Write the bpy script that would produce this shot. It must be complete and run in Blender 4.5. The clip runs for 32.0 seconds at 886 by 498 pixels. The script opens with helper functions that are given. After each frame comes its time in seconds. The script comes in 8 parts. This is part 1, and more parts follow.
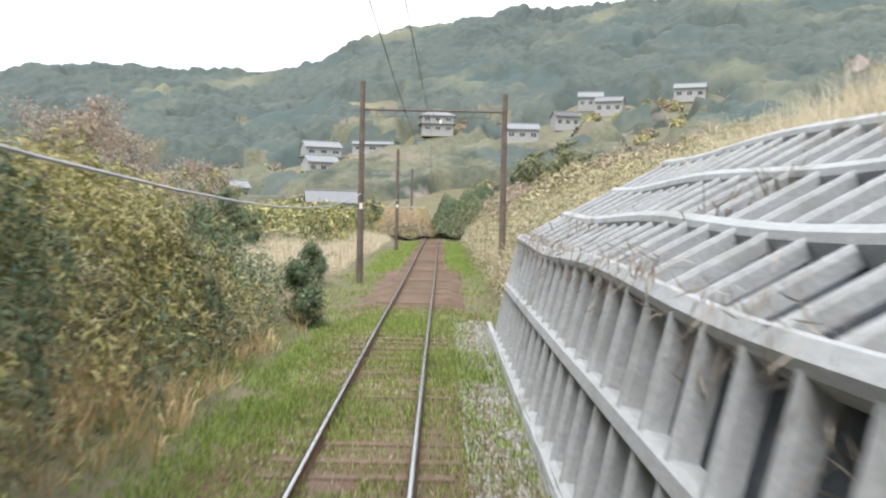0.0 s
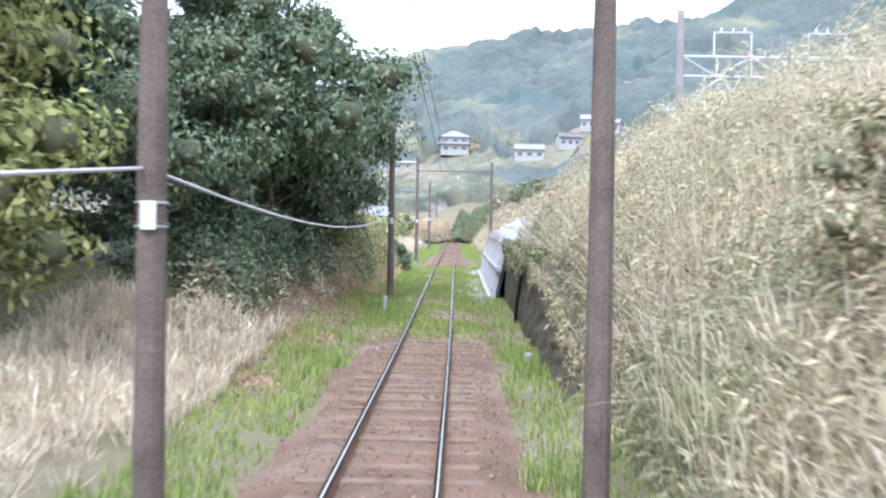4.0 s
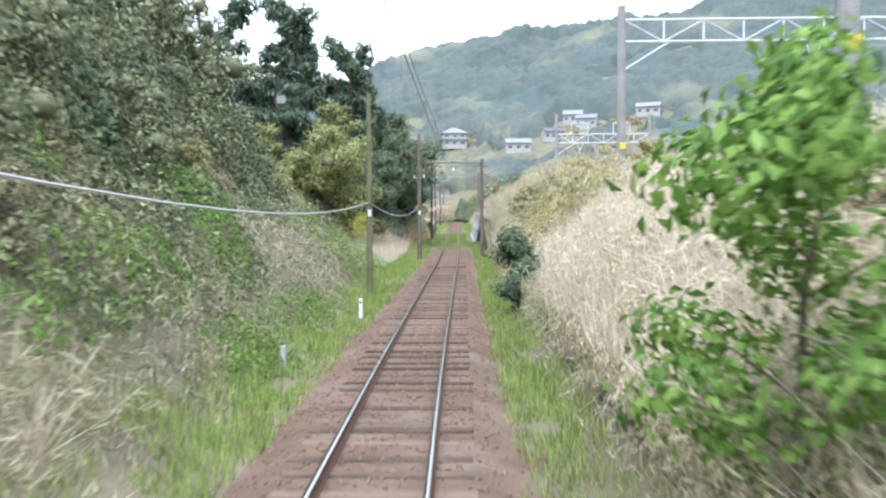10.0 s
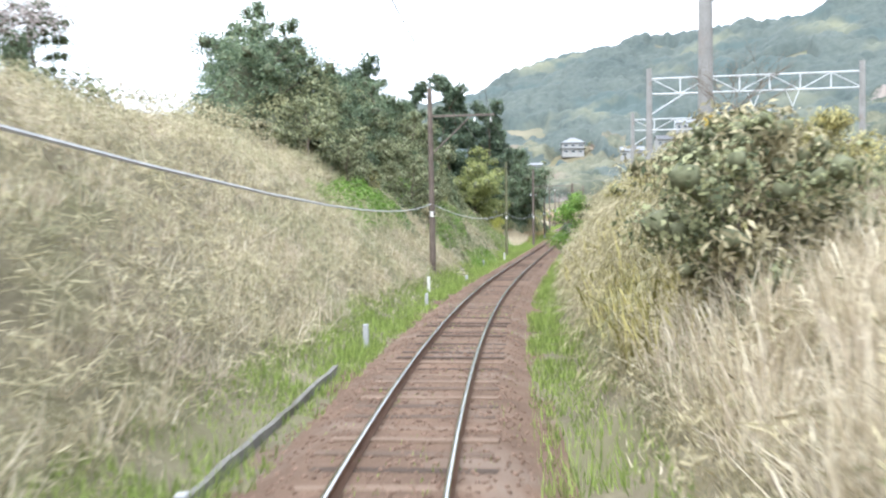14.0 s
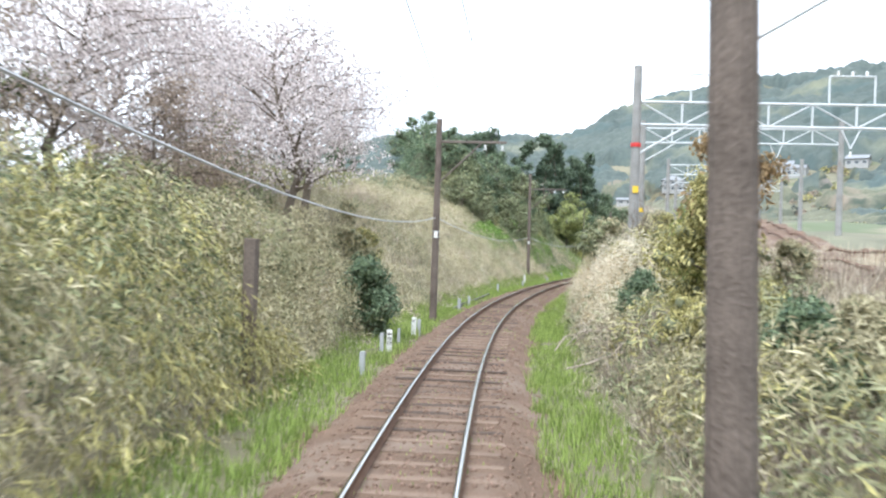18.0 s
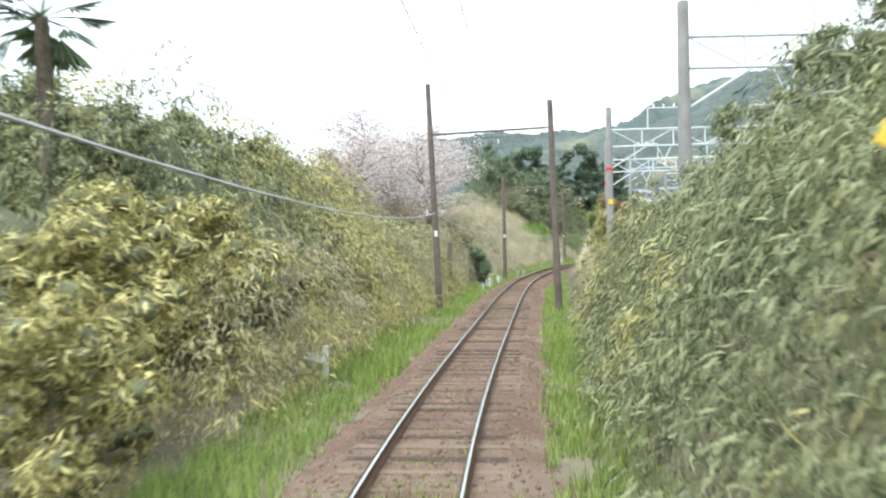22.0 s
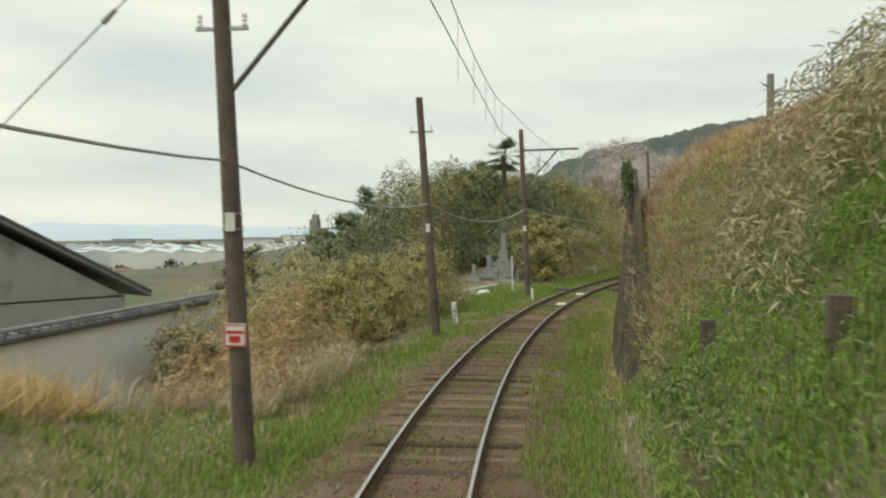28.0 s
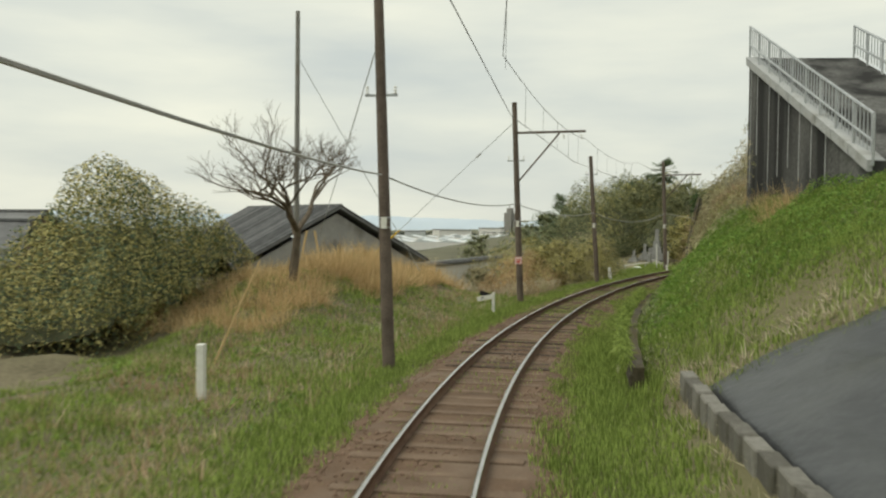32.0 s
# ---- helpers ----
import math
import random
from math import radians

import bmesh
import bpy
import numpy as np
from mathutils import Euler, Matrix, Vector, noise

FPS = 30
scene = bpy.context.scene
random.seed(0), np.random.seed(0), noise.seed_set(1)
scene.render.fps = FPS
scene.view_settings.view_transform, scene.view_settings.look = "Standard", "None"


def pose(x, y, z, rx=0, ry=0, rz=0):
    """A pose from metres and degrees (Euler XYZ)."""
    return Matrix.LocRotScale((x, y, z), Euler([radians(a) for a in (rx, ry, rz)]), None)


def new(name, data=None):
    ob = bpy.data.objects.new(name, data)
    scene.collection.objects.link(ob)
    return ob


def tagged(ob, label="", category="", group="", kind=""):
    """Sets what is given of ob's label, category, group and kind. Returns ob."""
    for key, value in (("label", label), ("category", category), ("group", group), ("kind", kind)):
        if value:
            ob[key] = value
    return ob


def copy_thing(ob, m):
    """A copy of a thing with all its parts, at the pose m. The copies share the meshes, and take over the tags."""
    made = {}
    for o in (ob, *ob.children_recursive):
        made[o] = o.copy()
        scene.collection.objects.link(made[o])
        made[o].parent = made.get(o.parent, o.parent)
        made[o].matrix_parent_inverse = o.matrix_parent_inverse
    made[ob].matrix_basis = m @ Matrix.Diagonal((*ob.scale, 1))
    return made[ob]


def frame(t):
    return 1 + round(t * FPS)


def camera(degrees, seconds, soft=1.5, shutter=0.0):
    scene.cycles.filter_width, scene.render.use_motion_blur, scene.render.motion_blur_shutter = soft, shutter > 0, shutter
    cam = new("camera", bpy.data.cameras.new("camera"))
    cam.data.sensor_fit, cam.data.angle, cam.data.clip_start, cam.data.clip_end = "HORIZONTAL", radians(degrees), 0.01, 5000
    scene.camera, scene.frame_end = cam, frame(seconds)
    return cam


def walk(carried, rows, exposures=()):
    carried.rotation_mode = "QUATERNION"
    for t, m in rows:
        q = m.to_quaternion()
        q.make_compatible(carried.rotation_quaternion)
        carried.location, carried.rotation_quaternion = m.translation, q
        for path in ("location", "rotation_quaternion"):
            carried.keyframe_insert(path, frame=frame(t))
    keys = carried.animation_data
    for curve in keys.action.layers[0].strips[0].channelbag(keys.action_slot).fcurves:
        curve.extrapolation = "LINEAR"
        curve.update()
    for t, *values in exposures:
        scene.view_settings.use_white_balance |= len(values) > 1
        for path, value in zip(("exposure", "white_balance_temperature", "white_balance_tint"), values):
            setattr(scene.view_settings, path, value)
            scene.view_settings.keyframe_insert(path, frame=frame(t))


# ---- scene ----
cam = camera(55.82, 32.0, soft=2.2, shutter=0.4)
# seconds, x, y, z, yaw, pitch, roll: the eye rides 2.6 m over the rails, right of the middle of the track
ROWS = [
    (0.0, 0.784, 0.0, 2.605, -0.3, -1.35, -1.13),
    (0.5, 0.773, -3.938, 2.533, -0.32, -1.15, -1.22),
    (1.0, 0.749, -7.819, 2.419, -0.38, -1.23, -1.19),
    (1.5, 0.699, -11.641, 2.32, -0.4, -1.24, -1.25),
    (2.0, 0.695, -15.404, 2.308, -0.42, -1.4, -1.18),
    (2.5, 0.683, -19.137, 2.25, 0.02, -1.28, -1.26),
    (3.0, 0.725, -22.868, 2.22, 0.83, -0.56, -1.04),
    (3.5, 0.674, -26.596, 2.16, 0.96, -0.33, -0.92),
    (4.0, 0.64, -30.322, 2.129, 0.84, -0.69, -1.0),
    (4.5, 0.602, -34.049, 2.102, 0.74, -1.06, -1.07),
    (5.0, 0.561, -37.779, 2.078, 0.66, -1.42, -1.14),
    (5.5, 0.518, -41.514, 2.058, 0.6, -1.78, -1.21),
    (6.0, 0.507, -45.252, 1.981, 0.46, -1.74, -1.28),
    (6.5, 0.437, -48.994, 1.922, 0.18, -1.81, -1.23),
    (7.0, 0.378, -52.742, 1.866, -0.02, -1.89, -1.29),
    (7.5, 0.35, -56.494, 1.855, -0.19, -2.01, -1.16),
    (8.0, 0.379, -60.253, 1.844, -0.26, -1.98, -1.18),
    (8.5, 0.355, -64.052, 1.777, -0.08, -1.98, -0.94),
    (9.0, 0.32, -67.929, 1.757, 0.04, -2.03, -0.79),
    (9.5, 0.357, -71.885, 1.74, 0.42, -1.91, -0.21),
    (10.0, 0.384, -75.918, 1.693, 0.9, -1.85, 0.27),
    (10.5, 0.464, -80.029, 1.679, 1.7, -1.81, 0.69),
    (11.0, 0.675, -84.217, 1.646, 2.76, -1.84, 0.96),
    (11.5, 0.832, -88.487, 1.666, 3.67, -1.91, 1.5),
    (12.0, 1.111, -92.832, 1.612, 4.52, -1.91, 1.49),
    (12.5, 1.447, -97.194, 1.571, 5.53, -1.89, 1.69),
    (13.0, 1.848, -101.508, 1.507, 6.98, -1.78, 1.45),
    (13.5, 2.336, -105.771, 1.509, 8.23, -1.7, 0.9),
    (14.0, 2.888, -109.983, 1.471, 9.35, -1.61, 0.54),
    (14.5, 3.516, -114.103, 1.457, 10.39, -1.49, 0.73),
    (15.0, 4.191, -118.092, 1.413, 11.61, -1.26, 0.32),
    (15.5, 4.915, -121.949, 1.367, 12.7, -1.04, -0.09),
    (16.0, 5.672, -125.678, 1.323, 13.58, -0.81, -0.5),
    (16.5, 6.446, -129.295, 1.281, 14.24, -0.59, -0.92),
    (17.0, 7.267, -132.804, 1.241, 15.12, -0.35, -1.58),
    (17.5, 8.05, -136.226, 1.221, 15.93, -0.14, -2.47),
    (18.0, 8.922, -139.529, 1.187, 16.58, 0.04, -2.02),
    (18.5, 9.711, -142.846, 1.195, 16.8, 0.28, -1.48),
    (19.0, 10.487, -146.255, 1.209, 17.01, 0.2, -1.19),
    (19.5, 11.36, -149.728, 1.159, 17.35, 0.24, -0.69),
    (20.0, 12.233, -153.287, 1.11, 17.51, 0.13, -0.3),
    (20.5, 13.166, -156.869, 1.112, 17.69, 0.22, 0.56),
    (21.0, 14.136, -160.433, 1.04, 17.87, 0.21, 0.91),
    (21.5, 15.188, -163.969, 1.074, 18.91, 0.06, 1.07),
    (22.0, 16.388, -167.45, 1.083, 20.27, -0.21, 0.98),
    (22.5, 17.665, -170.82, 1.103, 21.73, -0.27, 0.94),
    (23.0, 18.905, -174.049, 1.087, 23.17, -0.32, 1.16),
    (23.5, 20.17, -177.112, 1.058, 24.79, -0.35, 1.3),
    (24.0, 21.519, -179.979, 1.098, 26.32, -0.29, 1.54),
    (24.5, 22.913, -182.726, 1.049, 27.87, -0.58, 0.69),
    (25.0, 24.331, -185.427, 1.095, 29.48, -0.76, 0.84),
    (25.5, 25.84, -188.044, 1.109, 31.15, -0.89, 0.88),
    (26.0, 27.369, -190.612, 1.148, 32.69, -1.03, 0.64),
    (26.5, 28.925, -193.129, 1.164, 34.02, -1.18, 0.37),
    (27.0, 30.548, -195.567, 1.182, 35.49, -1.19, 0.32),
    (27.5, 32.215, -197.936, 1.198, 36.98, -1.2, 0.27),
    (28.0, 33.922, -200.237, 1.215, 38.51, -1.22, 0.22),
    (28.5, 35.668, -202.468, 1.232, 40.06, -1.23, 0.17),
    (29.0, 37.434, -204.644, 1.218, 41.44, -1.18, 0.08),
    (29.5, 39.265, -206.723, 1.235, 43.5, -1.08, -0.15),
    (30.0, 41.102, -208.753, 1.274, 45.19, -1.04, -0.48),
    (30.5, 43.018, -210.714, 1.248, 46.77, -0.89, -0.29),
    (31.0, 44.959, -212.703, 1.273, 48.4, -1.3, -0.77),
    (31.5, 47.062, -214.576, 1.264, 50.07, -1.42, -0.78),
    (32.0, 49.23, -216.429, 1.305, 51.6, -1.72, -0.66),
]
EXPOSURES = [(0.0, 1.12, 6250, 10), (2.0, 1.66, 5800, 13), (3.5, 1.78, 5350, 17), (6.0, 1.64, 5500, 14), (9.0, 1.5, 5480, 13), (11.0, 1.62, 5520, 10), (14.0, 1.65, 5750, 10), (17.0, 1.47, 5750, 7), (20.0, 1.58, 5600, 10), (22.0, 1.46, 5850, 4), (24.0, 1.42, 6100, 4), (26.0, 0.42, 7150, 0), (28.5, 0.1, 7000, -2), (32.0, 0.0, 7150, -1)]
walk(cam, [(t, pose(x, y, z, 90 + pitch, roll, yaw)) for t, x, y, z, yaw, pitch, roll in ROWS], EXPOSURES)
# curvature of the track every 10 m and its grade every 20 m, from 100 m up the line
BENDS = np.array([0.00183, 0.00149, 0.00114, 0.00079, 0.00045, 0.0001, -0.00021, -0.00024, 0.00012, 0.00045, -7e-05, -0.00042, -0.00027, -0.00037, -8e-05, 0.00024, 0.00049, 0.00139, 0.00281, 0.00353, 0.00409, 0.00511, 0.00452, 0.00215, 4e-05, 0.00101, 0.00512, 0.00841, 0.00863, 0.00791, 0.00821, 0.00918, 0.01027, 0.01135, 0.01243, 0.01352, 0.0146, 0.01569, 0.01677, 0.01786, 0.01895, 0.02004, 0.02112])
GRADES = np.array([0.023, 0.0231, 0.0233, 0.0236, 0.0233, 0.0218, 0.0152, 0.0099, 0.0074, 0.0046, 0.0056, 0.01, 0.0085, 0.0026, 0.0, -0.0043, -0.0052, -0.0018, 0.0009, 0.0028, 0.0041, 0.0047])

# ---- world and sun: a bright overcast spring day ----
world = bpy.data.worlds.new("sky")
scene.world = world
world.use_nodes = True
_wt = world.node_tree
_wt.nodes.clear()
_out = _wt.nodes.new("ShaderNodeOutputWorld")
_bg = _wt.nodes.new("ShaderNodeBackground")
_sky = _wt.nodes.new("ShaderNodeTexSky")
_sky.sky_type = "NISHITA"
_sky.sun_disc = False
SUN_UP, SUN_ROUND = 60.0, 200.0
_sky.sun_elevation = radians(SUN_UP)
_sky.sun_rotation = radians(SUN_ROUND)
_sky.dust_density = 4.0
_mul = _wt.nodes.new("ShaderNodeVectorMath")
_mul.operation = "SCALE"
_mul.inputs[3].default_value = 0.10
_wt.links.new(_sky.outputs[0], _mul.inputs[0])
_co = _wt.nodes.new("ShaderNodeTexCoord")
_map = _wt.nodes.new("ShaderNodeMapping")
_map.inputs["Scale"].default_value = (1.0, 1.0, 5.0)
_wt.links.new(_co.outputs["Generated"], _map.inputs[0])
_no = _wt.nodes.new("ShaderNodeTexNoise")
_no.inputs["Scale"].default_value = 2.2
_no.inputs["Detail"].default_value = 6.0
_wt.links.new(_map.outputs[0], _no.inputs[0])
_ra = _wt.nodes.new("ShaderNodeValToRGB")
_ra.color_ramp.elements[0].position, _ra.color_ramp.elements[0].color = 0.32, (0.66, 0.70, 0.76, 1)
_ra.color_ramp.elements[1].position, _ra.color_ramp.elements[1].color = 0.68, (0.98, 0.97, 0.93, 1)
_wt.links.new(_no.outputs[0], _ra.inputs[0])
_mix = _wt.nodes.new("ShaderNodeMix")
_mix.data_type = "RGBA"
_mix.inputs[0].default_value = 0.88
_wt.links.new(_mul.outputs[0], _mix.inputs[6])
_wt.links.new(_ra.outputs[0], _mix.inputs[7])
_wt.links.new(_mix.outputs[2], _bg.inputs[0])
_bg.inputs[1].default_value = 1.0
_wt.links.new(_bg.outputs[0], _out.inputs[0])
sun = new("sun", bpy.data.lights.new("sun", "SUN"))
sun.data.energy, sun.data.angle, sun.data.color = 1.5, radians(30), (1.0, 0.96, 0.9)
sun.matrix_world = pose(0, 0, 60, 90 - SUN_UP, 0, 180 - SUN_ROUND)

# ---- materials ----
def mat(name, dark, light, scale=3.0, rough=0.8, bump=0.3, metal=0.0, fine=25.0, island=0.0, obrand=0.0, stain=None, through_light=0.0, spec=0.3, stretch=None):
    """A surface of two colours: a broad blotch, a fine grain and relief; island and obrand spread the colour from piece to piece."""
    m = bpy.data.materials.new(name)
    m.use_nodes = True
    nt = m.node_tree
    b = nt.nodes["Principled BSDF"]
    b.inputs["Roughness"].default_value, b.inputs["Metallic"].default_value = rough, metal
    b.inputs["Specular IOR Level"].default_value = spec
    co = nt.nodes.new("ShaderNodeTexCoord")
    n1, n2 = nt.nodes.new("ShaderNodeTexNoise"), nt.nodes.new("ShaderNodeTexNoise")
    n1.inputs["Scale"].default_value, n1.inputs["Detail"].default_value = scale, 4.0
    n2.inputs["Scale"].default_value, n2.inputs["Detail"].default_value = fine, 3.0
    where = co.outputs["Object"]
    if stretch:
        mp = nt.nodes.new("ShaderNodeMapping")
        mp.inputs["Scale"].default_value = stretch
        nt.links.new(where, mp.inputs[0])
        where = mp.outputs[0]
    nt.links.new(where, n1.inputs[0])
    nt.links.new(co.outputs["Object"], n2.inputs[0])
    add = nt.nodes.new("ShaderNodeMath")
    add.operation = "MULTIPLY_ADD"
    add.inputs[1].default_value, add.inputs[2].default_value = 0.45, 0.0
    nt.links.new(n2.outputs[0], add.inputs[0])
    s2 = nt.nodes.new("ShaderNodeMath")
    s2.operation = "MULTIPLY_ADD"
    s2.inputs[1].default_value = 0.55
    nt.links.new(n1.outputs[0], s2.inputs[0])
    nt.links.new(add.outputs[0], s2.inputs[2])
    fac = s2.outputs[0]
    for amount, kind, socket in ((island, "ShaderNodeNewGeometry", "Random Per Island"), (obrand, "ShaderNodeObjectInfo", "Random")):
        if amount:
            g = nt.nodes.new(kind)
            k = nt.nodes.new("ShaderNodeMath")
            k.operation = "MULTIPLY_ADD"
            k.inputs[1].default_value = amount
            nt.links.new(g.outputs[socket], k.inputs[0])
            sub = nt.nodes.new("ShaderNodeMath")
            sub.operation = "SUBTRACT"
            sub.inputs[1].default_value = amount / 2
            nt.links.new(fac, sub.inputs[0])
            nt.links.new(sub.outputs[0], k.inputs[2])
            fac = k.outputs[0]
    ramp = nt.nodes.new("ShaderNodeValToRGB")
    ramp.color_ramp.elements[0].position, ramp.color_ramp.elements[0].color = 0.3, (*dark, 1)
    ramp.color_ramp.elements[1].position, ramp.color_ramp.elements[1].color = 0.7, (*light, 1)
    nt.links.new(fac, ramp.inputs[0])
    col = ramp.outputs[0]
    for colour, sc, lo, hi in (stain if isinstance(stain, list) else [stain] if stain else ()):
        n3 = nt.nodes.new("ShaderNodeTexNoise")
        n3.inputs["Scale"].default_value, n3.inputs["Detail"].default_value = sc, 6.0
        nt.links.new(where, n3.inputs[0])
        r3 = nt.nodes.new("ShaderNodeValToRGB")
        r3.color_ramp.elements[0].position, r3.color_ramp.elements[1].position = lo, hi
        nt.links.new(n3.outputs[0], r3.inputs[0])
        mx = nt.nodes.new("ShaderNodeMix")
        mx.data_type = "RGBA"
        mx.inputs[7].default_value = (*colour, 1)
        nt.links.new(r3.outputs[0], mx.inputs[0])
        nt.links.new(col, mx.inputs[6])
        col = mx.outputs[2]
    nt.links.new(col, b.inputs["Base Color"])
    if bump:
        bp = nt.nodes.new("ShaderNodeBump")
        bp.inputs["Strength"].default_value, bp.inputs["Distance"].default_value = bump, 0.03
        nt.links.new(n2.outputs[0], bp.inputs["Height"])
        nt.links.new(bp.outputs[0], b.inputs["Normal"])
    if through_light:
        tr = nt.nodes.new("ShaderNodeBsdfTranslucent")
        nt.links.new(col, tr.inputs[0])
        ms = nt.nodes.new("ShaderNodeMixShader")
        ms.inputs[0].default_value = through_light
        nt.links.new(b.outputs[0], ms.inputs[1])
        nt.links.new(tr.outputs[0], ms.inputs[2])
        nt.links.new(ms.outputs[0], nt.nodes["Material Output"].inputs[0])
    return m


M_SOIL = mat("soil_and_litter", (0.085, 0.075, 0.045), (0.23, 0.20, 0.13), 0.6, 0.95, 0.6, fine=9, stain=((0.14, 0.13, 0.07), 0.35, 0.45, 0.62))
M_BALLAST = mat("red_brown_ballast", (0.08, 0.052, 0.035), (0.21, 0.138, 0.095), 1.2, 0.95, 0.9, fine=28, stain=((0.20, 0.15, 0.115), 0.8, 0.5, 0.7))
M_STONE = mat("ballast_stone", (0.14, 0.092, 0.065), (0.26, 0.175, 0.13), 2.0, 0.9, 0.4, island=0.5)
M_RAIL = mat("rusty_rail_side", (0.10, 0.055, 0.035), (0.20, 0.12, 0.08), 3, 0.75, 0.3, metal=0.3)
M_RAILTOP = mat("polished_rail_head", (0.45, 0.44, 0.43), (0.62, 0.61, 0.60), 2, 0.22, 0.05, metal=1.0)
M_SLEEPER = mat("weathered_wood_sleeper", (0.065, 0.046, 0.034), (0.205, 0.145, 0.105), 2.5, 0.9, 0.7, fine=35, obrand=0.7)
M_DRYGRASS = mat("dry_grass", (0.48, 0.405, 0.28), (0.84, 0.77, 0.60), 0.5, 0.8, 0, island=0.55, through_light=0.4, stain=[((0.60, 0.50, 0.42), 0.4, 0.54, 0.70), ((0.56, 0.53, 0.33), 0.33, 0.60, 0.72)])
M_STRAW = mat("orange_straw_grass", (0.47, 0.335, 0.165), (0.80, 0.63, 0.37), 0.5, 0.8, 0, island=0.9, through_light=0.3)
M_GREEN = mat("fresh_grass", (0.15, 0.21, 0.048), (0.40, 0.50, 0.145), 0.5, 0.7, 0, island=0.9, through_light=0.4)
M_SASA = mat("bamboo_grass_leaf", (0.23, 0.205, 0.115), (0.64, 0.575, 0.37), 0.6, 0.6, 0, island=0.75, through_light=0.32, stain=[((0.29, 0.30, 0.165), 0.35, 0.52, 0.68), ((0.45, 0.365, 0.295), 0.5, 0.60, 0.74)])
M_BAMBOO = mat("bamboo_leaf", (0.085, 0.105, 0.052), (0.38, 0.395, 0.215), 0.6, 0.6, 0, island=0.8, through_light=0.25, stain=((0.30, 0.285, 0.145), 0.4, 0.58, 0.74))
M_EVERGREEN = mat("dark_evergreen_leaf", (0.08, 0.12, 0.07), (0.21, 0.27, 0.15), 0.5, 0.5, 0, island=0.6, through_light=0.2)
M_CEDAR = mat("cedar_foliage", (0.06, 0.09, 0.06), (0.14, 0.185, 0.11), 0.4, 0.7, 0, island=0.5, through_light=0.2)
M_SPRING = mat("young_spring_leaf", (0.20, 0.235, 0.08), (0.44, 0.46, 0.18), 0.6, 0.6, 0, island=0.9, through_light=0.3)
M_YELLOWBUSH = mat("bright_yellow_green_leaf", (0.32, 0.33, 0.05), (0.60, 0.58, 0.16), 0.6, 0.6, 0, island=0.8, through_light=0.4)
M_LIME = mat("bright_green_leaf", (0.10, 0.19, 0.03), (0.27, 0.42, 0.09), 0.6, 0.55, 0, island=0.9, through_light=0.4)
M_BLOSSOM = mat("cherry_blossom", (0.42, 0.36, 0.34), (0.80, 0.72, 0.70), 0.6, 0.7, 0, island=0.9, through_light=0.4)
M_YELLOWBAMBOO = mat("yellowing_bamboo_leaf", (0.20, 0.185, 0.06), (0.64, 0.575, 0.25), 0.6, 0.6, 0, island=0.75, through_light=0.28)
M_TANSTRAW = mat("tan_flattened_straw", (0.36, 0.255, 0.165), (0.68, 0.54, 0.38), 0.7, 0.8, 0, island=0.6, through_light=0.2, stain=((0.46, 0.30, 0.20), 0.8, 0.52, 0.7))
M_BROWNLEAF = mat("withered_bamboo_leaf", (0.30, 0.19, 0.09), (0.60, 0.44, 0.25), 0.6, 0.7, 0, island=0.9, through_light=0.3)
M_BARK = mat("grey_brown_bark", (0.07, 0.055, 0.04), (0.22, 0.18, 0.14), 4, 0.9, 0.6)
M_TWIG = mat("bare_twigs", (0.20, 0.16, 0.12), (0.42, 0.36, 0.29), 3, 0.85, 0.2, island=0.6)
M_POLE = mat("weathered_brown_pole", (0.07, 0.055, 0.045), (0.20, 0.16, 0.135), 2.2, 0.85, 0.35, fine=30)
M_CONPOLE = mat("grey_concrete_pole", (0.19, 0.185, 0.175), (0.33, 0.325, 0.31), 2.0, 0.85, 0.2, stain=((0.22, 0.17, 0.14), 1.2, 0.55, 0.75))
M_STEEL = mat("galvanised_steel", (0.34, 0.36, 0.38), (0.56, 0.58, 0.60), 3, 0.45, 0.1, metal=0.6)
M_PALESTEEL = mat("pale_painted_steel", (0.45, 0.47, 0.48), (0.62, 0.64, 0.65), 3, 0.5, 0.05)
M_RUSTARM = mat("dark_steel_arm", (0.09, 0.075, 0.065), (0.20, 0.165, 0.14), 3, 0.7, 0.2)
M_CABLE = mat("grey_cable", (0.30, 0.30, 0.30), (0.50, 0.50, 0.50), 3, 0.5, 0)
M_DARKCABLE = mat("dark_wire", (0.05, 0.05, 0.05), (0.12, 0.12, 0.12), 3, 0.5, 0)
M_PORCELAIN = mat("white_porcelain", (0.70, 0.70, 0.68), (0.86, 0.86, 0.84), 6, 0.25, 0)
M_WHITE = mat("chalky_white_paint", (0.62, 0.62, 0.58), (0.84, 0.84, 0.80), 5, 0.6, 0.1, stain=((0.35, 0.31, 0.25), 3.0, 0.6, 0.8))
M_BLACK = mat("black_paint", (0.012, 0.012, 0.013), (0.03, 0.03, 0.03), 5, 0.5, 0)
M_YELLOW = mat("signal_yellow_paint", (0.62, 0.40, 0.03), (0.80, 0.55, 0.06), 4, 0.5, 0.05)
M_REDPAINT = mat("red_paint", (0.45, 0.03, 0.03), (0.62, 0.06, 0.05), 4, 0.5, 0)
M_CONCRETE = mat("pale_concrete", (0.30, 0.31, 0.32), (0.52, 0.53, 0.54), 1.2, 0.88, 0.3, fine=18, stain=((0.22, 0.22, 0.20), 1.2, 0.52, 0.75))
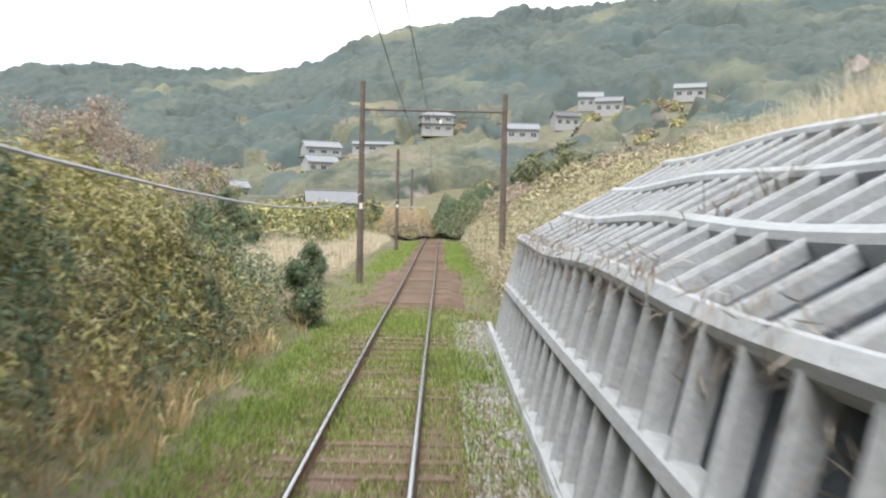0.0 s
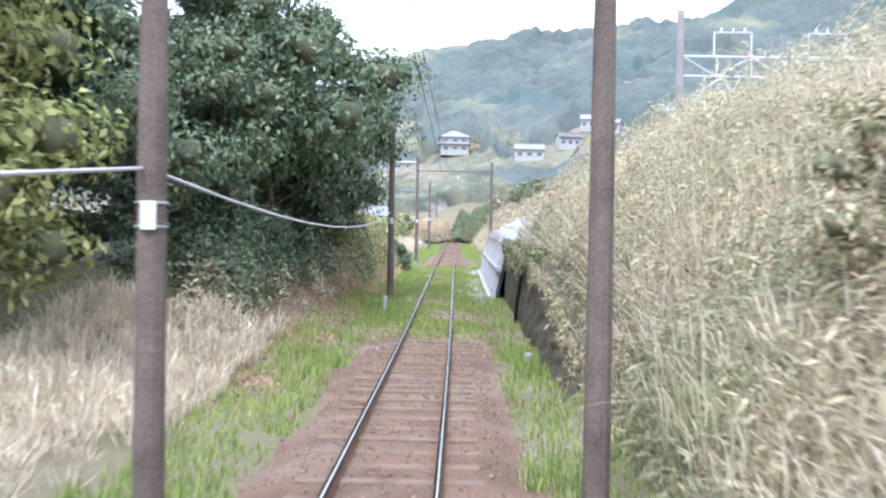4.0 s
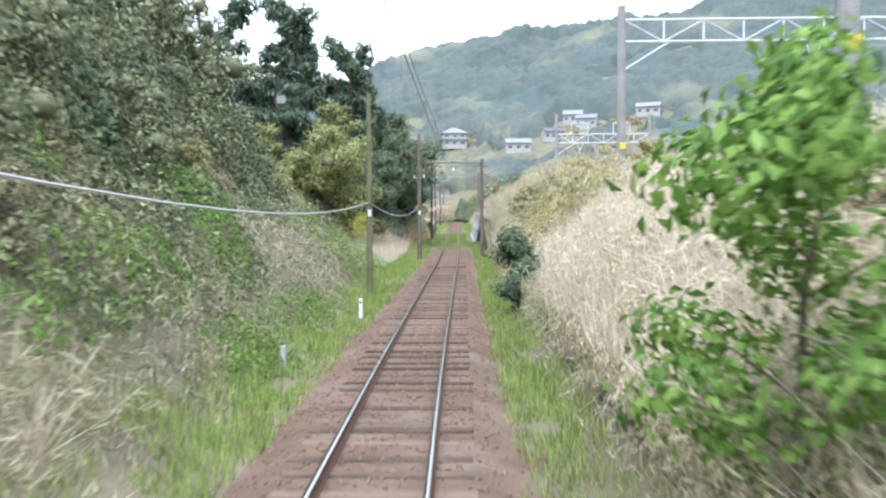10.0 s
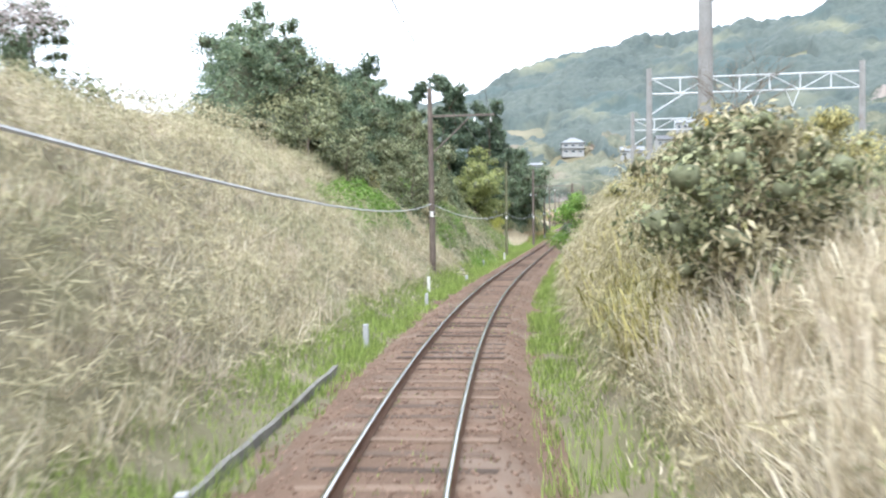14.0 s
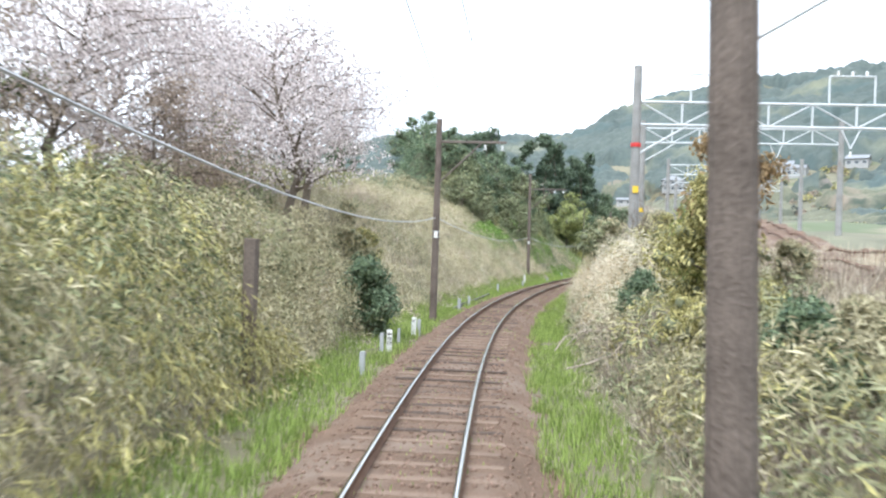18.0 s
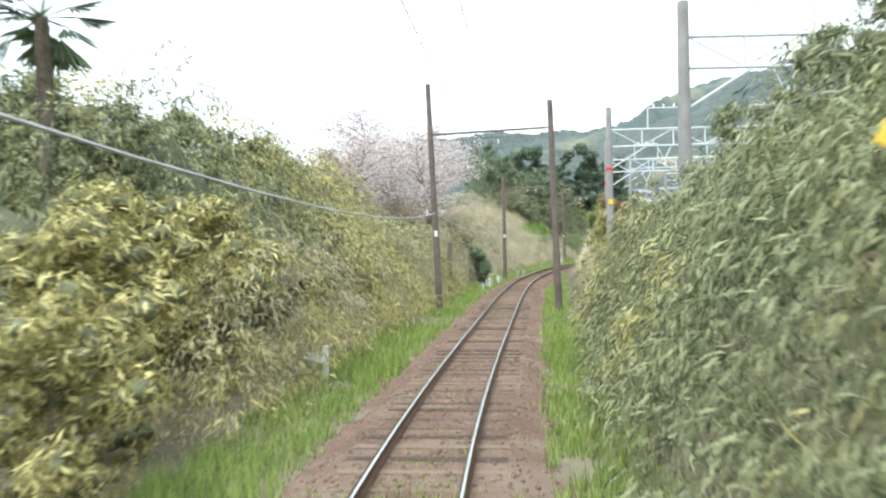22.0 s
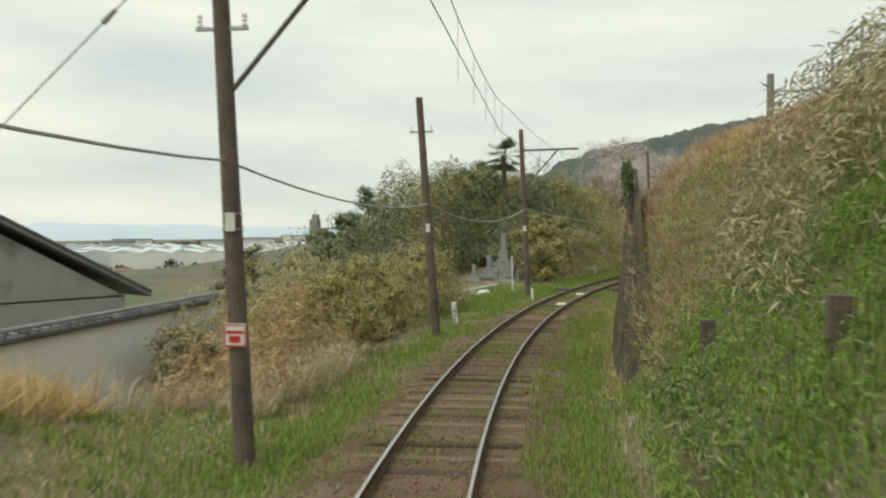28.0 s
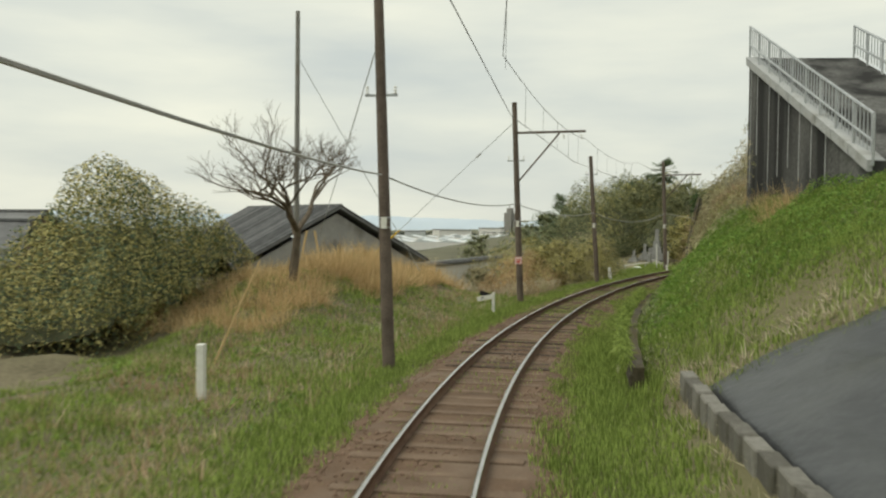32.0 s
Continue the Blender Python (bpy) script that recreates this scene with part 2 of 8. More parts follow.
M_OLDBLOCK = mat("weathered_block", (0.10, 0.095, 0.085), (0.27, 0.26, 0.24), 1.2, 0.92, 0.5, fine=14, obrand=0.4, stain=((0.09, 0.085, 0.06), 1.2, 0.45, 0.7))
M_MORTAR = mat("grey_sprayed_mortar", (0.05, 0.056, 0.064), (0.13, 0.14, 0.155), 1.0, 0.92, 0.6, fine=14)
M_STREAKWALL = mat("streaked_mossy_concrete", (0.03, 0.026, 0.021), (0.115, 0.098, 0.075), 1.6, 0.95, 0.7, fine=9, stain=[((0.12, 0.09, 0.028), 0.9, 0.47, 0.70), ((0.075, 0.072, 0.022), 1.3, 0.48, 0.66), ((0.20, 0.19, 0.175), 2.6, 0.62, 0.72), ((0.022, 0.02, 0.018), 1.0, 0.54, 0.70)], stretch=(1.5, 1.5, 0.42))
M_OLDWALL = mat("mossy_dark_concrete", (0.022, 0.02, 0.016), (0.15, 0.13, 0.10), 1.6, 0.95, 0.7, fine=12, stain=((0.085, 0.07, 0.024), 1.3, 0.42, 0.75), stretch=(1, 1, 0.16))
M_STREAKED = mat("black_streaked_concrete", (0.035, 0.035, 0.035), (0.22, 0.22, 0.215), 1.8, 0.92, 0.4, fine=10, stain=((0.02, 0.02, 0.02), 0.9, 0.42, 0.6), stretch=(1, 1, 0.12))
M_MOSSPOLE = mat("mossy_pole", (0.085, 0.085, 0.045), (0.20, 0.20, 0.115), 2.2, 0.9, 0.35, fine=30)
M_GRAVEL = mat("grey_gravel", (0.26, 0.25, 0.23), (0.46, 0.45, 0.42), 1.5, 0.95, 0.9, fine=40)
M_GRANITE = mat("grey_gravestone", (0.17, 0.17, 0.17), (0.36, 0.36, 0.35), 3, 0.6, 0.15, fine=80)
M_TILE = mat("dark_roof_tile", (0.085, 0.087, 0.092), (0.21, 0.213, 0.22), 2, 0.55, 0.3, obrand=0.4)
M_GREYWALL = mat("weathered_grey_house_wall", (0.26, 0.255, 0.25), (0.40, 0.39, 0.375), 1.2, 0.9, 0.2, stain=[((0.2, 0.19, 0.175), 0.7, 0.52, 0.66)])
M_PLASTER = mat("pale_grey_house_wall", (0.68, 0.67, 0.65), (0.80, 0.79, 0.77), 1.5, 0.85, 0.15)
M_HOUSEWALL = mat("weathered_house_wall", (0.28, 0.275, 0.26), (0.42, 0.415, 0.40), 1.5, 0.85, 0.15)
M_WOODWALL = mat("brown_board_wall", (0.10, 0.07, 0.045), (0.22, 0.16, 0.11), 2, 0.85, 0.4)
M_PANE = mat("dark_window_glass", (0.03, 0.035, 0.04), (0.06, 0.07, 0.08), 1, 0.08, 0, spec=0.6)
M_SHEET = mat("black_plastic_sheet", (0.028, 0.030, 0.034), (0.06, 0.064, 0.07), 1.5, 0.42, 1.0, fine=4, spec=0.45)
M_PLANK = mat("grey_crossing_timber", (0.05, 0.045, 0.04), (0.14, 0.125, 0.11), 3, 0.9, 0.5, obrand=0.5)
M_TARP = mat("white_tarpaulin", (0.6, 0.6, 0.6), (0.82, 0.82, 0.82), 2, 0.5, 0.2)
M_GREENHOUSE = mat("pale_greenhouse_sheet", (0.50, 0.54, 0.56), (0.70, 0.73, 0.75), 1, 0.4, 0)
M_LITTER = mat("fallen_brown_leaf", (0.22, 0.115, 0.07), (0.52, 0.32, 0.215), 1.0, 0.85, 0, island=1.0)
M_MOSSLEAF = mat("ivy_leaf", (0.03, 0.06, 0.02), (0.12, 0.18, 0.06), 1.0, 0.6, 0, island=0.9)

# dark fills that stand for the shade inside thickets and crowns
M_INNERSHADE = mat("dark_inner_shade", (0.05, 0.055, 0.032), (0.13, 0.135, 0.08), 2.0, 0.95, 0.0, fine=14)
M_CROWNSHADE = mat("shade_inside_a_crown", (0.10, 0.11, 0.06), (0.21, 0.215, 0.13), 2.0, 0.95, 0.0, fine=14)

# ---- mesh helpers ----
def mesh_object(name, verts, faces, material, parent=None):
    me = bpy.data.meshes.new(name)
    me.from_pydata([tuple(v) for v in verts], [], [tuple(f) for f in faces])
    me.materials.append(material)
    ob = new(name, me)
    if parent:
        ob.parent = parent
    return ob


def part(name, bm, material, parent, label=""):
    me = bpy.data.meshes.new(name)
    bm.to_mesh(me)
    bm.free()
    me.materials.append(material)
    ob = new(name, me)
    ob.parent = parent
    if label:
        ob["label"] = label
    return ob


def thing(name, m, label, category, group="", kind=""):
    ob = new(name)
    ob.empty_display_size = 0.3
    ob.matrix_world = m
    return tagged(ob, label, category, group, kind)


def add_box(bm, cx, cy, cz, sx, sy, sz, bevel=0.0, turn=None):
    r = bmesh.ops.create_cube(bm, size=1.0)
    vs = r["verts"]
    bmesh.ops.scale(bm, vec=(sx, sy, sz), verts=vs)
    if bevel:
        es = list({e for v in vs for e in v.link_edges})
        rb = bmesh.ops.bevel(bm, geom=es, offset=bevel, segments=1, affect="EDGES")
        vs = list({v for f in rb["faces"] for v in f.verts} | {v for v in vs if v.is_valid})
    if turn is not None:
        bmesh.ops.transform(bm, matrix=turn, verts=vs)
    bmesh.ops.translate(bm, vec=(cx, cy, cz), verts=vs)
    return vs


def box(*a, bevel=0.0, turn=None):
    bm = bmesh.new()
    add_box(bm, *a, bevel=bevel, turn=turn)
    return bm


def add_tube(bm, a, b, r0, r1=None, sides=8):
    a, b = Vector(a), Vector(b)
    r1 = r0 if r1 is None else r1
    d = b - a
    q = Vector((0, 0, 1)).rotation_difference(d.normalized()).to_matrix().to_4x4()
    bmesh.ops.create_cone(bm, cap_ends=True, segments=sides, radius1=r0, radius2=r1, depth=d.length, matrix=Matrix.Translation((a + b) / 2) @ q)


def tube(a, b, r0, r1=None, sides=8):
    bm = bmesh.new()
    add_tube(bm, a, b, r0, r1, sides)
    return bm


def bent_tube(points, radii, sides=6):
    bm = bmesh.new()
    add_bent(bm, points, radii, sides)
    return bm


def add_bent(bm, points, radii, sides=6):
    rings = []
    pts = [Vector(p) for p in points]
    for i, p in enumerate(pts):
        d = (pts[min(i + 1, len(pts) - 1)] - pts[max(i - 1, 0)]).normalized()
        q = Vector((0, 0, 1)).rotation_difference(d)
        r = radii[i] if isinstance(radii, (list, tuple)) else radii
        rings.append([bm.verts.new(p + q @ Vector((r * math.cos(k * 2 * math.pi / sides), r * math.sin(k * 2 * math.pi / sides), 0))) for k in range(sides)])
    for a, b in zip(rings, rings[1:]):
        for k in range(sides):
            bm.faces.new((a[k], a[(k + 1) % sides], b[(k + 1) % sides], b[k]))
    bm.faces.new(rings[0][::-1])
    bm.faces.new(rings[-1])


# ---- the line of the railway: u runs along it, s to its right, h above the rail heads ----
_U = np.arange(-140.0, 330.01, 0.5)
_kap = np.interp(_U, np.arange(-100, 321, 10.0), BENDS) * ((_U > -60) & (_U < 238))
_gra = np.interp(_U, np.arange(-100, 321, 20.0), GRADES)
_psi = np.cumsum(_kap) * 0.5
_psi -= np.interp(0, _U, _psi)
_X, _Y, _Z = np.cumsum(np.sin(_psi)) * 0.5, np.cumsum(-np.cos(_psi)) * 0.5, np.cumsum(-_gra) * 0.5
_X, _Y, _Z = _X - np.interp(0, _U, _X), _Y - np.interp(0, _U, _Y), _Z - np.interp(0, _U, _Z)


def line(u):
    """Centre of the track x, y, z and heading, for u in metres; straight on past both ends."""
    u = np.asarray(u, float)
    c = np.clip(u, _U[0], _U[-1])
    x, y, z, p = (np.interp(c, _U, a) for a in (_X, _Y, _Z, _psi))
    e = u - c
    return x + e * np.sin(p), y - e * np.cos(p), z, p


def spot(u, s, h=0.0):
    x, y, z, p = line(u)
    return Vector((float(x + s * np.cos(p)), float(y + s * np.sin(p)), float(z + h)))


def facing(u, s, h=0.0, turn=0.0):
    """Pose with local y along the look up the line (towards lower u), x to the right."""
    x, y, z, p = line(u)
    v = spot(u, s, h)
    return pose(v.x, v.y, v.z, 0, 0, math.degrees(float(p)) + turn)


def wobble(x, y, scale, seed=0.0):
    """Smooth random field, vectorised: sums of sines."""
    x, y = np.asarray(x, float) / scale, np.asarray(y, float) / scale
    v = np.sin(1.7 * x + 2.3 * y + seed) + np.sin(-2.9 * x + 1.3 * y + 1.7 * seed + 1) + np.sin(0.9 * x - 3.7 * y + 2.3 * seed + 2) + 0.6 * np.sin(5.3 * x + 4.1 * y + seed * 3.1)
    return v / 3.6

# ---- the lie of the land ----
RIGHT_S = np.array([1.55, 2.4, 2.9, 3.12, 4.5, 7.0, 12.0, 25.0])
LEFT_S = np.array([1.55, 2.4, 2.8, 3.2, 5.0, 8.0, 13.0, 25.0])
right_rows, left_rows = [], []


def right_bank(u, *h):
    step = h[1] if -20 <= u <= 18 or 175 <= u <= 191.5 else 0.3 * h[1] + 0.7 * h[2]
    right_rows.append((u, h[0], h[1], step, *h[2:]))


def left_bank(u, *h):
    left_rows.append((u, h[0], h[1], 0.5 * h[1] + 0.5 * h[2], *h[2:]))


right_bank(-140, -0.3, -0.3, 0.0, 0.8, 2.0, 3.5, 5.0)
right_bank(-45, -0.3, -0.3, 0.2, 1.2, 2.6, 4.5, 6.0)
right_bank(-21, -0.3, -0.3, 0.3, 1.6, 3.0, 5.0, 7.0)
right_bank(-19, -0.3, -0.35, 1.5, 2.2, 3.3, 5.5, 7.0)
right_bank(-3.5, -0.3, -0.35, 1.5, 2.3, 3.9, 6.4, 8.0)
right_bank(-2.6, -0.3, -0.3, 1.75, 2.9, 4.4, 6.4, 8.0)
right_bank(14, -0.3, -0.3, 1.9, 3.2, 4.7, 6.2, 7.0)
right_bank(19, -0.3, -0.2, 0.7, 2.3, 4.2, 5.6, 6.0)
right_bank(34, -0.3, -0.2, 0.5, 1.9, 3.6, 4.9, 5.2)
right_bank(46, -0.35, -0.3, 0.6, 1.8, 3.4, 4.6, 5.0)
right_bank(62, -0.35, -0.3, 0.6, 1.8, 3.3, 4.3, 4.6)
right_bank(78, -0.35, -0.3, 0.7, 2.2, 3.5, 4.2, 4.2)
right_bank(90, -0.35, -0.3, 0.5, 1.9, 3.0, 3.5, 3.5)
right_bank(101, -0.35, -0.3, 0.3, 1.2, 1.9, 2.3, 2.4)
right_bank(120, -0.35, -0.3, 0.1, 0.8, 1.5, 2.0, 2.1)
right_bank(142, -0.3, -0.3, 0.1, 0.8, 1.5, 2.0, 2.1)
right_bank(160, -0.3, -0.3, 0.4, 1.2, 1.9, 2.5, 3.0)
right_bank(170, -0.3, -0.25, 0.3, 1.1, 2.2, 3.4, 4.0)
right_bank(174, -0.3, -0.3, 0.6, 1.6, 2.8, 4.2, 5.0)
right_bank(175.5, -0.3, -0.3, 0.6, 1.7, 2.9, 4.2, 5.0)
right_bank(180, -0.3, -0.3, 1.9, 3.0, 4.0, 5.2, 6.0)
right_bank(185, -0.3, -0.3, 3.2, 4.6, 5.6, 6.4, 7.0)
right_bank(187, -0.3, -0.3, 2.6, 4.2, 5.5, 6.4, 7.0)
right_bank(189, -0.3, -0.3, 1.5, 3.4, 5.3, 6.4, 7.0)
right_bank(191, -0.3, -0.3, 0.5, 2.7, 5.0, 6.3, 7.0)
right_bank(193, -0.3, -0.25, 0.4, 2.4, 4.6, 6.2, 7.0)
right_bank(210, -0.3, -0.2, 0.5, 1.7, 3.4, 5.6, 7.0)
right_bank(216, -0.3, -0.25, -0.1, 0.6, 1.9, 4.4, 7.0)
right_bank(235, -0.3, -0.25, -0.15, 0.45, 0.9, 3.0, 6.0)
right_bank(330, -0.3, -0.25, -0.1, 0.3, 1.0, 3.0, 6.0)
left_bank(-140, -0.3, -0.4, -0.3, 0.0, 0.2, 0.5, 0.5)
left_bank(-25, -0.3, -0.35, -0.2, 0.1, 0.3, 0.4, 0.0)
left_bank(-12, -0.3, -0.3, 0.1, 0.7, 1.2, 1.5, 2.0)
left_bank(2, -0.3, -0.2, 0.2, 0.9, 1.9, 3.0, 4.0)
left_bank(12, -0.3, -0.2, 0.1, 0.7, 1.2, 1.5, 2.0)
left_bank(17, -0.3, -0.3, -0.2, 0.1, 0.3, 0.3, 0.5)
left_bank(33, -0.3, -0.3, -0.25, 0.0, 0.2, 0.3, 0.5)
left_bank(40, -0.3, -0.25, 0.3, 1.9, 3.9, 5.4, 6.2)
left_bank(55, -0.3, -0.25, 0.3, 2.1, 4.3, 6.0, 7.5)
left_bank(76, -0.3, -0.25, 0.4, 2.2, 4.6, 7.0, 8.5)
left_bank(90, -0.3, -0.25, 0.3, 2.0, 4.6, 6.2, 8.0)
left_bank(97, -0.3, -0.25, 0.2, 2.1, 5.0, 5.4, 6.0)
left_bank(101, -0.3, -0.25, 0.2, 1.9, 4.6, 5.2, 6.0)
left_bank(107, -0.3, -0.3, 0.0, 1.0, 2.8, 4.6, 6.0)
left_bank(118, -0.3, -0.3, -0.1, 0.6, 1.6, 3.4, 5.0)
left_bank(135, -0.3, -0.3, -0.1, 0.5, 1.2, 2.2, 3.5)
left_bank(150, -0.3, -0.3, -0.1, 0.4, 0.9, 1.0, -2.0)
left_bank(156, -0.3, -0.3, -0.25, 0.0, 0.4, 0.2, -4.0)
left_bank(168, -0.3, -0.35, -0.3, -0.3, -0.4, -1.6, -5.0)
left_bank(176, -0.3, -0.35, -0.5, -1.2, -1.8, -2.6, -5.0)
left_bank(192, -0.3, -0.35, -0.4, -0.8, -1.6, -2.8, -5.0)
left_bank(197, -0.3, -0.35, -0.3, 0.1, 0.6, -1.5, -4.5)
left_bank(200, -0.3, -0.35, -0.3, 0.25, 1.35, 0.3, -3.5)
left_bank(206, -0.3, -0.35, -0.4, -0.1, 1.05, 0.3, -3.5)
left_bank(212, -0.3, -0.35, -0.4, -0.4, -0.4, -0.6, -4.0)
left_bank(230, -0.3, -0.35, -0.4, -0.5, -0.6, -1.2, -4.0)
left_bank(330, -0.3, -0.35, -0.4, -0.5, -0.6, -1.2, -4.0)
_R, _L = np.array(right_rows), np.array(left_rows)


def far_land(x, y):
    """Height of hills, valley and plain round the line."""
    x, y = np.asarray(x, float), np.asarray(y, float)
    r = np.hypot(x, y) + 1e-6
    th = np.degrees(np.arctan2(-x, y))
    top = np.interp(th, [-180, -120, -60, -25, -10, 0, 6, 9, 13, 20, 30, 36, 39, 44, 50, 70, 130, 180], [40, 60, 130, 148, 134, 122, 110, 96, 88, 86, 72, 64, 50, 14, -8, -11, -10, 40])
    base = np.interp(th, [-180, -60, -20, 0, 15, 30, 45, 90, 150, 180], [0, 8, 7, 4, 2, -4, -10, -11, -8, 0])
    rise = np.clip((r - 110) / 430, 0, 1)
    rise = rise * rise * (3 - 2 * rise)
    h = base + (top - base) * rise * (0.94 + 0.10 * wobble(x, y, 90.0) * rise + 0.05 * wobble(x, y, 31.0, 2.0))
    fall = np.clip((r - 700) / 900, 0, 1)
    h = h * (1 - 0.5 * fall) + np.where(th > 28, -6.0, 0.0) * fall
    ridge = np.exp(-((r - 2300) / 300) ** 2) * np.interp(th, [20, 30, 36, 60, 90], [60, 70, 34, 5, 3])
    return h + np.where(th > 20, ridge, 0)


def ground_h(u, s):
    """Ground above the rail heads at (u, s), near the line."""
    u, s = np.broadcast_arrays(np.asarray(u, float), np.asarray(s, float))
    out = np.full(u.shape, -0.165)
    for rows, cols, sign in ((_R, RIGHT_S, 1), (_L, LEFT_S, -1)):
        a = np.clip(s * sign, 0, 25)
        hs = np.stack([np.interp(u, rows[:, 0], rows[:, k + 1]) for k in range(8)], -1)
        k = np.clip(np.searchsorted(cols, a, side="right") - 1, 0, 6)
        a0, a1 = cols[k], cols[k + 1]
        h0 = np.take_along_axis(hs, k[..., None], -1)[..., 0]
        h1 = np.take_along_axis(hs, k[..., None] + 1, -1)[..., 0]
        h = h0 + (h1 - h0) * np.clip((a - a0) / (a1 - a0), 0, 1)
        shoulder = np.clip((a - 1.1) / 0.45, 0, 1)
        h = np.where(a < cols[0], -0.165 + (hs[..., 0] + 0.165) * shoulder, h)
        lump = np.clip((a - 2.6) / 3, 0, 1)
        h = h + lump * (0.22 * wobble(u, s, 1.6, 3.0) + 0.3 * wobble(u, s, 5.0, 1.0))
        out = np.where(s * sign >= 0, h, out)
    return out


def land(u, s):
    """World x, y, z of the ground sheet at (u, s); far out it leaves the curved line and spreads square."""
    u, s = np.broadcast_arrays(np.asarray(u, float), np.asarray(s, float))
    x0, y0, z0, p = line(u)
    near = np.clip(s, -45, 45)
    x, y = x0 + near * np.cos(p), y0 + near * np.sin(p)
    e = s - near
    q = np.where(e < 0, 0.35, 0.12)
    x, y = x + e * np.cos(q), y + e * np.sin(q)
    zn = z0 + ground_h(u, s)
    w = np.clip((np.abs(s) - 14) / 50, 0, 1)
    w = np.maximum(w, np.clip((-112 - u) / 40, 0, 1))
    w = w * w * (3 - 2 * w)
    return x, y, zn * (1 - w) + far_land(x, y) * w


def on_land(u, s, up=0.0):
    x, y, z = land(np.array([float(u)]), np.array([float(s)]))
    return Vector((float(x[0]), float(y[0]), float(z[0]) + up))


_us = np.concatenate([-np.geomspace(3000, 150, 40), np.arange(-140, 262, 0.8), np.geomspace(265, 2200, 14)])
_half = np.array([0.6, 1.1, 1.35, 1.6, 1.9, 2.2, 2.4, 2.55, 2.75, 3.0, 3.3, 3.7, 4.1, 4.5, 5, 5.5, 6, 6.6, 7.3, 8, 9, 10, 11, 12, 13.5, 15, 17, 20, 24, 29, 35, 42, 50, 60, 72, 88, 110, 140, 180, 230, 300, 380, 470, 580, 720, 950, 1300, 1800, 2600])
_ss = np.concatenate([-_half[::-1], [0.0], _half])
_gu, _gs = np.meshgrid(_us, _ss, indexing="ij")
_gx, _gy, _gz = land(_gu, _gs)
_nu, _ns = _gu.shape
_idx = np.arange(_nu * _ns).reshape(_nu, _ns)
_q = np.stack([_idx[:-1, :-1], _idx[:-1, 1:], _idx[1:, 1:], _idx[1:, :-1]], -1).reshape(-1, 4)


def fast_mesh(name, verts, faces, materials, which=None):
    """A mesh from arrays: verts (n, 3), faces (m, 3 or 4)."""
    me = bpy.data.meshes.new(name)
    m, k = faces.shape
    me.vertices.add(len(verts))
    me.vertices.foreach_set("co", np.ascontiguousarray(verts, np.float32).ravel())
    me.loops.add(m * k)
    me.loops.foreach_set("vertex_index", np.ascontiguousarray(faces, np.int32).ravel())
    me.polygons.add(m)
    me.polygons.foreach_set("loop_start", np.arange(0, m * k, k, dtype=np.int32))
    for mt in materials:
        me.materials.append(mt)
    if which is not None:
        me.polygons.foreach_set("material_index", np.ascontiguousarray(which, np.int32))
    me.update(calc_edges=True)
    return me


_mid_s = np.abs(0.5 * (_gs[:-1, :-1] + _gs[:-1, 1:])).ravel()
_mid_u = (0.5 * (_gu[:-1, :-1] + _gu[1:, :-1])).ravel()
_bed = np.where(_mid_u < -42, 1.15, 1.7) + 0.3 * wobble(_mid_u, _gs[:-1, :-1].ravel(), 2.2, 5.0)
M_FARLAND = mat("wooded_and_field_land", (0.10, 0.10, 0.07), (0.20, 0.19, 0.13), 0.02, 0.95, 0.0, fine=0.25, stain=[((0.21, 0.19, 0.13), 0.03, 0.52, 0.62), ((0.12, 0.14, 0.08), 0.05, 0.58, 0.64)])
_which = np.where((_mid_s < _bed) & (_mid_u < 262) & (_mid_u > -76), 1, np.where(_mid_s > 14.5, 2, 0))
ground = new("ground", fast_mesh("ground", np.stack([_gx, _gy, _gz], -1).reshape(-1, 3), _q[:, ::-1], [M_SOIL, M_BALLAST, M_FARLAND], _which))
ground.data.polygons.foreach_set("use_smooth", np.ones(len(_q), bool))
tagged(ground, "sloping ground with ballast bed, banks and wooded hills", "ground", kind="structure")


# ---- the track ----
track = thing("railway_track", pose(0, 0, 0), "single narrow-gauge track with rusty rails on wooden sleepers", "railway track", kind="structure")
RAIL_OUT = [(-0.032, 0.0), (-0.032, -0.03), (-0.010, -0.045), (-0.010, -0.125), (-0.055, -0.14), (-0.055, -0.15), (0.055, -0.15), (0.055, -0.14), (0.010, -0.125), (0.010, -0.045), (0.032, -0.03), (0.032, 0.0)]
_ru = np.arange(-138.0, 262.0, 1.0)
for side in (-1, 1):
    x0, y0, z0, p = line(_ru)
    prof = np.array(RAIL_OUT)
    off = side * 0.5665 + prof[:, 0]
    V = np.stack([x0[:, None] + off * np.cos(p)[:, None], y0[:, None] + off * np.sin(p)[:, None], z0[:, None] + prof[:, 1] + 0 * off], -1)
    k = len(prof)
    ids = np.arange(len(_ru) * k).reshape(len(_ru), k)
    F = np.stack([ids[:-1, :], np.roll(ids, -1, 1)[:-1, :], np.roll(ids, -1, 1)[1:, :], ids[1:, :]], -1).reshape(-1, 4)
    top = np.tile(np.arange(k) == k - 1, len(_ru) - 1).astype(int)
    rail = new("rail", fast_mesh("rail", V.reshape(-1, 3), F, [M_RAIL, M_RAILTOP], top))
    rail.parent = track
# sleepers: single pieces where the eye passes, the rest joined
SLEEPER_GAP = 0.62


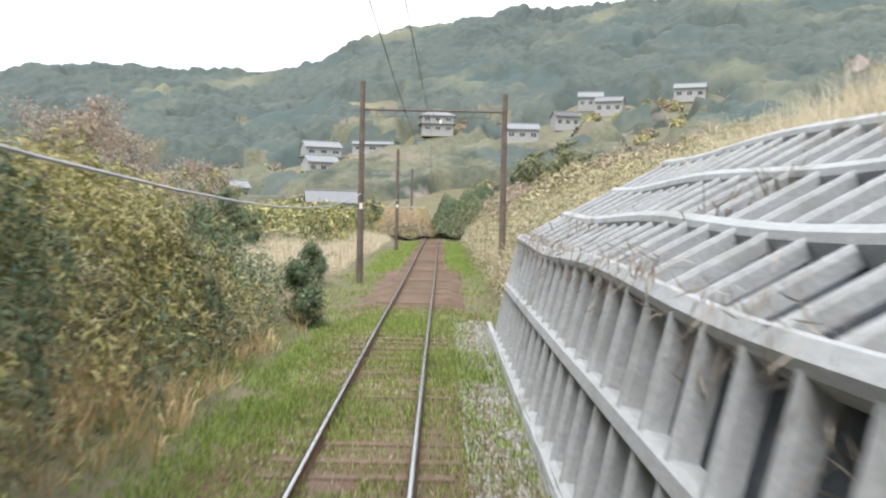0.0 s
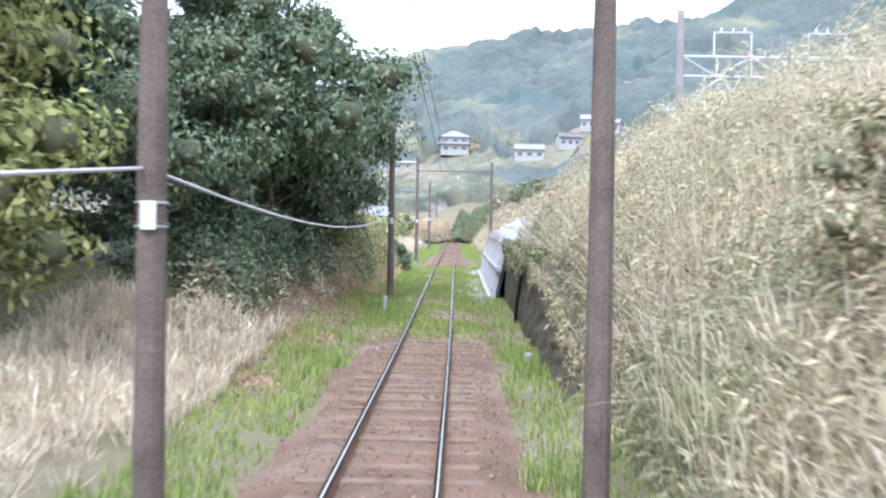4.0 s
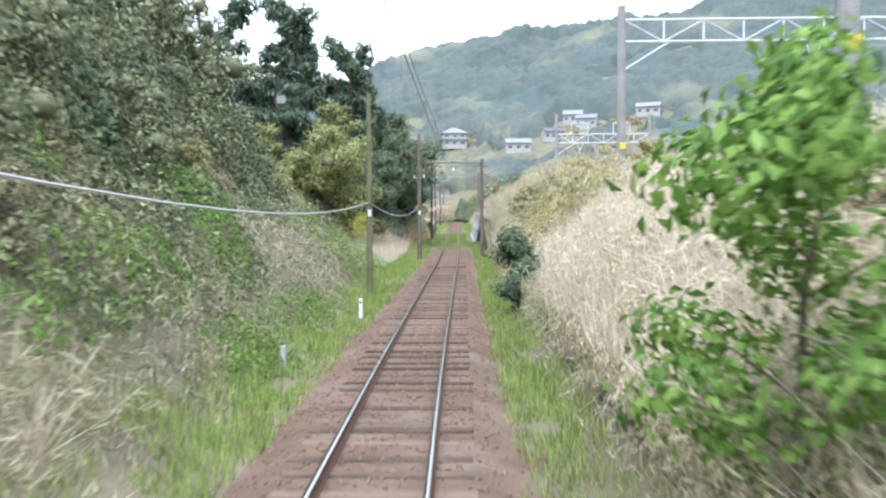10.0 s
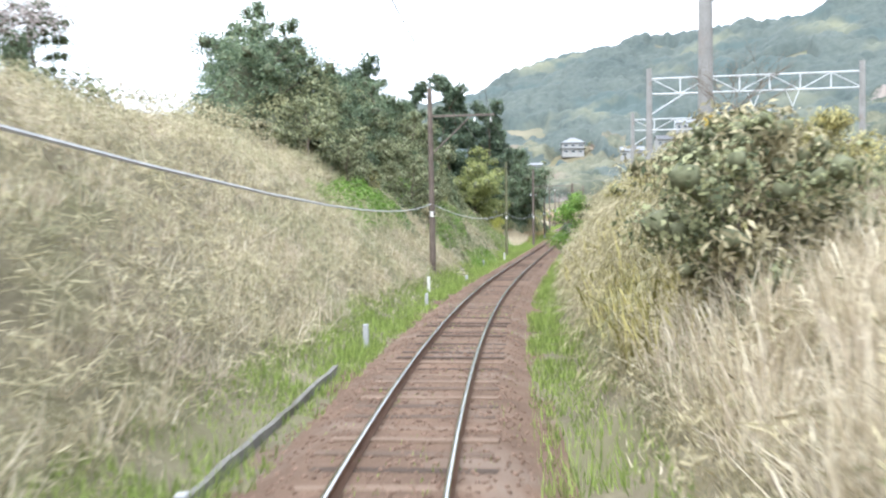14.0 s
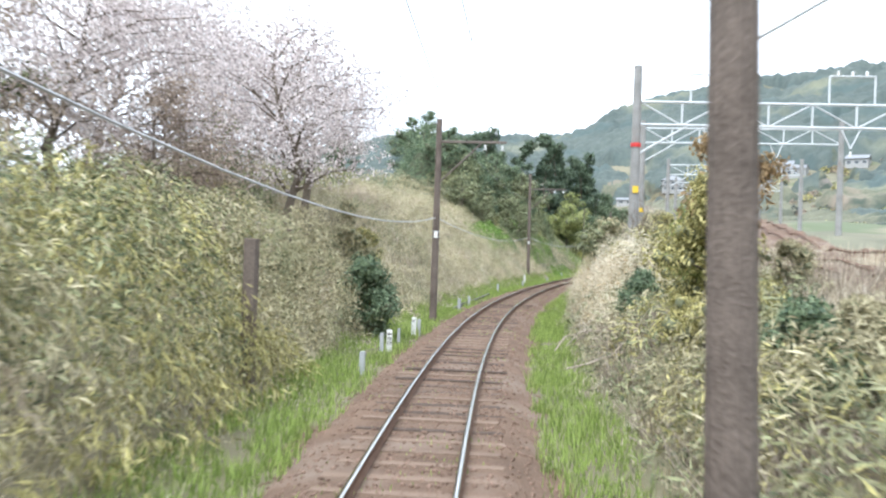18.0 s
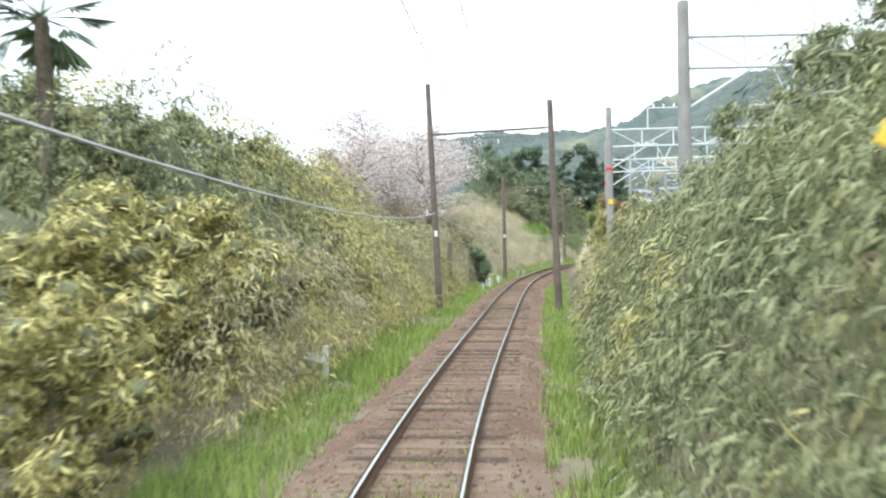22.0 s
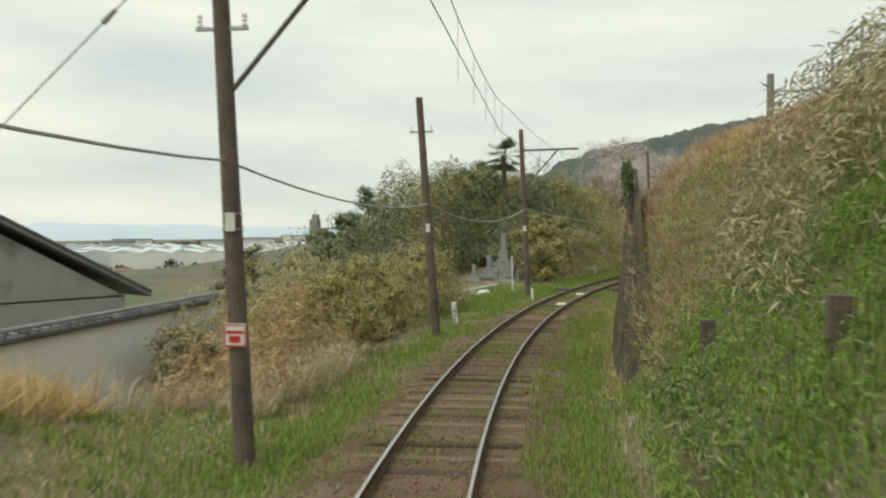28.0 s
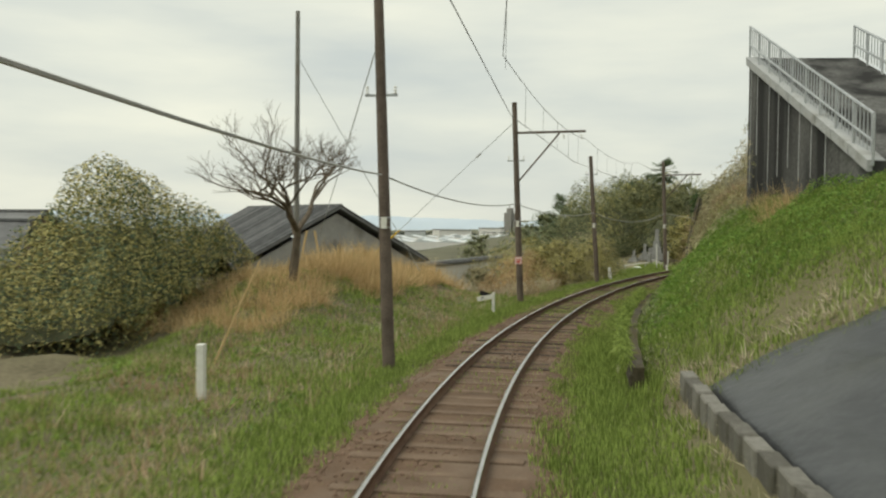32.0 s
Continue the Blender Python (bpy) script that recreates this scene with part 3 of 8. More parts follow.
def sleeper_mesh(seed):
    rnd = random.Random(seed)
    bm = box(0, 0, 0, 2.1, 0.2, 0.14, bevel=0.012)
    for v in bm.verts:
        v.co += Vector((rnd.uniform(-0.03, 0.03) if abs(v.co.x) > 0.9 else 0, rnd.uniform(-0.008, 0.008), rnd.uniform(-0.006, 0.006)))
    me = bpy.data.meshes.new("sleeper")
    bm.to_mesh(me)
    bm.free()
    me.materials.append(M_SLEEPER)
    return me


_sl = [sleeper_mesh(i) for i in range(8)]
_rnd = random.Random(4)
_joined_v, _joined_f, _count = [], [], 0
for i in range(int(395 / SLEEPER_GAP)):
    u = -135 + i * SLEEPER_GAP + _rnd.uniform(-0.05, 0.05)
    m = facing(u, _rnd.uniform(-0.04, 0.04), -0.205 + _rnd.uniform(-0.03, 0.0), _rnd.uniform(-1.5, 1.5))
    if 28 <= u < 214:
        ob = new("sleeper", _sl[_rnd.randrange(8)])
        ob.parent, ob.matrix_world = track, m
    else:
        me = _sl[_rnd.randrange(8)]
        n = len(_joined_v)
        _joined_v += [m @ v.co for v in me.vertices]
        _joined_f += [[n + k for k in f.vertices] for f in me.polygons]
far_sleepers = mesh_object("sleeper", _joined_v, _joined_f, M_SLEEPER, track)
tagged(far_sleepers, kind="stuff")

# ---- plants: many small leaves and blades, as meshes of quads ----


def unit(v):
    return v / np.maximum(np.linalg.norm(v, axis=-1, keepdims=True), 1e-6)


def leaf_mesh(name, pos, direction, length, width, material, seed=0, fold=0.25, face=None, loose=0.45, which=None, extra=None):
    """Pointed leaves: a kite of four corners each; face is the way the leaves turn their upper sides; extra: inner faces, of the third material."""
    g = np.random.default_rng(seed + 100)
    n = len(pos)
    if face is None:
        d, r = unit(direction), g.normal(size=(n, 3))
    else:
        r = unit(unit(face) + g.normal(size=(n, 3)) * loose)
        d = unit(direction - r * (direction * r).sum(1, keepdims=True))
    side = np.cross(d, r)
    side /= np.maximum(np.linalg.norm(side, axis=1, keepdims=True), 1e-6)
    nor = np.cross(side, d)
    L, W = length[:, None], width[:, None]
    V = np.stack([pos, pos + d * L * 0.45 + side * W * 0.5 + nor * W * fold, pos + d * L - nor * L * 0.12, pos + d * L * 0.45 - side * W * 0.5 + nor * W * fold], 1)
    V, F = V.reshape(-1, 3), np.arange(4 * n).reshape(n, 4)
    if extra is not None:
        V, F = np.concatenate([V, extra[0]]), np.concatenate([F, extra[1] + 4 * n])
        which = np.concatenate([np.zeros(n, int) if which is None else which, np.full(len(extra[1]), 2)])
    return fast_mesh(name, V, F, material if isinstance(material, list) else [material], which)


def blade_mesh(name, pos, lean, length, width, material, seed=0, single=False):
    """Grass blades, bent kites or single triangles; lean is the sideways way of the tip."""
    g = np.random.default_rng(seed + 200)
    n = len(pos)
    a = g.uniform(0, 2 * np.pi, n)
    side = np.stack([np.cos(a), np.sin(a), 0 * a], 1) * width[:, None] * 0.5
    L = length[:, None]
    up = np.array([0, 0, 1.0])
    mid = pos + up * L * 0.55 + lean * L * 0.25
    tip = pos + up * L * (1 - 0.45 * np.linalg.norm(lean, axis=1, keepdims=True)) + lean * L * 0.9
    if single:
        V = np.stack([pos - side, pos + side, tip], 1).reshape(-1, 3)
        return fast_mesh(name, V, np.arange(3 * n).reshape(n, 3), [material])
    V = np.stack([pos, mid + side, tip, mid - side], 1).reshape(-1, 3)
    return fast_mesh(name, V, np.arange(4 * n).reshape(n, 4), [material])


def scatter(u0, u1, s0, s1, n, seed):
    g = np.random.default_rng(seed)
    return g.uniform(u0, u1, n), g.uniform(min(s0, s1), max(s0, s1), n), g


def stuff(name, me, label, category):
    return tagged(new(name, me), label, category, kind="stuff")


def grass_patch(name, u0, u1, s0, s1, per_m2, length, material, label, seed, category="grass", patchy=0.0, width=0.018, leaning=0.5):
    n = int(abs(u1 - u0) * abs(s1 - s0) * per_m2 * 0.75)
    width = width * 1.25
    u, s, g = scatter(u0, u1, s0, s1, n, seed)
    if patchy:
        keep = wobble(u, s, 1.3, seed) + 0.5 * wobble(u, s, 0.5, seed + 1) > patchy - 0.5
        u, s = u[keep], s[keep]
    lim = g.uniform(0, 1, len(u))
    keep = (np.minimum(u - u0, u1 - u) / 2.5 > lim - 0.1) & ((np.minimum(np.abs(s - s0), np.abs(s1 - s)) + 0.3 * wobble(u, 0 * u, 0.8, seed + 4) + 0.2 * wobble(u, s, 0.3, seed + 5)) / 0.35 > lim - 0.15)
    u, s = u[keep], s[keep]
    x, y, z = land(u, s)
    n = len(u)
    if n == 0:
        return
    le = length * g.uniform(0.4, 1.15, n) * (0.8 + 0.5 * wobble(u, s, 2.0, seed + 3))
    le = np.maximum(le, 0.03)
    a = g.uniform(0, 2 * np.pi, n)
    k = g.uniform(0.05, leaning, n)
    lean = np.stack([np.cos(a) * k, np.sin(a) * k, 0 * a], 1)
    return stuff(name, blade_mesh(name, np.stack([x, y, z - 0.02], 1), lean, le, width * g.uniform(0.6, 1.4, n), material, seed, True), label, category)


def mounds(u, s, cell, seed=0.0):
    """Rounded heaps side by side, one to a cell: height from 0 to about 1.1, and a random number for each heap."""
    best, who = np.zeros(u.shape), np.zeros(u.shape)
    iu, js = np.floor(u / cell), np.floor(s / cell)
    for du in (-1, 0, 1):
        for ds in (-1, 0, 1):
            cu, cs = iu + du, js + ds
            h1, h2, h3 = (np.modf(np.abs(np.sin(cu * a + cs * b + seed) * 43758.5))[0] for a, b in ((12.71, 31.17), (26.95, 18.33), (39.31, 7.13)))
            r = cell * (0.62 + 0.45 * h3)
            d2 = ((u - (cu + 0.2 + 0.6 * h1) * cell) ** 2 + (s - (cs + 0.2 + 0.6 * h2) * cell) ** 2) / r ** 2
            k = np.clip(1 - d2, 0, 1) ** 0.75 * (0.55 + 0.55 * h2)
            who = np.where(k > best, h1, who)
            best = np.maximum(best, k)
    return best, who


def leaf_bank(name, u0, u1, s0, s1, per_m2, depth, material, label, seed, category="bamboo grass", leaf=(0.2, 0.035), droop=0.5, patchy=None, clump=0.5, alt=None, cell=None, loose=0.5, core=False, spray=0):
    """A thicket over the ground, in rounded heaps of leaves that face outwards; alt: a second leaf and the share of heaps that bear it; spray: leaves to a hanging twig."""
    n = int(abs(u1 - u0) * abs(s1 - s0) * per_m2 * 0.9)
    u, s, g = scatter(u0, u1, s0, s1, n, seed)
    cell = cell or min(3.2, max(1.1, 0.55 * depth + 0.75))

    def shape(u, s):
        heap, who = mounds(u, s, cell)
        ramp = max(0.7, 0.36 * depth)
        edge = np.minimum(np.minimum(u - u0, u1 - u) / (1.3 + ramp), np.minimum(np.abs(s - s0), np.abs(s1 - s)) / ramp)
        field = 0.5 * wobble(u, s, 2.4, seed) + 0.35 * wobble(u, s, 0.5, seed + 2)
        body = 0.14 + 0.98 * heap if depth < 2.4 else (0.3 + 0.78 * heap if spray else 0.5 + 0.55 * heap)
        return depth * np.clip(body + 0.4 * clump * field * min(1.0, 2.0 / depth), 0.08, 1.3) * np.clip(0.15 + edge, 0.15, 1) ** 0.8, who

    if patchy is not None:
        keep = wobble(u, s, 2.4, seed) + 0.6 * wobble(u, s, 0.9, seed + 2) > patchy
        u, s = u[keep], s[keep]
    n = len(u)
    thick, who = shape(u, s)
    e = 0.14
    gu = np.clip((shape(u + e, s)[0] - thick + ground_h(u + e, s) - ground_h(u, s)) / e, -3.2, 3.2)
    gs = np.clip((shape(u, s + e)[0] - thick + ground_h(u, s + e) - ground_h(u, s)) / e, -3.2, 3.2)
    # steep flanks bear as many leaves as level tops
    k = np.sqrt(1 + gu ** 2 + gs ** 2)
    take = g.choice(n, n, p=k / k.sum())
    du, ds = g.uniform(-0.07, 0.07, (2, n))
    gu, gs, who = gu[take], gs[take], who[take]
    thick = np.maximum(thick[take] + gu * du + gs * ds - (ground_h(u[take] + du, s[take] + ds) - ground_h(u[take], s[take])), 0.05)
    u, s = u[take] + du, s[take] + ds
    x, y, z = land(u, s)
    p = line(u)[3]
    face = np.stack([-gu * np.sin(p) - gs * np.cos(p), gu * np.cos(p) - gs * np.sin(p), 0 * u + 1.0], 1)
    t = 1 - g.uniform(0, 1, n) ** 1.7 * np.where(g.uniform(0, 1, n) < 0.45, 1.0, 0.35)
    pos = np.stack([x, y, z + thick * t], 1)
    a = g.uniform(0, 2 * np.pi, n)
    way = np.stack([np.cos(a), np.sin(a), g.uniform(-droop - 0.8, 0.4, n)], 1)
    if spray:
        # leaves in drooping sprays: each hangs from a twig that leans out of the heap
        m = n // spray
        out = unit(face[:m] * np.array([1, 1, 0.25]) + 0.45 * g.normal(size=(m, 3)))
        reach = g.uniform(0.15, 0.6, (m, 1))
        root, out, reach, face, who = (np.repeat(v[:m], spray, 0) for v in (pos, out, reach, face, who))
        n = m * spray
        f = np.tile(np.linspace(0.1, 1.0, spray), m)[:, None]
        pos = root + out * reach * f + np.array([0, 0, 1.0]) * reach * (0.35 * f - 0.75 * f ** 2)
        way = out * 0.75 + np.array([0, 0, -0.55]) - np.array([0, 0, 0.5]) * f + 0.42 * g.normal(size=(n, 3))
    which = np.zeros(n, int) if alt is None else (who + 0.12 * g.normal(size=n) < alt[1]).astype(int)
    materials = [material, alt[0] if alt else material, M_INNERSHADE]
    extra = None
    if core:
        # shade inside the thicket as a dark lumpy sheet, a little below the leaves
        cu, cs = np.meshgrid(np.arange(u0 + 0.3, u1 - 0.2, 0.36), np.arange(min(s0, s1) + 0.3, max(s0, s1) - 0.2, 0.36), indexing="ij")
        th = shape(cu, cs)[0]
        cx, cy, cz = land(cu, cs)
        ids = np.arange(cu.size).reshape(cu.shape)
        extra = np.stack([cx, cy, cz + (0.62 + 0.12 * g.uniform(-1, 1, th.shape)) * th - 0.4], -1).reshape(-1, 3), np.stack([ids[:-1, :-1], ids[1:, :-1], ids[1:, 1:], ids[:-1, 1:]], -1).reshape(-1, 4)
    return stuff(name, leaf_mesh(name, pos, way, leaf[0] * g.uniform(0.55, 1.5, n), 0.76 * leaf[1] * g.uniform(0.6, 1.5, n), materials, seed, face=face, loose=loose, which=which, extra=extra), label, category)


# ---- trees and shrubs ----
def tree_parts(root, seed, height, spread, trunk_r, leaf_n, leaf, material, bark=None, shape="round", bare=0.35, limbs=9, droop=0.3, dense=True):
    """Trunk with tapered limbs, and a crown of leaves gathered in clumps along them."""
    rnd = random.Random(seed)
    g = np.random.default_rng(seed)
    bark = bark or M_BARK
    bm = bmesh.new()
    sway = [Vector((rnd.uniform(-0.1, 0.1) * height * k / 5, rnd.uniform(-0.1, 0.1) * height * k / 5, height * 0.92 * k / 5)) for k in range(6)]
    sway[0] = Vector((0, 0, -0.3))
    add_bent(bm, sway, [trunk_r * (1 - 0.17 * k) for k in range(6)], 8)
    centres = []
    for i in range(limbs):
        f = bare + (1 - bare) * (i + rnd.random()) / limbs
        k = min(int(f * 5), 4)
        a = sway[k].lerp(sway[k + 1], f * 5 - k)
        w = spread * (1.0 if shape == "round" else 1.15 - 0.95 * (f - bare) / (1 - bare)) * rnd.uniform(0.6, 1.05)
        if shape == "round":
            w *= math.sin(math.pi * min(0.9, 0.25 + 0.7 * (f - bare) / (1 - bare)))
        an = rnd.uniform(0, 6.283)
        lift = rnd.uniform(0.1, 0.5) if shape != "cone" else rnd.uniform(-0.25, 0.1)
        b = a + Vector((math.cos(an) * w, math.sin(an) * w, w * lift))
        mid = a.lerp(b, 0.5) + Vector((0, 0, w * 0.12))
        add_bent(bm, [a, mid, b], [trunk_r * 0.38 * (1 - 0.5 * f), trunk_r * 0.22 * (1 - 0.5 * f), trunk_r * 0.07], 5)
        for q in (0.45, 0.75, 1.0):
            centres.append((a.lerp(b, q) + Vector((0, 0, w * 0.1)), max(0.35, w * (0.30 if q < 1 else 0.36))))
    centres.append((sway[5], max(0.4, spread * 0.25)))
    part("trunk", bm, bark, root)
    c = np.array([list(p) for p, _ in centres])
    r = np.array([q for _, q in centres])
    wt = r ** 2 / (r ** 2).sum()
    pick = g.choice(len(c), leaf_n, p=wt)
    d = g.normal(size=(leaf_n, 3))
    d /= np.linalg.norm(d, axis=1, keepdims=True)
    rad = g.uniform(0.25, 1.0, (leaf_n, 1)) ** 0.5
    pos = c[pick] + d * r[pick][:, None] * rad * np.array([1.15, 1.15, 0.8])
    way = g.normal(size=(leaf_n, 3)) + np.array([0, 0, -droop])
    face = d + 0.6 * unit(pos * np.array([1, 1, 0])) + np.array([0, 0, 0.35])
    extra = None
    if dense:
        # dark boxes in the thick of each clump: its inner shade given as colour
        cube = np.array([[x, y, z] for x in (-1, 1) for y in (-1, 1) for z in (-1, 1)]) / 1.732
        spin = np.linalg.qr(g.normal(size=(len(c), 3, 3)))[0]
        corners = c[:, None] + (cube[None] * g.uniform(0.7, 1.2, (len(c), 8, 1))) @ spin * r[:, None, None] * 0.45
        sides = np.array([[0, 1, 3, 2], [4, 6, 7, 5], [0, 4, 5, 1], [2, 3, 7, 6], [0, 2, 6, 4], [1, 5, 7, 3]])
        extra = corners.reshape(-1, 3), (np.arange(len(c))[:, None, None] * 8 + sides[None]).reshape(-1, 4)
    me = leaf_mesh("crown", pos, way, leaf[0] * g.uniform(0.6, 1.4, leaf_n), leaf[1] * g.uniform(0.6, 1.4, leaf_n), [material, material, M_INNERSHADE if material in (M_EVERGREEN, M_CEDAR) else M_CROWNSHADE], seed, face=face, extra=extra)
    crown = new("crown", me)
    crown.parent = root
    return root


def plant(name, u, s, label, category, group="", sink=0.1, turn=0.0, **k):
    v = on_land(u, s, -sink)
    root = thing(name, pose(v.x, v.y, v.z, 0, 0, turn), label, category, group)
    return tree_parts(root, **k)


def replant(ob, u, s, size=1.0, turn=0.0, sink=0.1):
    v = on_land(u, s, -sink)
    c = copy_thing(ob, pose(v.x, v.y, v.z, 0, 0, turn))
    c.scale = (size, size, size)
    return c

# ---- poles and wires of the line ----
def insulator(root, x, y, z, r=0.05):
    bm = bmesh.new()
    for k in range(3):
        add_tube(bm, (x, y, z + 0.06 * k), (x, y, z + 0.06 * k + 0.035), r, r * 0.7, 8)
    return part("insulator", bm, M_PORCELAIN, root)


def line_pole(u, s, top, lean=0.0, r=0.14, arm=None, brace=None, plate=None, sign="", bracket=None, material=None, label="tall weathered brown pole with a small white plate"):
    """A slim brown pole; arm: (height, reach) of a cantilever over the track, brace: height of its foot."""
    m = facing(u, s)
    low = float(ground_h(u, s)) - 0.4
    root = thing("line_pole", m, label, "utility pole", "poles along the line")
    dx = math.tan(radians(lean))
    part("shaft", tube((0, 0, low), (dx * (top - low), 0, top), r, r * 0.72, 12), material or M_POLE, root)
    at = lambda z: dx * (z - low)
    if arm:
        h, reach = arm
        part("crossarm", box(at(h) + reach / 2, 0.0, h, reach + 0.2, 0.07, 0.09, bevel=0.008), M_RUSTARM, root)
        if brace:
            part("brace", tube((at(brace), 0, brace), (at(h) + reach * 0.66, 0, h - 0.04), 0.035, sides=6), M_RUSTARM, root)
        insulator(root, at(h) + reach - 0.05, 0, h - 0.28)
        insulator(root, at(h) + reach * 0.72, 0, h - 0.26)
    for z in (bracket or ()):
        part("bracket", box(at(z), 0, z, 0.7, 0.05, 0.05, bevel=0.005), M_STEEL, root)
        insulator(root, at(z) - 0.3, 0, z + 0.03, 0.04)
        insulator(root, at(z) + 0.3, 0, z + 0.03, 0.04)
    if plate:
        part("plate", box(at(plate) + 0.02, -r - 0.004, plate, 0.13, 0.012, 0.24, bevel=0.003), M_WHITE, root, "small white number plate")
        for q in (-0.05, 0.05):
            part("strap", tube((at(plate), 0, plate + q * 2), (at(plate), 0, plate + q * 2 + 0.02), r * 0.97 + 0.006, sides=12), M_STEEL, root)
    if sign == "phone":
        p = part("sign", box(at(1.35) + 0.01, -r - 0.008, 1.35, 0.3, 0.012, 0.3, bevel=0.004), M_WHITE, root, "white sign with a red telephone symbol")
        ph = bmesh.new()
        add_box(ph, at(1.35) + 0.01, -r - 0.018, 1.30, 0.15, 0.006, 0.09, bevel=0.002)
        add_box(ph, at(1.35) + 0.01, -r - 0.018, 1.39, 0.22, 0.006, 0.04, bevel=0.002)
        part("symbol", ph, M_REDPAINT, p)
        for q in (-0.135, 0.135):
            part("border", box(at(1.35) + 0.01, -r - 0.016, 1.35 + q, 0.28, 0.005, 0.016), M_REDPAINT, p)
            part("border", box(at(1.35) + 0.01 + q, -r - 0.016, 1.35, 0.016, 0.005, 0.25), M_REDPAINT, p)
    return root


def span_beam(u, s0, s1, h0, h1, name="gantry_beam"):
    a, b = spot(u, s0, h0), spot(u, s1, h1)
    root = thing(name, Matrix.Translation(a), "thin dark steel beam between two poles over the track", "gantry beam")
    d = b - a
    part("beam", tube((0, 0, 0), d, 0.05, sides=6), M_RUSTARM, root)
    part("lower_rod", tube(d * 0.1 - Vector((0, 0, 0.25)), d * 0.9 - Vector((0, 0, 0.25)), 0.018, sides=5), M_RUSTARM, root)
    for f in (0.1, 0.5, 0.9):
        part("hanger", tube(d * f, d * f - Vector((0, 0, 0.26)), 0.015, sides=5), M_RUSTARM, root)
    insulator(root, d.x * 0.55, d.y * 0.55, d.z * 0.55 - 0.5)
    return root


def wire(name, points, r, material, label, sag=0.0, category="cable"):
    """A hanging wire through the points, with the given sag between each two."""
    pts = []
    for a, b in zip(points, points[1:]):
        n = 10 if sag else 2
        for k in range(n):
            f = k / n
            pts.append(a.lerp(b, f) - Vector((0, 0, sag * 4 * f * (1 - f))))
    pts.append(points[-1])
    bm = bmesh.new()
    add_bent(bm, pts, r, 5)
    me = bpy.data.meshes.new(name)
    bm.to_mesh(me)
    bm.free()
    me.materials.append(material)
    return tagged(new(name, me), label, category)


# left-hand poles from the top of the line downwards
line_pole(-86, -2.3, 6.8, plate=2.8)
line_pole(-58.5, -2.3, 6.8, plate=2.8)
line_pole(-33, -2.4, 7.6, plate=2.7, label="tall weathered pole with a yellow-black striped band")
line_pole(-2.7, -1.9, 7.2, plate=2.75, bracket=(5.6,))
line_pole(23.3, -1.85, 7.6, plate=2.7, bracket=(4.9,))
line_pole(45.7, -2.45, 7.0, r=0.12, plate=2.7, material=M_MOSSPOLE, label="mossy slender brown pole with a white plate")
line_pole(74, -3.05, 8.3, plate=2.85, arm=(7.1, 2.7), brace=5.4, lean=-0.6)
line_pole(111, -1.98, 6.9, plate=2.8, arm=(6.1, 2.3), brace=4.6)
line_pole(135.5, -2.6, 9.0, plate=2.9, lean=-2.2, bracket=(3.7,))
line_pole(169, -2.3, 7.3, plate=2.8, arm=(6.35, 2.5), brace=4.6, lean=-2.4)
line_pole(183, -2.4, 6.6, plate=2.8, lean=-4.0, bracket=(5.6,))
line_pole(196.5, -2.5, 7.6, plate=2.8, arm=(6.4, 2.7), brace=4.4, lean=-2.6, sign="phone", bracket=(5.3,))
line_pole(212.5, -2.3, 7.8, plate=2.7, lean=-2.2, bracket=(5.35,))
# right-hand poles of the gantries
line_pole(-33, 3.2, 7.2, label="tall weathered brown pole of a gantry")
line_pole(22.3, 2.1, 6.1, label="thick brown gantry pole at the ballast edge")
line_pole(136, 2.2, 8.1, r=0.15, lean=-1.6, label="thick dark brown gantry pole beside brush")
span_beam(-33, -2.4, 3.2, 6.5, 6.5)
span_beam(22.9, -1.9, 2.1, 5.85, 5.85)
span_beam(135.8, -2.75, 2.05, 6.9, 7.05)
_cab = [(-86, -2.3, 3.3), (-58.5, -2.3, 3.3), (-33, -2.4, 3.2), (-2.7, -1.9, 3.1), (23.3, -1.9, 3.1), (45.7, -2.45, 3.1), (74, -3.1, 3.3), (111, -2.0, 3.4), (135.5, -2.75, 3.75), (169, -2.45, 3.7), (183, -2.65, 3.5), (196.5, -2.75, 3.6), (212.5, -2.5, 3.7), (240, -2.6, 3.7)]
for a, b in zip(_cab, _cab[1:]):
    wire("cable", [spot(*a), spot(*b)], 0.018, M_CABLE, "pale sagging cable strung from pole to pole", sag=0.55 if a[0] < 180 else 0.3)
_tro = [spot(u, 0.15 * math.sin(u / 25), 4.95) for u in range(-100, 245, 12)]
wire("contact_wire", _tro, 0.007, M_DARKCABLE, "thin copper contact wire over the track", category="wire")
_mes = [(-86, 0.0, 5.8), (-60, 0.0, 5.7), (-33, 0.3, 6.0), (23, 0.1, 5.5), (48, 0.0, 5.8), (74, -0.4, 6.7), (111, 0.3, 5.8), (135.6, 0.0, 6.4), (169, 0.1, 6.0), (183, -0.3, 6.2), (196.5, 0.0, 6.1), (212.5, 0.0, 6.1), (240, 0.0, 6.1)]
for a, b in zip(_mes, _mes[1:]):
    wire("messenger_wire", [spot(*a), spot(*b)], 0.008, M_DARKCABLE, "dark messenger wire that carries the contact wire", sag=0.35, category="wire")
    for k in range(1, 6):
        f = k / 6
        p = spot(*a).lerp(spot(*b), f) - Vector((0, 0, 0.35 * 4 * f * (1 - f)))
        q = Vector((p.x, p.y, float(line(a[0] + (b[0] - a[0]) * f)[2]) + 4.95))
        if p.z > q.z + 0.05:
            wire("dropper", [q, p], 0.004, M_DARKCABLE, "short dropper between two overhead wires", category="wire")


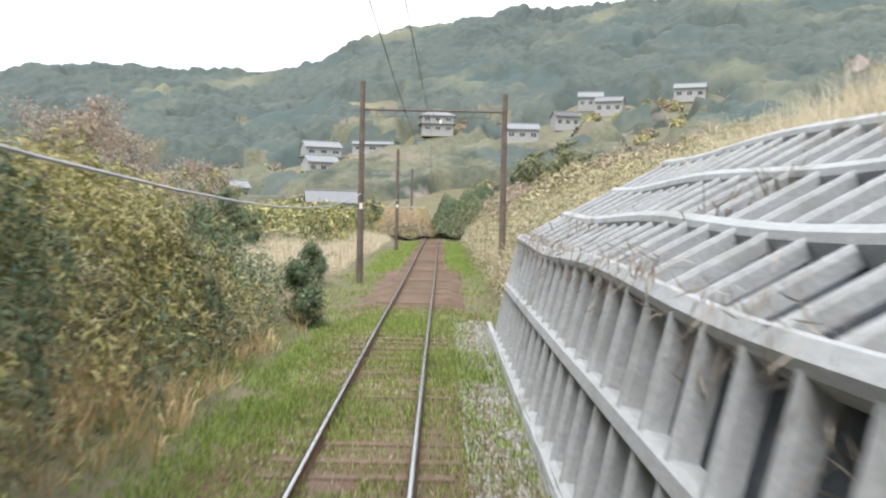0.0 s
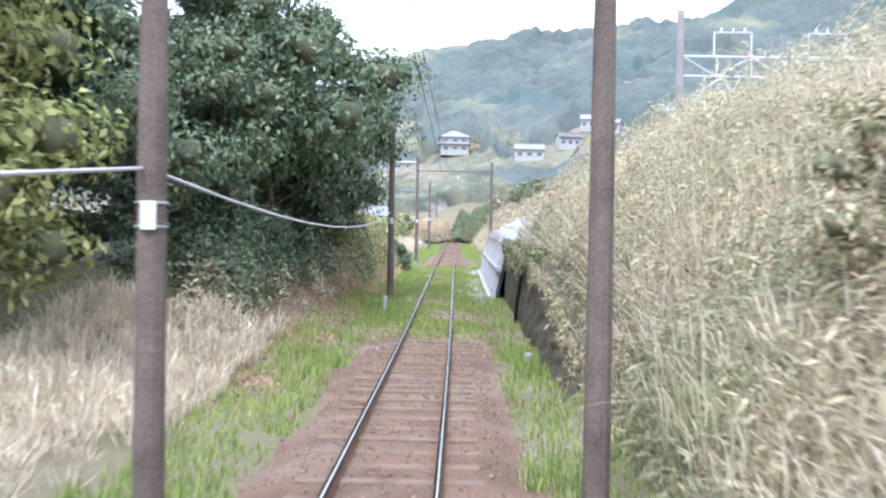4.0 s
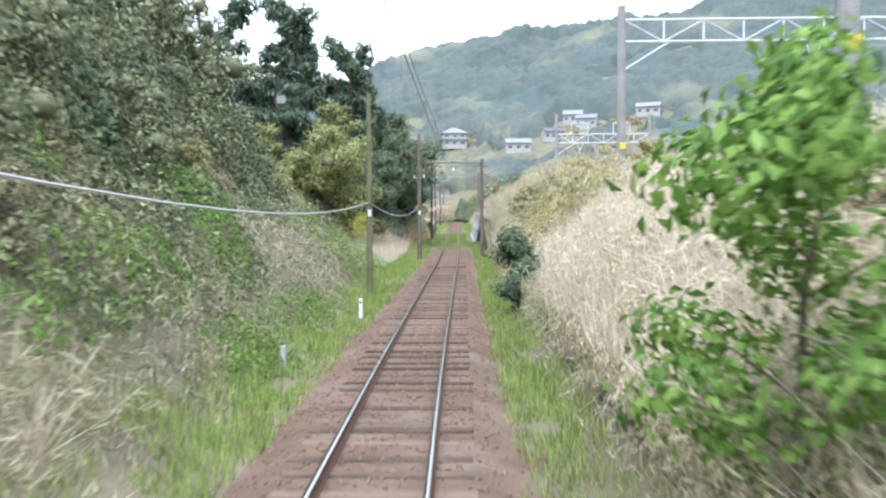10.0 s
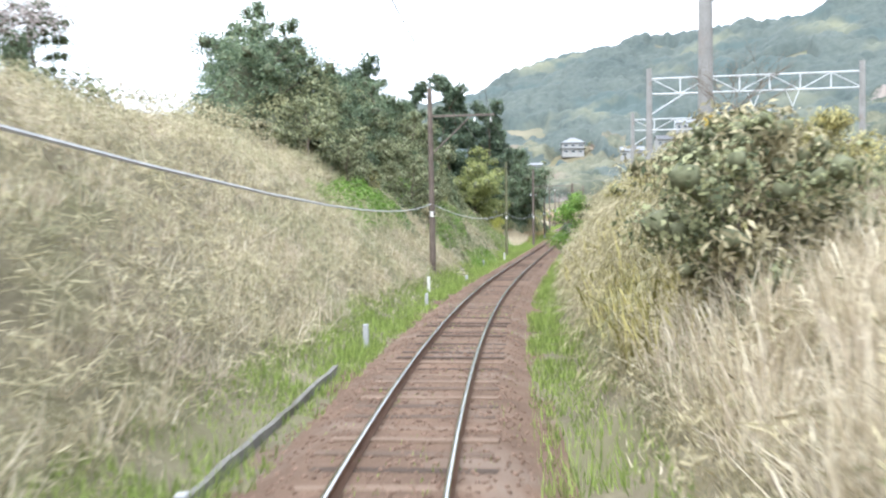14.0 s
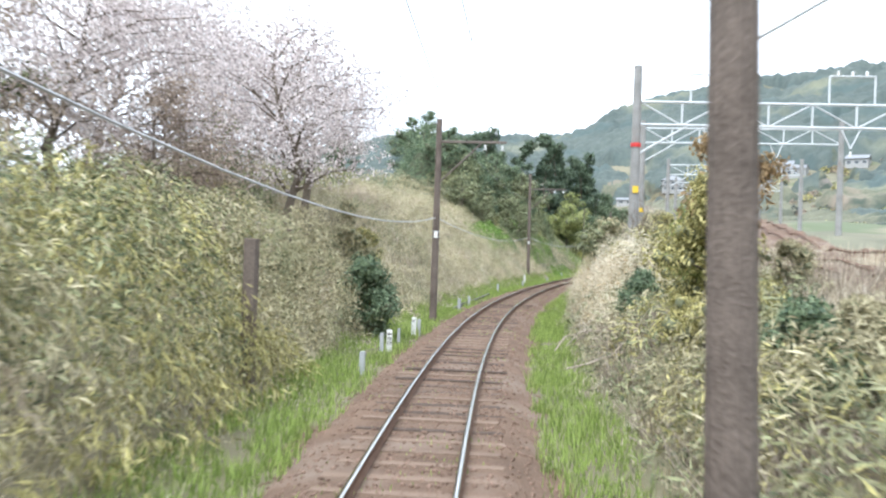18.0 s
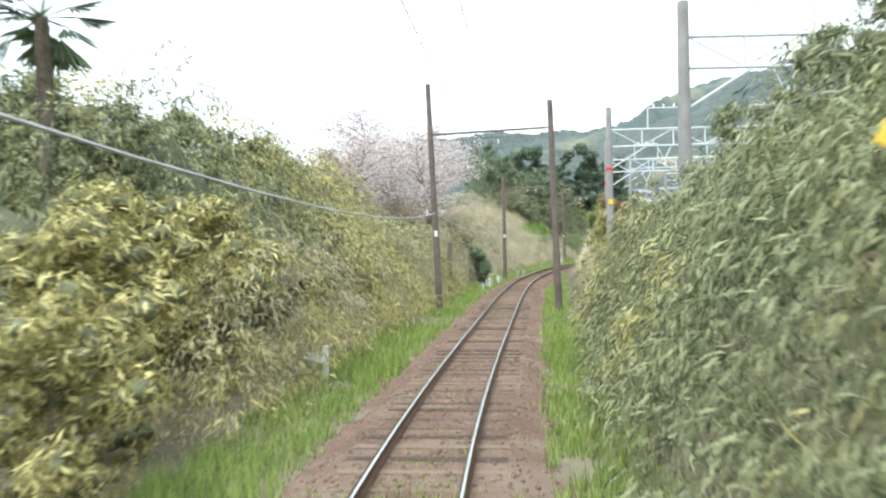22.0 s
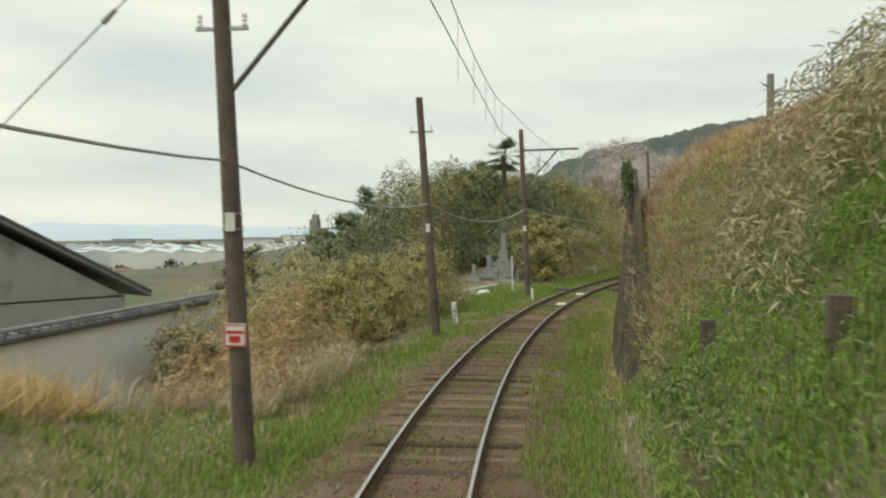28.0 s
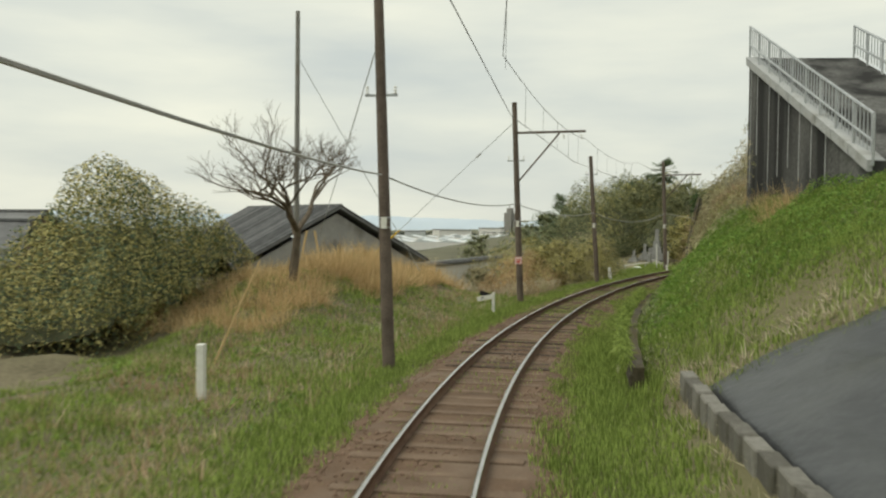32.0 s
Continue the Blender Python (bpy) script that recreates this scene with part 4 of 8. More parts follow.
# ---- concrete poles and lattice gantries of the main line beside ----
def lattice(root, a, b, depth=0.9, bays=6, r=0.055):
    """A white lattice girder: two chords, posts and diagonals, each a bar of its own."""
    a, b = Vector(a), Vector(b)
    up = Vector((0, 0, depth))
    part("chord", tube(a, b, r, sides=6), M_PALESTEEL, root)
    part("chord", tube(a + up, b + up, r, sides=6), M_PALESTEEL, root)
    for k in range(bays + 1):
        p = a.lerp(b, k / bays)
        part("post", tube(p, p + up, r * 0.8, sides=5), M_PALESTEEL, root)
        if k < bays:
            q = a.lerp(b, (k + 1) / bays)
            part("diagonal", tube(p, q + up, r * 0.6, sides=5) if k % 2 else tube(p + up, q, r * 0.6, sides=5), M_PALESTEEL, root)


def mainline_gantry(u, s, base, tag, top, reach, beam, turn=0.0, frames=0, second=True, band=True, drops=()):
    m = facing(u, s, 0, turn)
    root = thing("mainline_gantry", m, "concrete pole with a pale lattice girder over the main line", "gantry", "gantries of the main line")
    part("shaft", tube((0, 0, base - 0.6), (0, 0, top), 0.2, 0.15, 14), M_CONPOLE, root)
    if tag:
        part("tag", box(0.02, -0.205, tag, 0.22, 0.02, 0.26, bevel=0.004), M_YELLOW, root, "small yellow number tag")
    if tag and band:
        part("band", tube((0, 0, tag + 1.6), (0, 0, tag + 1.75), 0.195, sides=14), M_REDPAINT, root, "faded orange-red band")
    lattice(root, (0.1, 0, beam), (reach, 0, beam), 0.85, max(4, int(reach / 1.5)))
    part("strut", tube((0.1, 0, beam - 1.1), (1.9, 0, beam), 0.045, sides=6), M_PALESTEEL, root)
    for x in drops:
        for sgn in (-0.35, 0.35):
            part("drop_arm", tube((x + sgn, 0, beam), (x, 0, beam - 0.9), 0.03, sides=5), M_PALESTEEL, root)
        insulator(root, x, 0, beam - 1.15)
    if second:
        part("far_shaft", tube((reach, 0, base - 1.5), (reach, 0, top), 0.2, 0.15, 12), M_CONPOLE, root)
    for k in range(frames):
        x = reach * (0.25 + 0.45 * k)
        for z, w in ((beam - 0.75, 0.5),):
            part("drop_arm", tube((x - 0.35, 0, beam), (x, 0, z), 0.03, sides=5), M_PALESTEEL, root)
            part("drop_arm", tube((x + 0.35, 0, beam), (x, 0, z), 0.03, sides=5), M_PALESTEEL, root)
        insulator(root, x, 0, beam - 1.0)
        fr = bmesh.new()
        for p, q in (((x - 0.8, 0, beam + 0.85), (x - 0.8, 0, beam + 1.9)), ((x + 0.8, 0, beam + 0.85), (x + 0.8, 0, beam + 1.9)), ((x - 0.8, 0, beam + 1.9), (x + 0.8, 0, beam + 1.9))):
            add_tube(fr, p, q, 0.04, sides=5)
        part("top_frame", fr, M_PALESTEEL, root)
        for q in (-0.5, 0, 0.5):
            insulator(root, x + q, 0, beam + 1.93, 0.06)
    return root


mainline_gantry(-6, 10.2, 5, 0, 12, 9, 9.2, frames=2)
mainline_gantry(42.5, 7.2, 4.0, 5.3, 10.8, 11, 9.4, band=False, drops=(5.5, 7.5))
mainline_gantry(62.3, 7.1, 4.0, 5.3, 10.8, 11, 9.4, band=False, drops=(5.5, 7.5))
mainline_gantry(89, 5.9, 2.5, 4.9, 10.2, 11, 8.9, turn=3, band=False, drops=(5.5, 7.5))
mainline_gantry(108.2, 5.05, 1.8, 4.75, 9.4, 11, 7.2, frames=2, turn=3)
mainline_gantry(126, 4.9, 1.4, 4.4, 9.2, 11, 7.2, frames=2, turn=3)
mainline_gantry(146, 5.5, 2.0, 0, 9.0, 11, 7.2, frames=2, turn=6)
mainline_gantry(166, 8.0, 3.0, 0, 9.6, 11, 8.0, frames=2, turn=8)

# ---- retaining walls on the right ----
def wall_strip(name, u0, u1, foot, top_s, low, top, material, label, thick=0.35, step=0.6, bumpy=0.018, seed=0):
    """A leaning retaining wall along the line; foot, top_s, top: functions of u."""
    us = np.arange(u0, u1 + 0.01, step)
    g = np.random.default_rng(seed)
    rows = 9
    V, F = [], []
    for u in us:
        jag = g.normal() * 0.015
        for k in range(rows + 1):
            f = k / rows
            h = low + (top(u) + jag - low) * f
            V.append(spot(u, foot(u) + (top_s(u) - foot(u)) * f + g.normal() * bumpy * (0 < k < rows), h))
        V.append(spot(u, top_s(u) + thick, top(u) + jag))
        V.append(spot(u, top_s(u) + thick, low))
    n = rows + 3
    for i in range(len(us) - 1):
        for k in range(n):
            F.append((i * n + k, i * n + (k + 1) % n, (i + 1) * n + (k + 1) % n, (i + 1) * n + k))
    F.append(tuple(range(n))[::-1])
    F.append(tuple((len(us) - 1) * n + k for k in range(n)))
    return tagged(mesh_object(name, V, F, material), label, "retaining wall", kind="structure")


wall_strip("wall_mossy", -2.6, 17, lambda u: 2.6 - 0.006 * u, lambda u: 2.72 + 0.008 * u, -0.5, lambda u: float(np.interp(u, [-3, 8, 13, 17], [1.95, 1.85, 1.2, 0.5])), M_OLDWALL, "dark mossy concrete retaining wall under overhanging brush")
wall_strip("wall_ditch", 44, 72, lambda u: 2.62, lambda u: 2.78, -0.6, lambda u: 0.5 + 0.12 * math.sin(u / 3), M_OLDWALL, "low mossy concrete wall at the foot of a bank", seed=1)
wall_strip("wall_streaked", 172.6, 192, lambda u: 2.62, lambda u: 2.98 + 0.012 * (u - 172), -0.5, lambda u: float(np.interp(u, [172.4, 176, 178, 180, 183, 185, 186.5, 188.5, 190, 192], [-0.2, 1.0, 1.65, 2.5, 3.6, 4.3, 3.6, 2.3, 1.2, 0.4])), M_STREAKWALL, "tall mossy streaked retaining wall below dry straw", thick=0.12, seed=2)

wall_strip("wall_foot", 198, 215.2, lambda u: 2.5, lambda u: 2.58, -0.5, lambda u: 0.30 + 0.05 * math.sin(u * 2.1), M_OLDWALL, "low dark mossy wall at the foot of a grassy slope", thick=0.2, bumpy=0.03, seed=5)
wall_strip("wall_edge", 95, 106, lambda u: -2.06, lambda u: -2.04, -0.5, lambda u: -0.15 + 0.02 * math.sin(u), M_OLDBLOCK, "low concrete edging beside the ballast", thick=0.08, seed=3)

# ---- the concrete lattice on the slope ----
crib = thing("wall_lattice", pose(0, 0, 0), "pale concrete lattice frame on a grey sprayed slope", "retaining wall", kind="structure")
CRIB = [(2.18, -0.25), (2.42, 0.88), (2.68, 1.92), (3.65, 2.45), (4.75, 3.05), (5.9, 3.7)]


def crib_at(u, k, f, out=0.0):
    """A point of the lattice face: row k, part f of the way up it, set forward by out."""
    (s0, h0), (s1, h1) = CRIB[k], CRIB[k + 1]
    n = Vector((h1 - h0, -(s1 - s0))).normalized()
    s, h = s0 + (s1 - s0) * f, h0 + (h1 - h0) * f
    w = 0.05 * math.sin(u * 0.7 + k) * (k >= 2)
    return spot(u, s - n.x * out, h - n.y * out + w)


def crib_bar(a, b, wide_dir, w, depth_dir, d, material, name, parent, sections=4, flare=0.0):
    """A rounded bar from a to b as a chain of six-sided rings."""
    rings, V, F = sections + 1, [], []
    for i in range(rings):
        f = i / sections
        p = a.lerp(b, f)
        fl = 1 + flare * (abs(2 * f - 1) ** 3)
        for x, y in ((-0.5, -0.3), (-0.5, 0.3), (-0.28, 0.5), (0.28, 0.5), (0.5, 0.3), (0.5, -0.3)):
            V.append(p + wide_dir * (w * x * fl) + depth_dir * (d * y))
    for i in range(rings - 1):
        for k in range(6):
            F.append((i * 6 + k, i * 6 + (k + 1) % 6, (i + 1) * 6 + (k + 1) % 6, (i + 1) * 6 + k))
    F += [tuple(range(6))[::-1], tuple((rings - 1) * 6 + k for k in range(6))]
    return mesh_object(name, V, F, material, parent)


_cu = np.arange(-19.0, -3.1, 0.75)
for k in range(len(CRIB) - 1):
    (s0, h0), (s1, h1) = CRIB[k], CRIB[k + 1]
    V, F = [], []
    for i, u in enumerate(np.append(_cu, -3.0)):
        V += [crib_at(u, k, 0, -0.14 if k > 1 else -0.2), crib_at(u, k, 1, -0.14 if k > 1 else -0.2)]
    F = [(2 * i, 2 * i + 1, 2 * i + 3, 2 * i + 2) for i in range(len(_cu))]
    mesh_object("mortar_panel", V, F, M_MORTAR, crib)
    for u in _cu:
        a, b = crib_at(u, k, 0.02), crib_at(u, k, 0.98)
        along = (spot(u + 0.5, s0, h0) - spot(u, s0, h0)).normalized()
        out = along.cross(b - a).normalized()
        if (out.dot(spot(u, 0, 3) - a)) < 0:
            out = -out
        crib_bar(a, b, along, 0.09 if k > 1 else 0.10, out, 0.2 if k > 1 else 0.26, M_CONCRETE, "rib", crib, 6, 0.3)
for k in range(len(CRIB)):
    kk, f = (k, 0.0) if k < len(CRIB) - 1 else (k - 1, 1.0)
    pts = [crib_at(u, kk, f) for u in np.append(_cu, -3.0)]
    wide = (CRIB[min(k + 1, 5)][1] - CRIB[max(k - 1, 0)][1], CRIB[min(k + 1, 5)][0] - CRIB[max(k - 1, 0)][0])
    tilt = math.atan2(wide[0], wide[1])
    for p, q, u in zip(pts, pts[1:], _cu):
        nrm = spot(u, 0, 0) - spot(u, 1, 0)
        out = (nrm * math.sin(tilt) + Vector((0, 0, 1)) * math.cos(tilt)).normalized()
        wd = (q - p).normalized().cross(out)
        crib_bar(p - (q - p) * 0.02, q + (q - p) * 0.02, wd, 0.22, out, 0.3, M_CONCRETE, "beam", crib, 2)
# gutter and gravel beside the lattice
wall_strip("gutter", -21, -2.5, lambda u: 1.96, lambda u: 2.0, -0.4, lambda u: -0.17, M_CONCRETE, "narrow concrete gutter edge along the lattice", thick=0.1, bumpy=0.004)
_n = 5200
_u, _s, _g = scatter(-22, -2, 1.15, 1.95, _n, 77)
_x, _y, _z = land(_u, _s)


def pebble_mesh(name, x, y, z, size, material, seed):
    """Small angular stones: squashed octahedra."""
    g = np.random.default_rng(seed)
    n = len(x)
    base = np.array([[1, 0, 0], [0, 1, 0], [-1, 0, 0], [0, -1, 0], [0, 0, 0.7], [0, 0, -0.5]], float)
    V = base[None] * (size * g.uniform(0.6, 1.4, n))[:, None, None] * g.uniform(0.6, 1.3, (n, 6, 1))
    a = g.uniform(0, 6.283, n)
    c, s = np.cos(a)[:, None], np.sin(a)[:, None]
    V = np.stack([V[..., 0] * c - V[..., 1] * s, V[..., 0] * s + V[..., 1] * c, V[..., 2]], -1) + np.stack([x, y, z], 1)[:, None]
    f = np.array([[0, 1, 4], [1, 2, 4], [2, 3, 4], [3, 0, 4], [1, 0, 5], [2, 1, 5], [3, 2, 5], [0, 3, 5]])
    F = (np.arange(n)[:, None, None] * 6 + f[None]).reshape(-1, 3)
    return fast_mesh(name, V.reshape(-1, 3), F, [material])


M_PALESTONE = mat("pale_gravel_stone", (0.26, 0.25, 0.235), (0.42, 0.41, 0.385), 2.0, 0.9, 0.3, island=0.9)
stuff("gravel", pebble_mesh("gravel", _x, _y, _z, 0.03, M_PALESTONE, 78), "pale grey gravel beside the track", "gravel")
# ballast stones along the track bed, closest where the eye passes
_u, _s, _g = scatter(-10, 226, -1.75, 1.75, 42000, 79)
_keep = (np.abs(np.abs(_s) - 0.5665) > 0.07) & ~((_u < 8) & (wobble(_u, _s, 3, 1) > -0.2)) & ~((_u > 163) & (np.abs(_s) < 1.2) & (wobble(_u, _s, 2, 1) > -0.1))
_u, _s = _u[_keep], _s[_keep]
_x, _y, _z = land(_u, _s)
stuff("ballast", pebble_mesh("ballast", _x, _y, _z + 0.005, 0.032, M_STONE, 80), "red-brown ballast stones on the track bed", "ballast")


def tufts(name, u0, u1, s0, s1, per_m2, blades, length, material, label, seed, category="dry grass", patchy=None, width=0.016, spread=1.15, raise_h=0.0):
    """Tufts of long arching grass."""
    n = int(abs(u1 - u0) * abs(s1 - s0) * per_m2)
    u, s, g = scatter(u0, u1, s0, s1, n, seed)
    if patchy is not None:
        keep = wobble(u, s, 2.6, seed) + 0.6 * wobble(u, s, 0.9, seed + 2) > patchy
        u, s = u[keep], s[keep]
    n = len(u)
    x, y, z = land(u, s)
    le = length * g.uniform(0.55, 1.2, n)
    big = np.repeat(np.arange(n), max(8, int(blades * 0.7)))
    width = width * 1.3
    m = len(big)
    a = g.uniform(0, 2 * np.pi, m)
    k = g.uniform(0.05, spread, m)
    lean = np.stack([np.cos(a) * k, np.sin(a) * k, 0 * a], 1)
    pos = np.stack([x, y, z + raise_h], 1)[big] + np.stack([np.cos(a), np.sin(a), 0 * a], 1) * g.uniform(0, 0.16, (m, 1))
    pos[:, 2] -= 0.04
    return stuff(name, blade_mesh(name, pos, lean, le[big] * g.uniform(0.5, 1.1, m), width * g.uniform(0.6, 1.5, m), material, seed, abs(s0 + s1) > 12 or length < 0.6), label, category)


# ---- banks, stretch by stretch down the line ----
# up the line, both sides
leaf_bank("brush", -75, -20, 2.6, 12, 60, 1.3, M_SASA, "pale dry brush on a low bank", 30, "brush", leaf=(0.26, 0.06))
tufts("dry_grass", -75, -19, 3.0, 13, 3, 22, 1.2, M_DRYGRASS, "tall dry grass beside the line", 31, width=0.03)
tufts("dry_grass", -75, -24, -3.5, -14, 3, 20, 1.0, M_DRYGRASS, "dry grass in a field", 32, width=0.03)
leaf_bank("brush", -26, -9, -2.7, -8, 170, 1.7, M_EVERGREEN, "dark green bushes with dry grass beside the track", 33, "brush", leaf=(0.13, 0.05), patchy=-0.35)
leaf_bank("brush", -24, -6, -2.6, -7, 120, 1.6, M_SASA, "withered undergrowth among green bushes", 34, "brush", leaf=(0.2, 0.03), patchy=-0.3)
tufts("dry_grass", -24, -8, -2.4, -4.5, 5, 24, 0.9, M_STRAW, "brown dry grass at the edge of bushes", 35, patchy=-0.1)
# over the lattice
tufts("dry_grass", -22, -3, 5.9, 14, 12, 24, 1.35, M_DRYGRASS, "tall dry grass above a concrete lattice", 36, width=0.02)
tufts("dry_creeper", -18.5, -3.5, 2.9, 6.2, 6, 26, 0.8, M_TWIG, "withered creepers over the concrete lattice", 37, "creeper", patchy=0.25, spread=1.3, width=0.012, raise_h=0.35)
# mossy wall stretch
leaf_bank("brush", -3, 19, 2.75, 9.5, 260, 1.7, M_SASA, "brush hanging over a mossy wall", 38, "brush", leaf=(0.17, 0.03), clump=0.7)
leaf_bank("ivy", -3, 12, 2.7, 4.6, 420, 1.1, M_BAMBOO, "green leaves on top of a mossy wall", 39, "brush", leaf=(0.13, 0.05), patchy=-0.1)
tufts("dry_grass", 0, 19, 3.2, 10, 7, 24, 1.6, M_DRYGRASS, "tall dry grass on the bank", 40)
grass_patch("leaf_litter", -6, 18, -2.2, -6.5, 200, 0.09, M_LITTER, "brown fallen leaves on a slope", 41, "leaf litter", width=0.06, leaning=1.6)
leaf_bank("brush", 5, 25, 2.65, 7, 420, 0.9, M_SASA, "pale withered brush on the bank", 163, "brush", leaf=(0.16, 0.028), alt=(M_BAMBOO, 0.3))
# right bank from the gantry to the bend
leaf_bank("bamboo_grass", 19, 46, 2.65, 9.5, 200, 0.9, M_SASA, "dense pale bamboo grass on the bank", 42, clump=0.8)
leaf_bank("bamboo_grass", 28, 42, 3.0, 8, 160, 1.2, M_BAMBOO, "green bamboo grass on the bank", 43, patchy=-0.25)
tufts("dry_grass", 19, 33, 2.9, 9.0, 9, 24, 1.2, M_DRYGRASS, "pale dry pampas grass on the bank", 44, patchy=-0.5)
tufts("dry_grass", 47, 66, 2.9, 9.0, 9, 24, 1.2, M_DRYGRASS, "pale dry pampas grass over a low wall", 148, patchy=-0.5)
leaf_bank("bamboo_grass", 32.5, 49, 2.75, 6.8, 330, 1.9, M_YELLOWBAMBOO, "rounded olive bamboo grass bushes on the bank", 149, leaf=(0.22, 0.034), alt=(M_SASA, 0.5), cell=1.9, clump=0.4, spray=7)
leaf_bank("bamboo_grass", 46, 76, 2.7, 8.6, 260, 0.95, M_DRYGRASS, "dense pale dry grass over a low wall", 45, clump=0.8, leaf=(0.42, 0.018), droop=0.8)
tufts("dry_grass", 66, 118, 3.1, 9.0, 11, 26, 1.15, M_DRYGRASS, "tall pale pampas grass on the bank", 46, patchy=-0.5)
leaf_bank("bamboo_grass", 76, 98, 2.75, 7.8, 320, 1.7, M_SASA, "yellow-green bamboo grass on the bank", 47, clump=0.8, leaf=(0.32, 0.022), droop=0.8, spray=7)
leaf_bank("brush", 98, 124, 2.8, 7.5, 120, 0.9, M_SASA, "olive brush beside the track", 48, "brush", patchy=-0.4)
leaf_bank("brush", 104, 142, 2.7, 6.5, 110, 0.8, M_BAMBOO, "low green brush beside the track", 49, "brush", patchy=-0.5)
tufts("dry_grass", 104, 146, 3.0, 11, 11, 24, 0.9, M_TWIG, "grey withered brush on a low bank", 50, patchy=-0.3, spread=1.0)
tufts("dry_grass", 96, 146, 5.0, 14, 3.5, 22, 0.9, M_DRYGRASS, "pale dry grass on a level shelf", 51)
# left field and cutting
tufts("dry_grass", 14, 37, -3.3, -12, 7, 24, 0.55, M_DRYGRASS, "low dry grass on a field", 52, width=0.02, spread=1.0)
tufts("dry_grass", 12, 20, -3.2, -7, 14, 26, 0.8, M_DRYGRASS, "pale dry grass mound", 53)
grass_patch("grass", 27, 46, -2.4, -6.8, 420, 0.36, M_GREEN, "soft fresh grass on a rising bank", 139, width=0.024)
leaf_bank("weeds", 29, 45, -2.9, -6.8, 150, 0.75, M_LIME, "fresh green weeds on a rising bank", 54, "weeds", leaf=(0.1, 0.05), patchy=-0.2)
leaf_bank("bamboo_grass", 40, 66, -2.8, -9, 150, 1.0, M_SASA, "withered bamboo grass on the cutting", 55, clump=0.7, alt=(M_BAMBOO, 0.55))
leaf_bank("creeper", 55, 67, -3.7, -8, 230, 1.35, M_BAMBOO, "green creepers hanging over the cutting", 173, "creeper", leaf=(0.13, 0.075), clump=0.6, alt=(M_LIME, 0.35), cell=1.5, patchy=-0.8)
leaf_bank("weeds", 52, 63, -2.2, -3.6, 220, 0.55, M_LIME, "fresh green weeds at the foot of the cutting", 174, "weeds", leaf=(0.12, 0.05), patchy=-0.1, cell=1.1)
leaf_bank("brush", 42, 72, -4.5, -10, 90, 0.9, M_EVERGREEN, "dark creepers over the cutting", 56, "brush", leaf=(0.14, 0.06), patchy=0.0)
tufts("dry_grass", 44, 67, -3.0, -11, 1.5, 22, 0.8, M_DRYGRASS, "dry grass among creepers", 175, patchy=-0.3, spread=1.0)
tufts("dry_grass", 67, 108, -3.0, -11, 5, 22, 0.9, M_DRYGRASS, "dry grass on the cutting", 57, patchy=-0.55, spread=1.0)
leaf_bank("bamboo_grass", 66, 108, -2.8, -10, 200, 0.7, M_SASA, "pale bamboo grass on the cutting", 58, clump=0.6, leaf=(0.3, 0.022))
leaf_bank("weeds", 69, 79, -4.9, -7.2, 260, 1.15, M_LIME, "patch of fresh green creeper on a dry bank", 59, "weeds", leaf=(0.12, 0.08), cell=1.3)
leaf_bank("bamboo_grass", 106, 126, -2.9, -9, 170, 0.9, M_SASA, "yellowish bamboo grass with shrubs", 60, clump=0.8)
# bamboo on both sides before the crossing
leaf_bank("bamboo_thicket", 124, 157, -3.2, -8, 330, 2.9, M_SASA, "yellow-green bamboo thicket", 61, "bamboo", leaf=(0.2, 0.034), clump=0.6, alt=(M_YELLOWBAMBOO, 0.45), spray=7)
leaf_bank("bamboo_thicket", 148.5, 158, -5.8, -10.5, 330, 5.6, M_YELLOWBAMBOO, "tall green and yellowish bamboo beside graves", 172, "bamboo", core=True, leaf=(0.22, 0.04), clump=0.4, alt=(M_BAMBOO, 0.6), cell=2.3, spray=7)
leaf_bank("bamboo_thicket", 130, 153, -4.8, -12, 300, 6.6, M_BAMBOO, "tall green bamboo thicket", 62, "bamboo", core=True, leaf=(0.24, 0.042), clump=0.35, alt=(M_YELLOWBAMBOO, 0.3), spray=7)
leaf_bank("bamboo_thicket", 145, 167, 2.9, 7.5, 560, 3.0, M_BAMBOO, "tall green bamboo thicket beside the track", 63, "bamboo", leaf=(0.21, 0.036), clump=0.5, cell=2.1, alt=(M_YELLOWBAMBOO, 0.08), spray=7)
leaf_bank("bamboo_thicket", 148, 164, 3.6, 8.0, 200, 3.6, M_BAMBOO, "tall dark bamboo thicket", 64, "bamboo", leaf=(0.22, 0.042), clump=0.4, cell=1.9, spray=7)
leaf_bank("withered_bamboo", 163, 169, 4.6, 9, 40, 2.4, M_BROWNLEAF, "withered brown bamboo leaves", 65, "bamboo", leaf=(0.22, 0.03), patchy=0.1)
# straw slope and wall by the crossing
tufts("straw", 166, 194, 3.1, 9, 20, 24, 0.45, M_TANSTRAW, "flattened dry straw on a slope", 66, "straw", spread=1.7, width=0.014)
grass_patch("straw", 166, 193, 2.4, 8.5, 330, 0.28, M_STRAW, "flattened orange straw on a slope", 104, "straw", width=0.022, leaning=1.6)
tufts("straw", 176, 191.5, 3.35, 4.1, 40, 20, 0.2, M_TANSTRAW, "dry straw at the top of a wall", 140, "straw", spread=0.9, width=0.016)
tufts("straw", 168, 192, 1.9, 2.6, 10, 18, 0.3, M_STRAW, "dry straw at the foot of a wall", 67, "straw", spread=1.6, patchy=-0.2)
leaf_bank("weeds", 187.2, 194, 2.9, 5.6, 420, 0.4, M_GREEN, "green weeds on top of a wall", 68, "weeds", leaf=(0.08, 0.03), cell=1.1, loose=0.9)
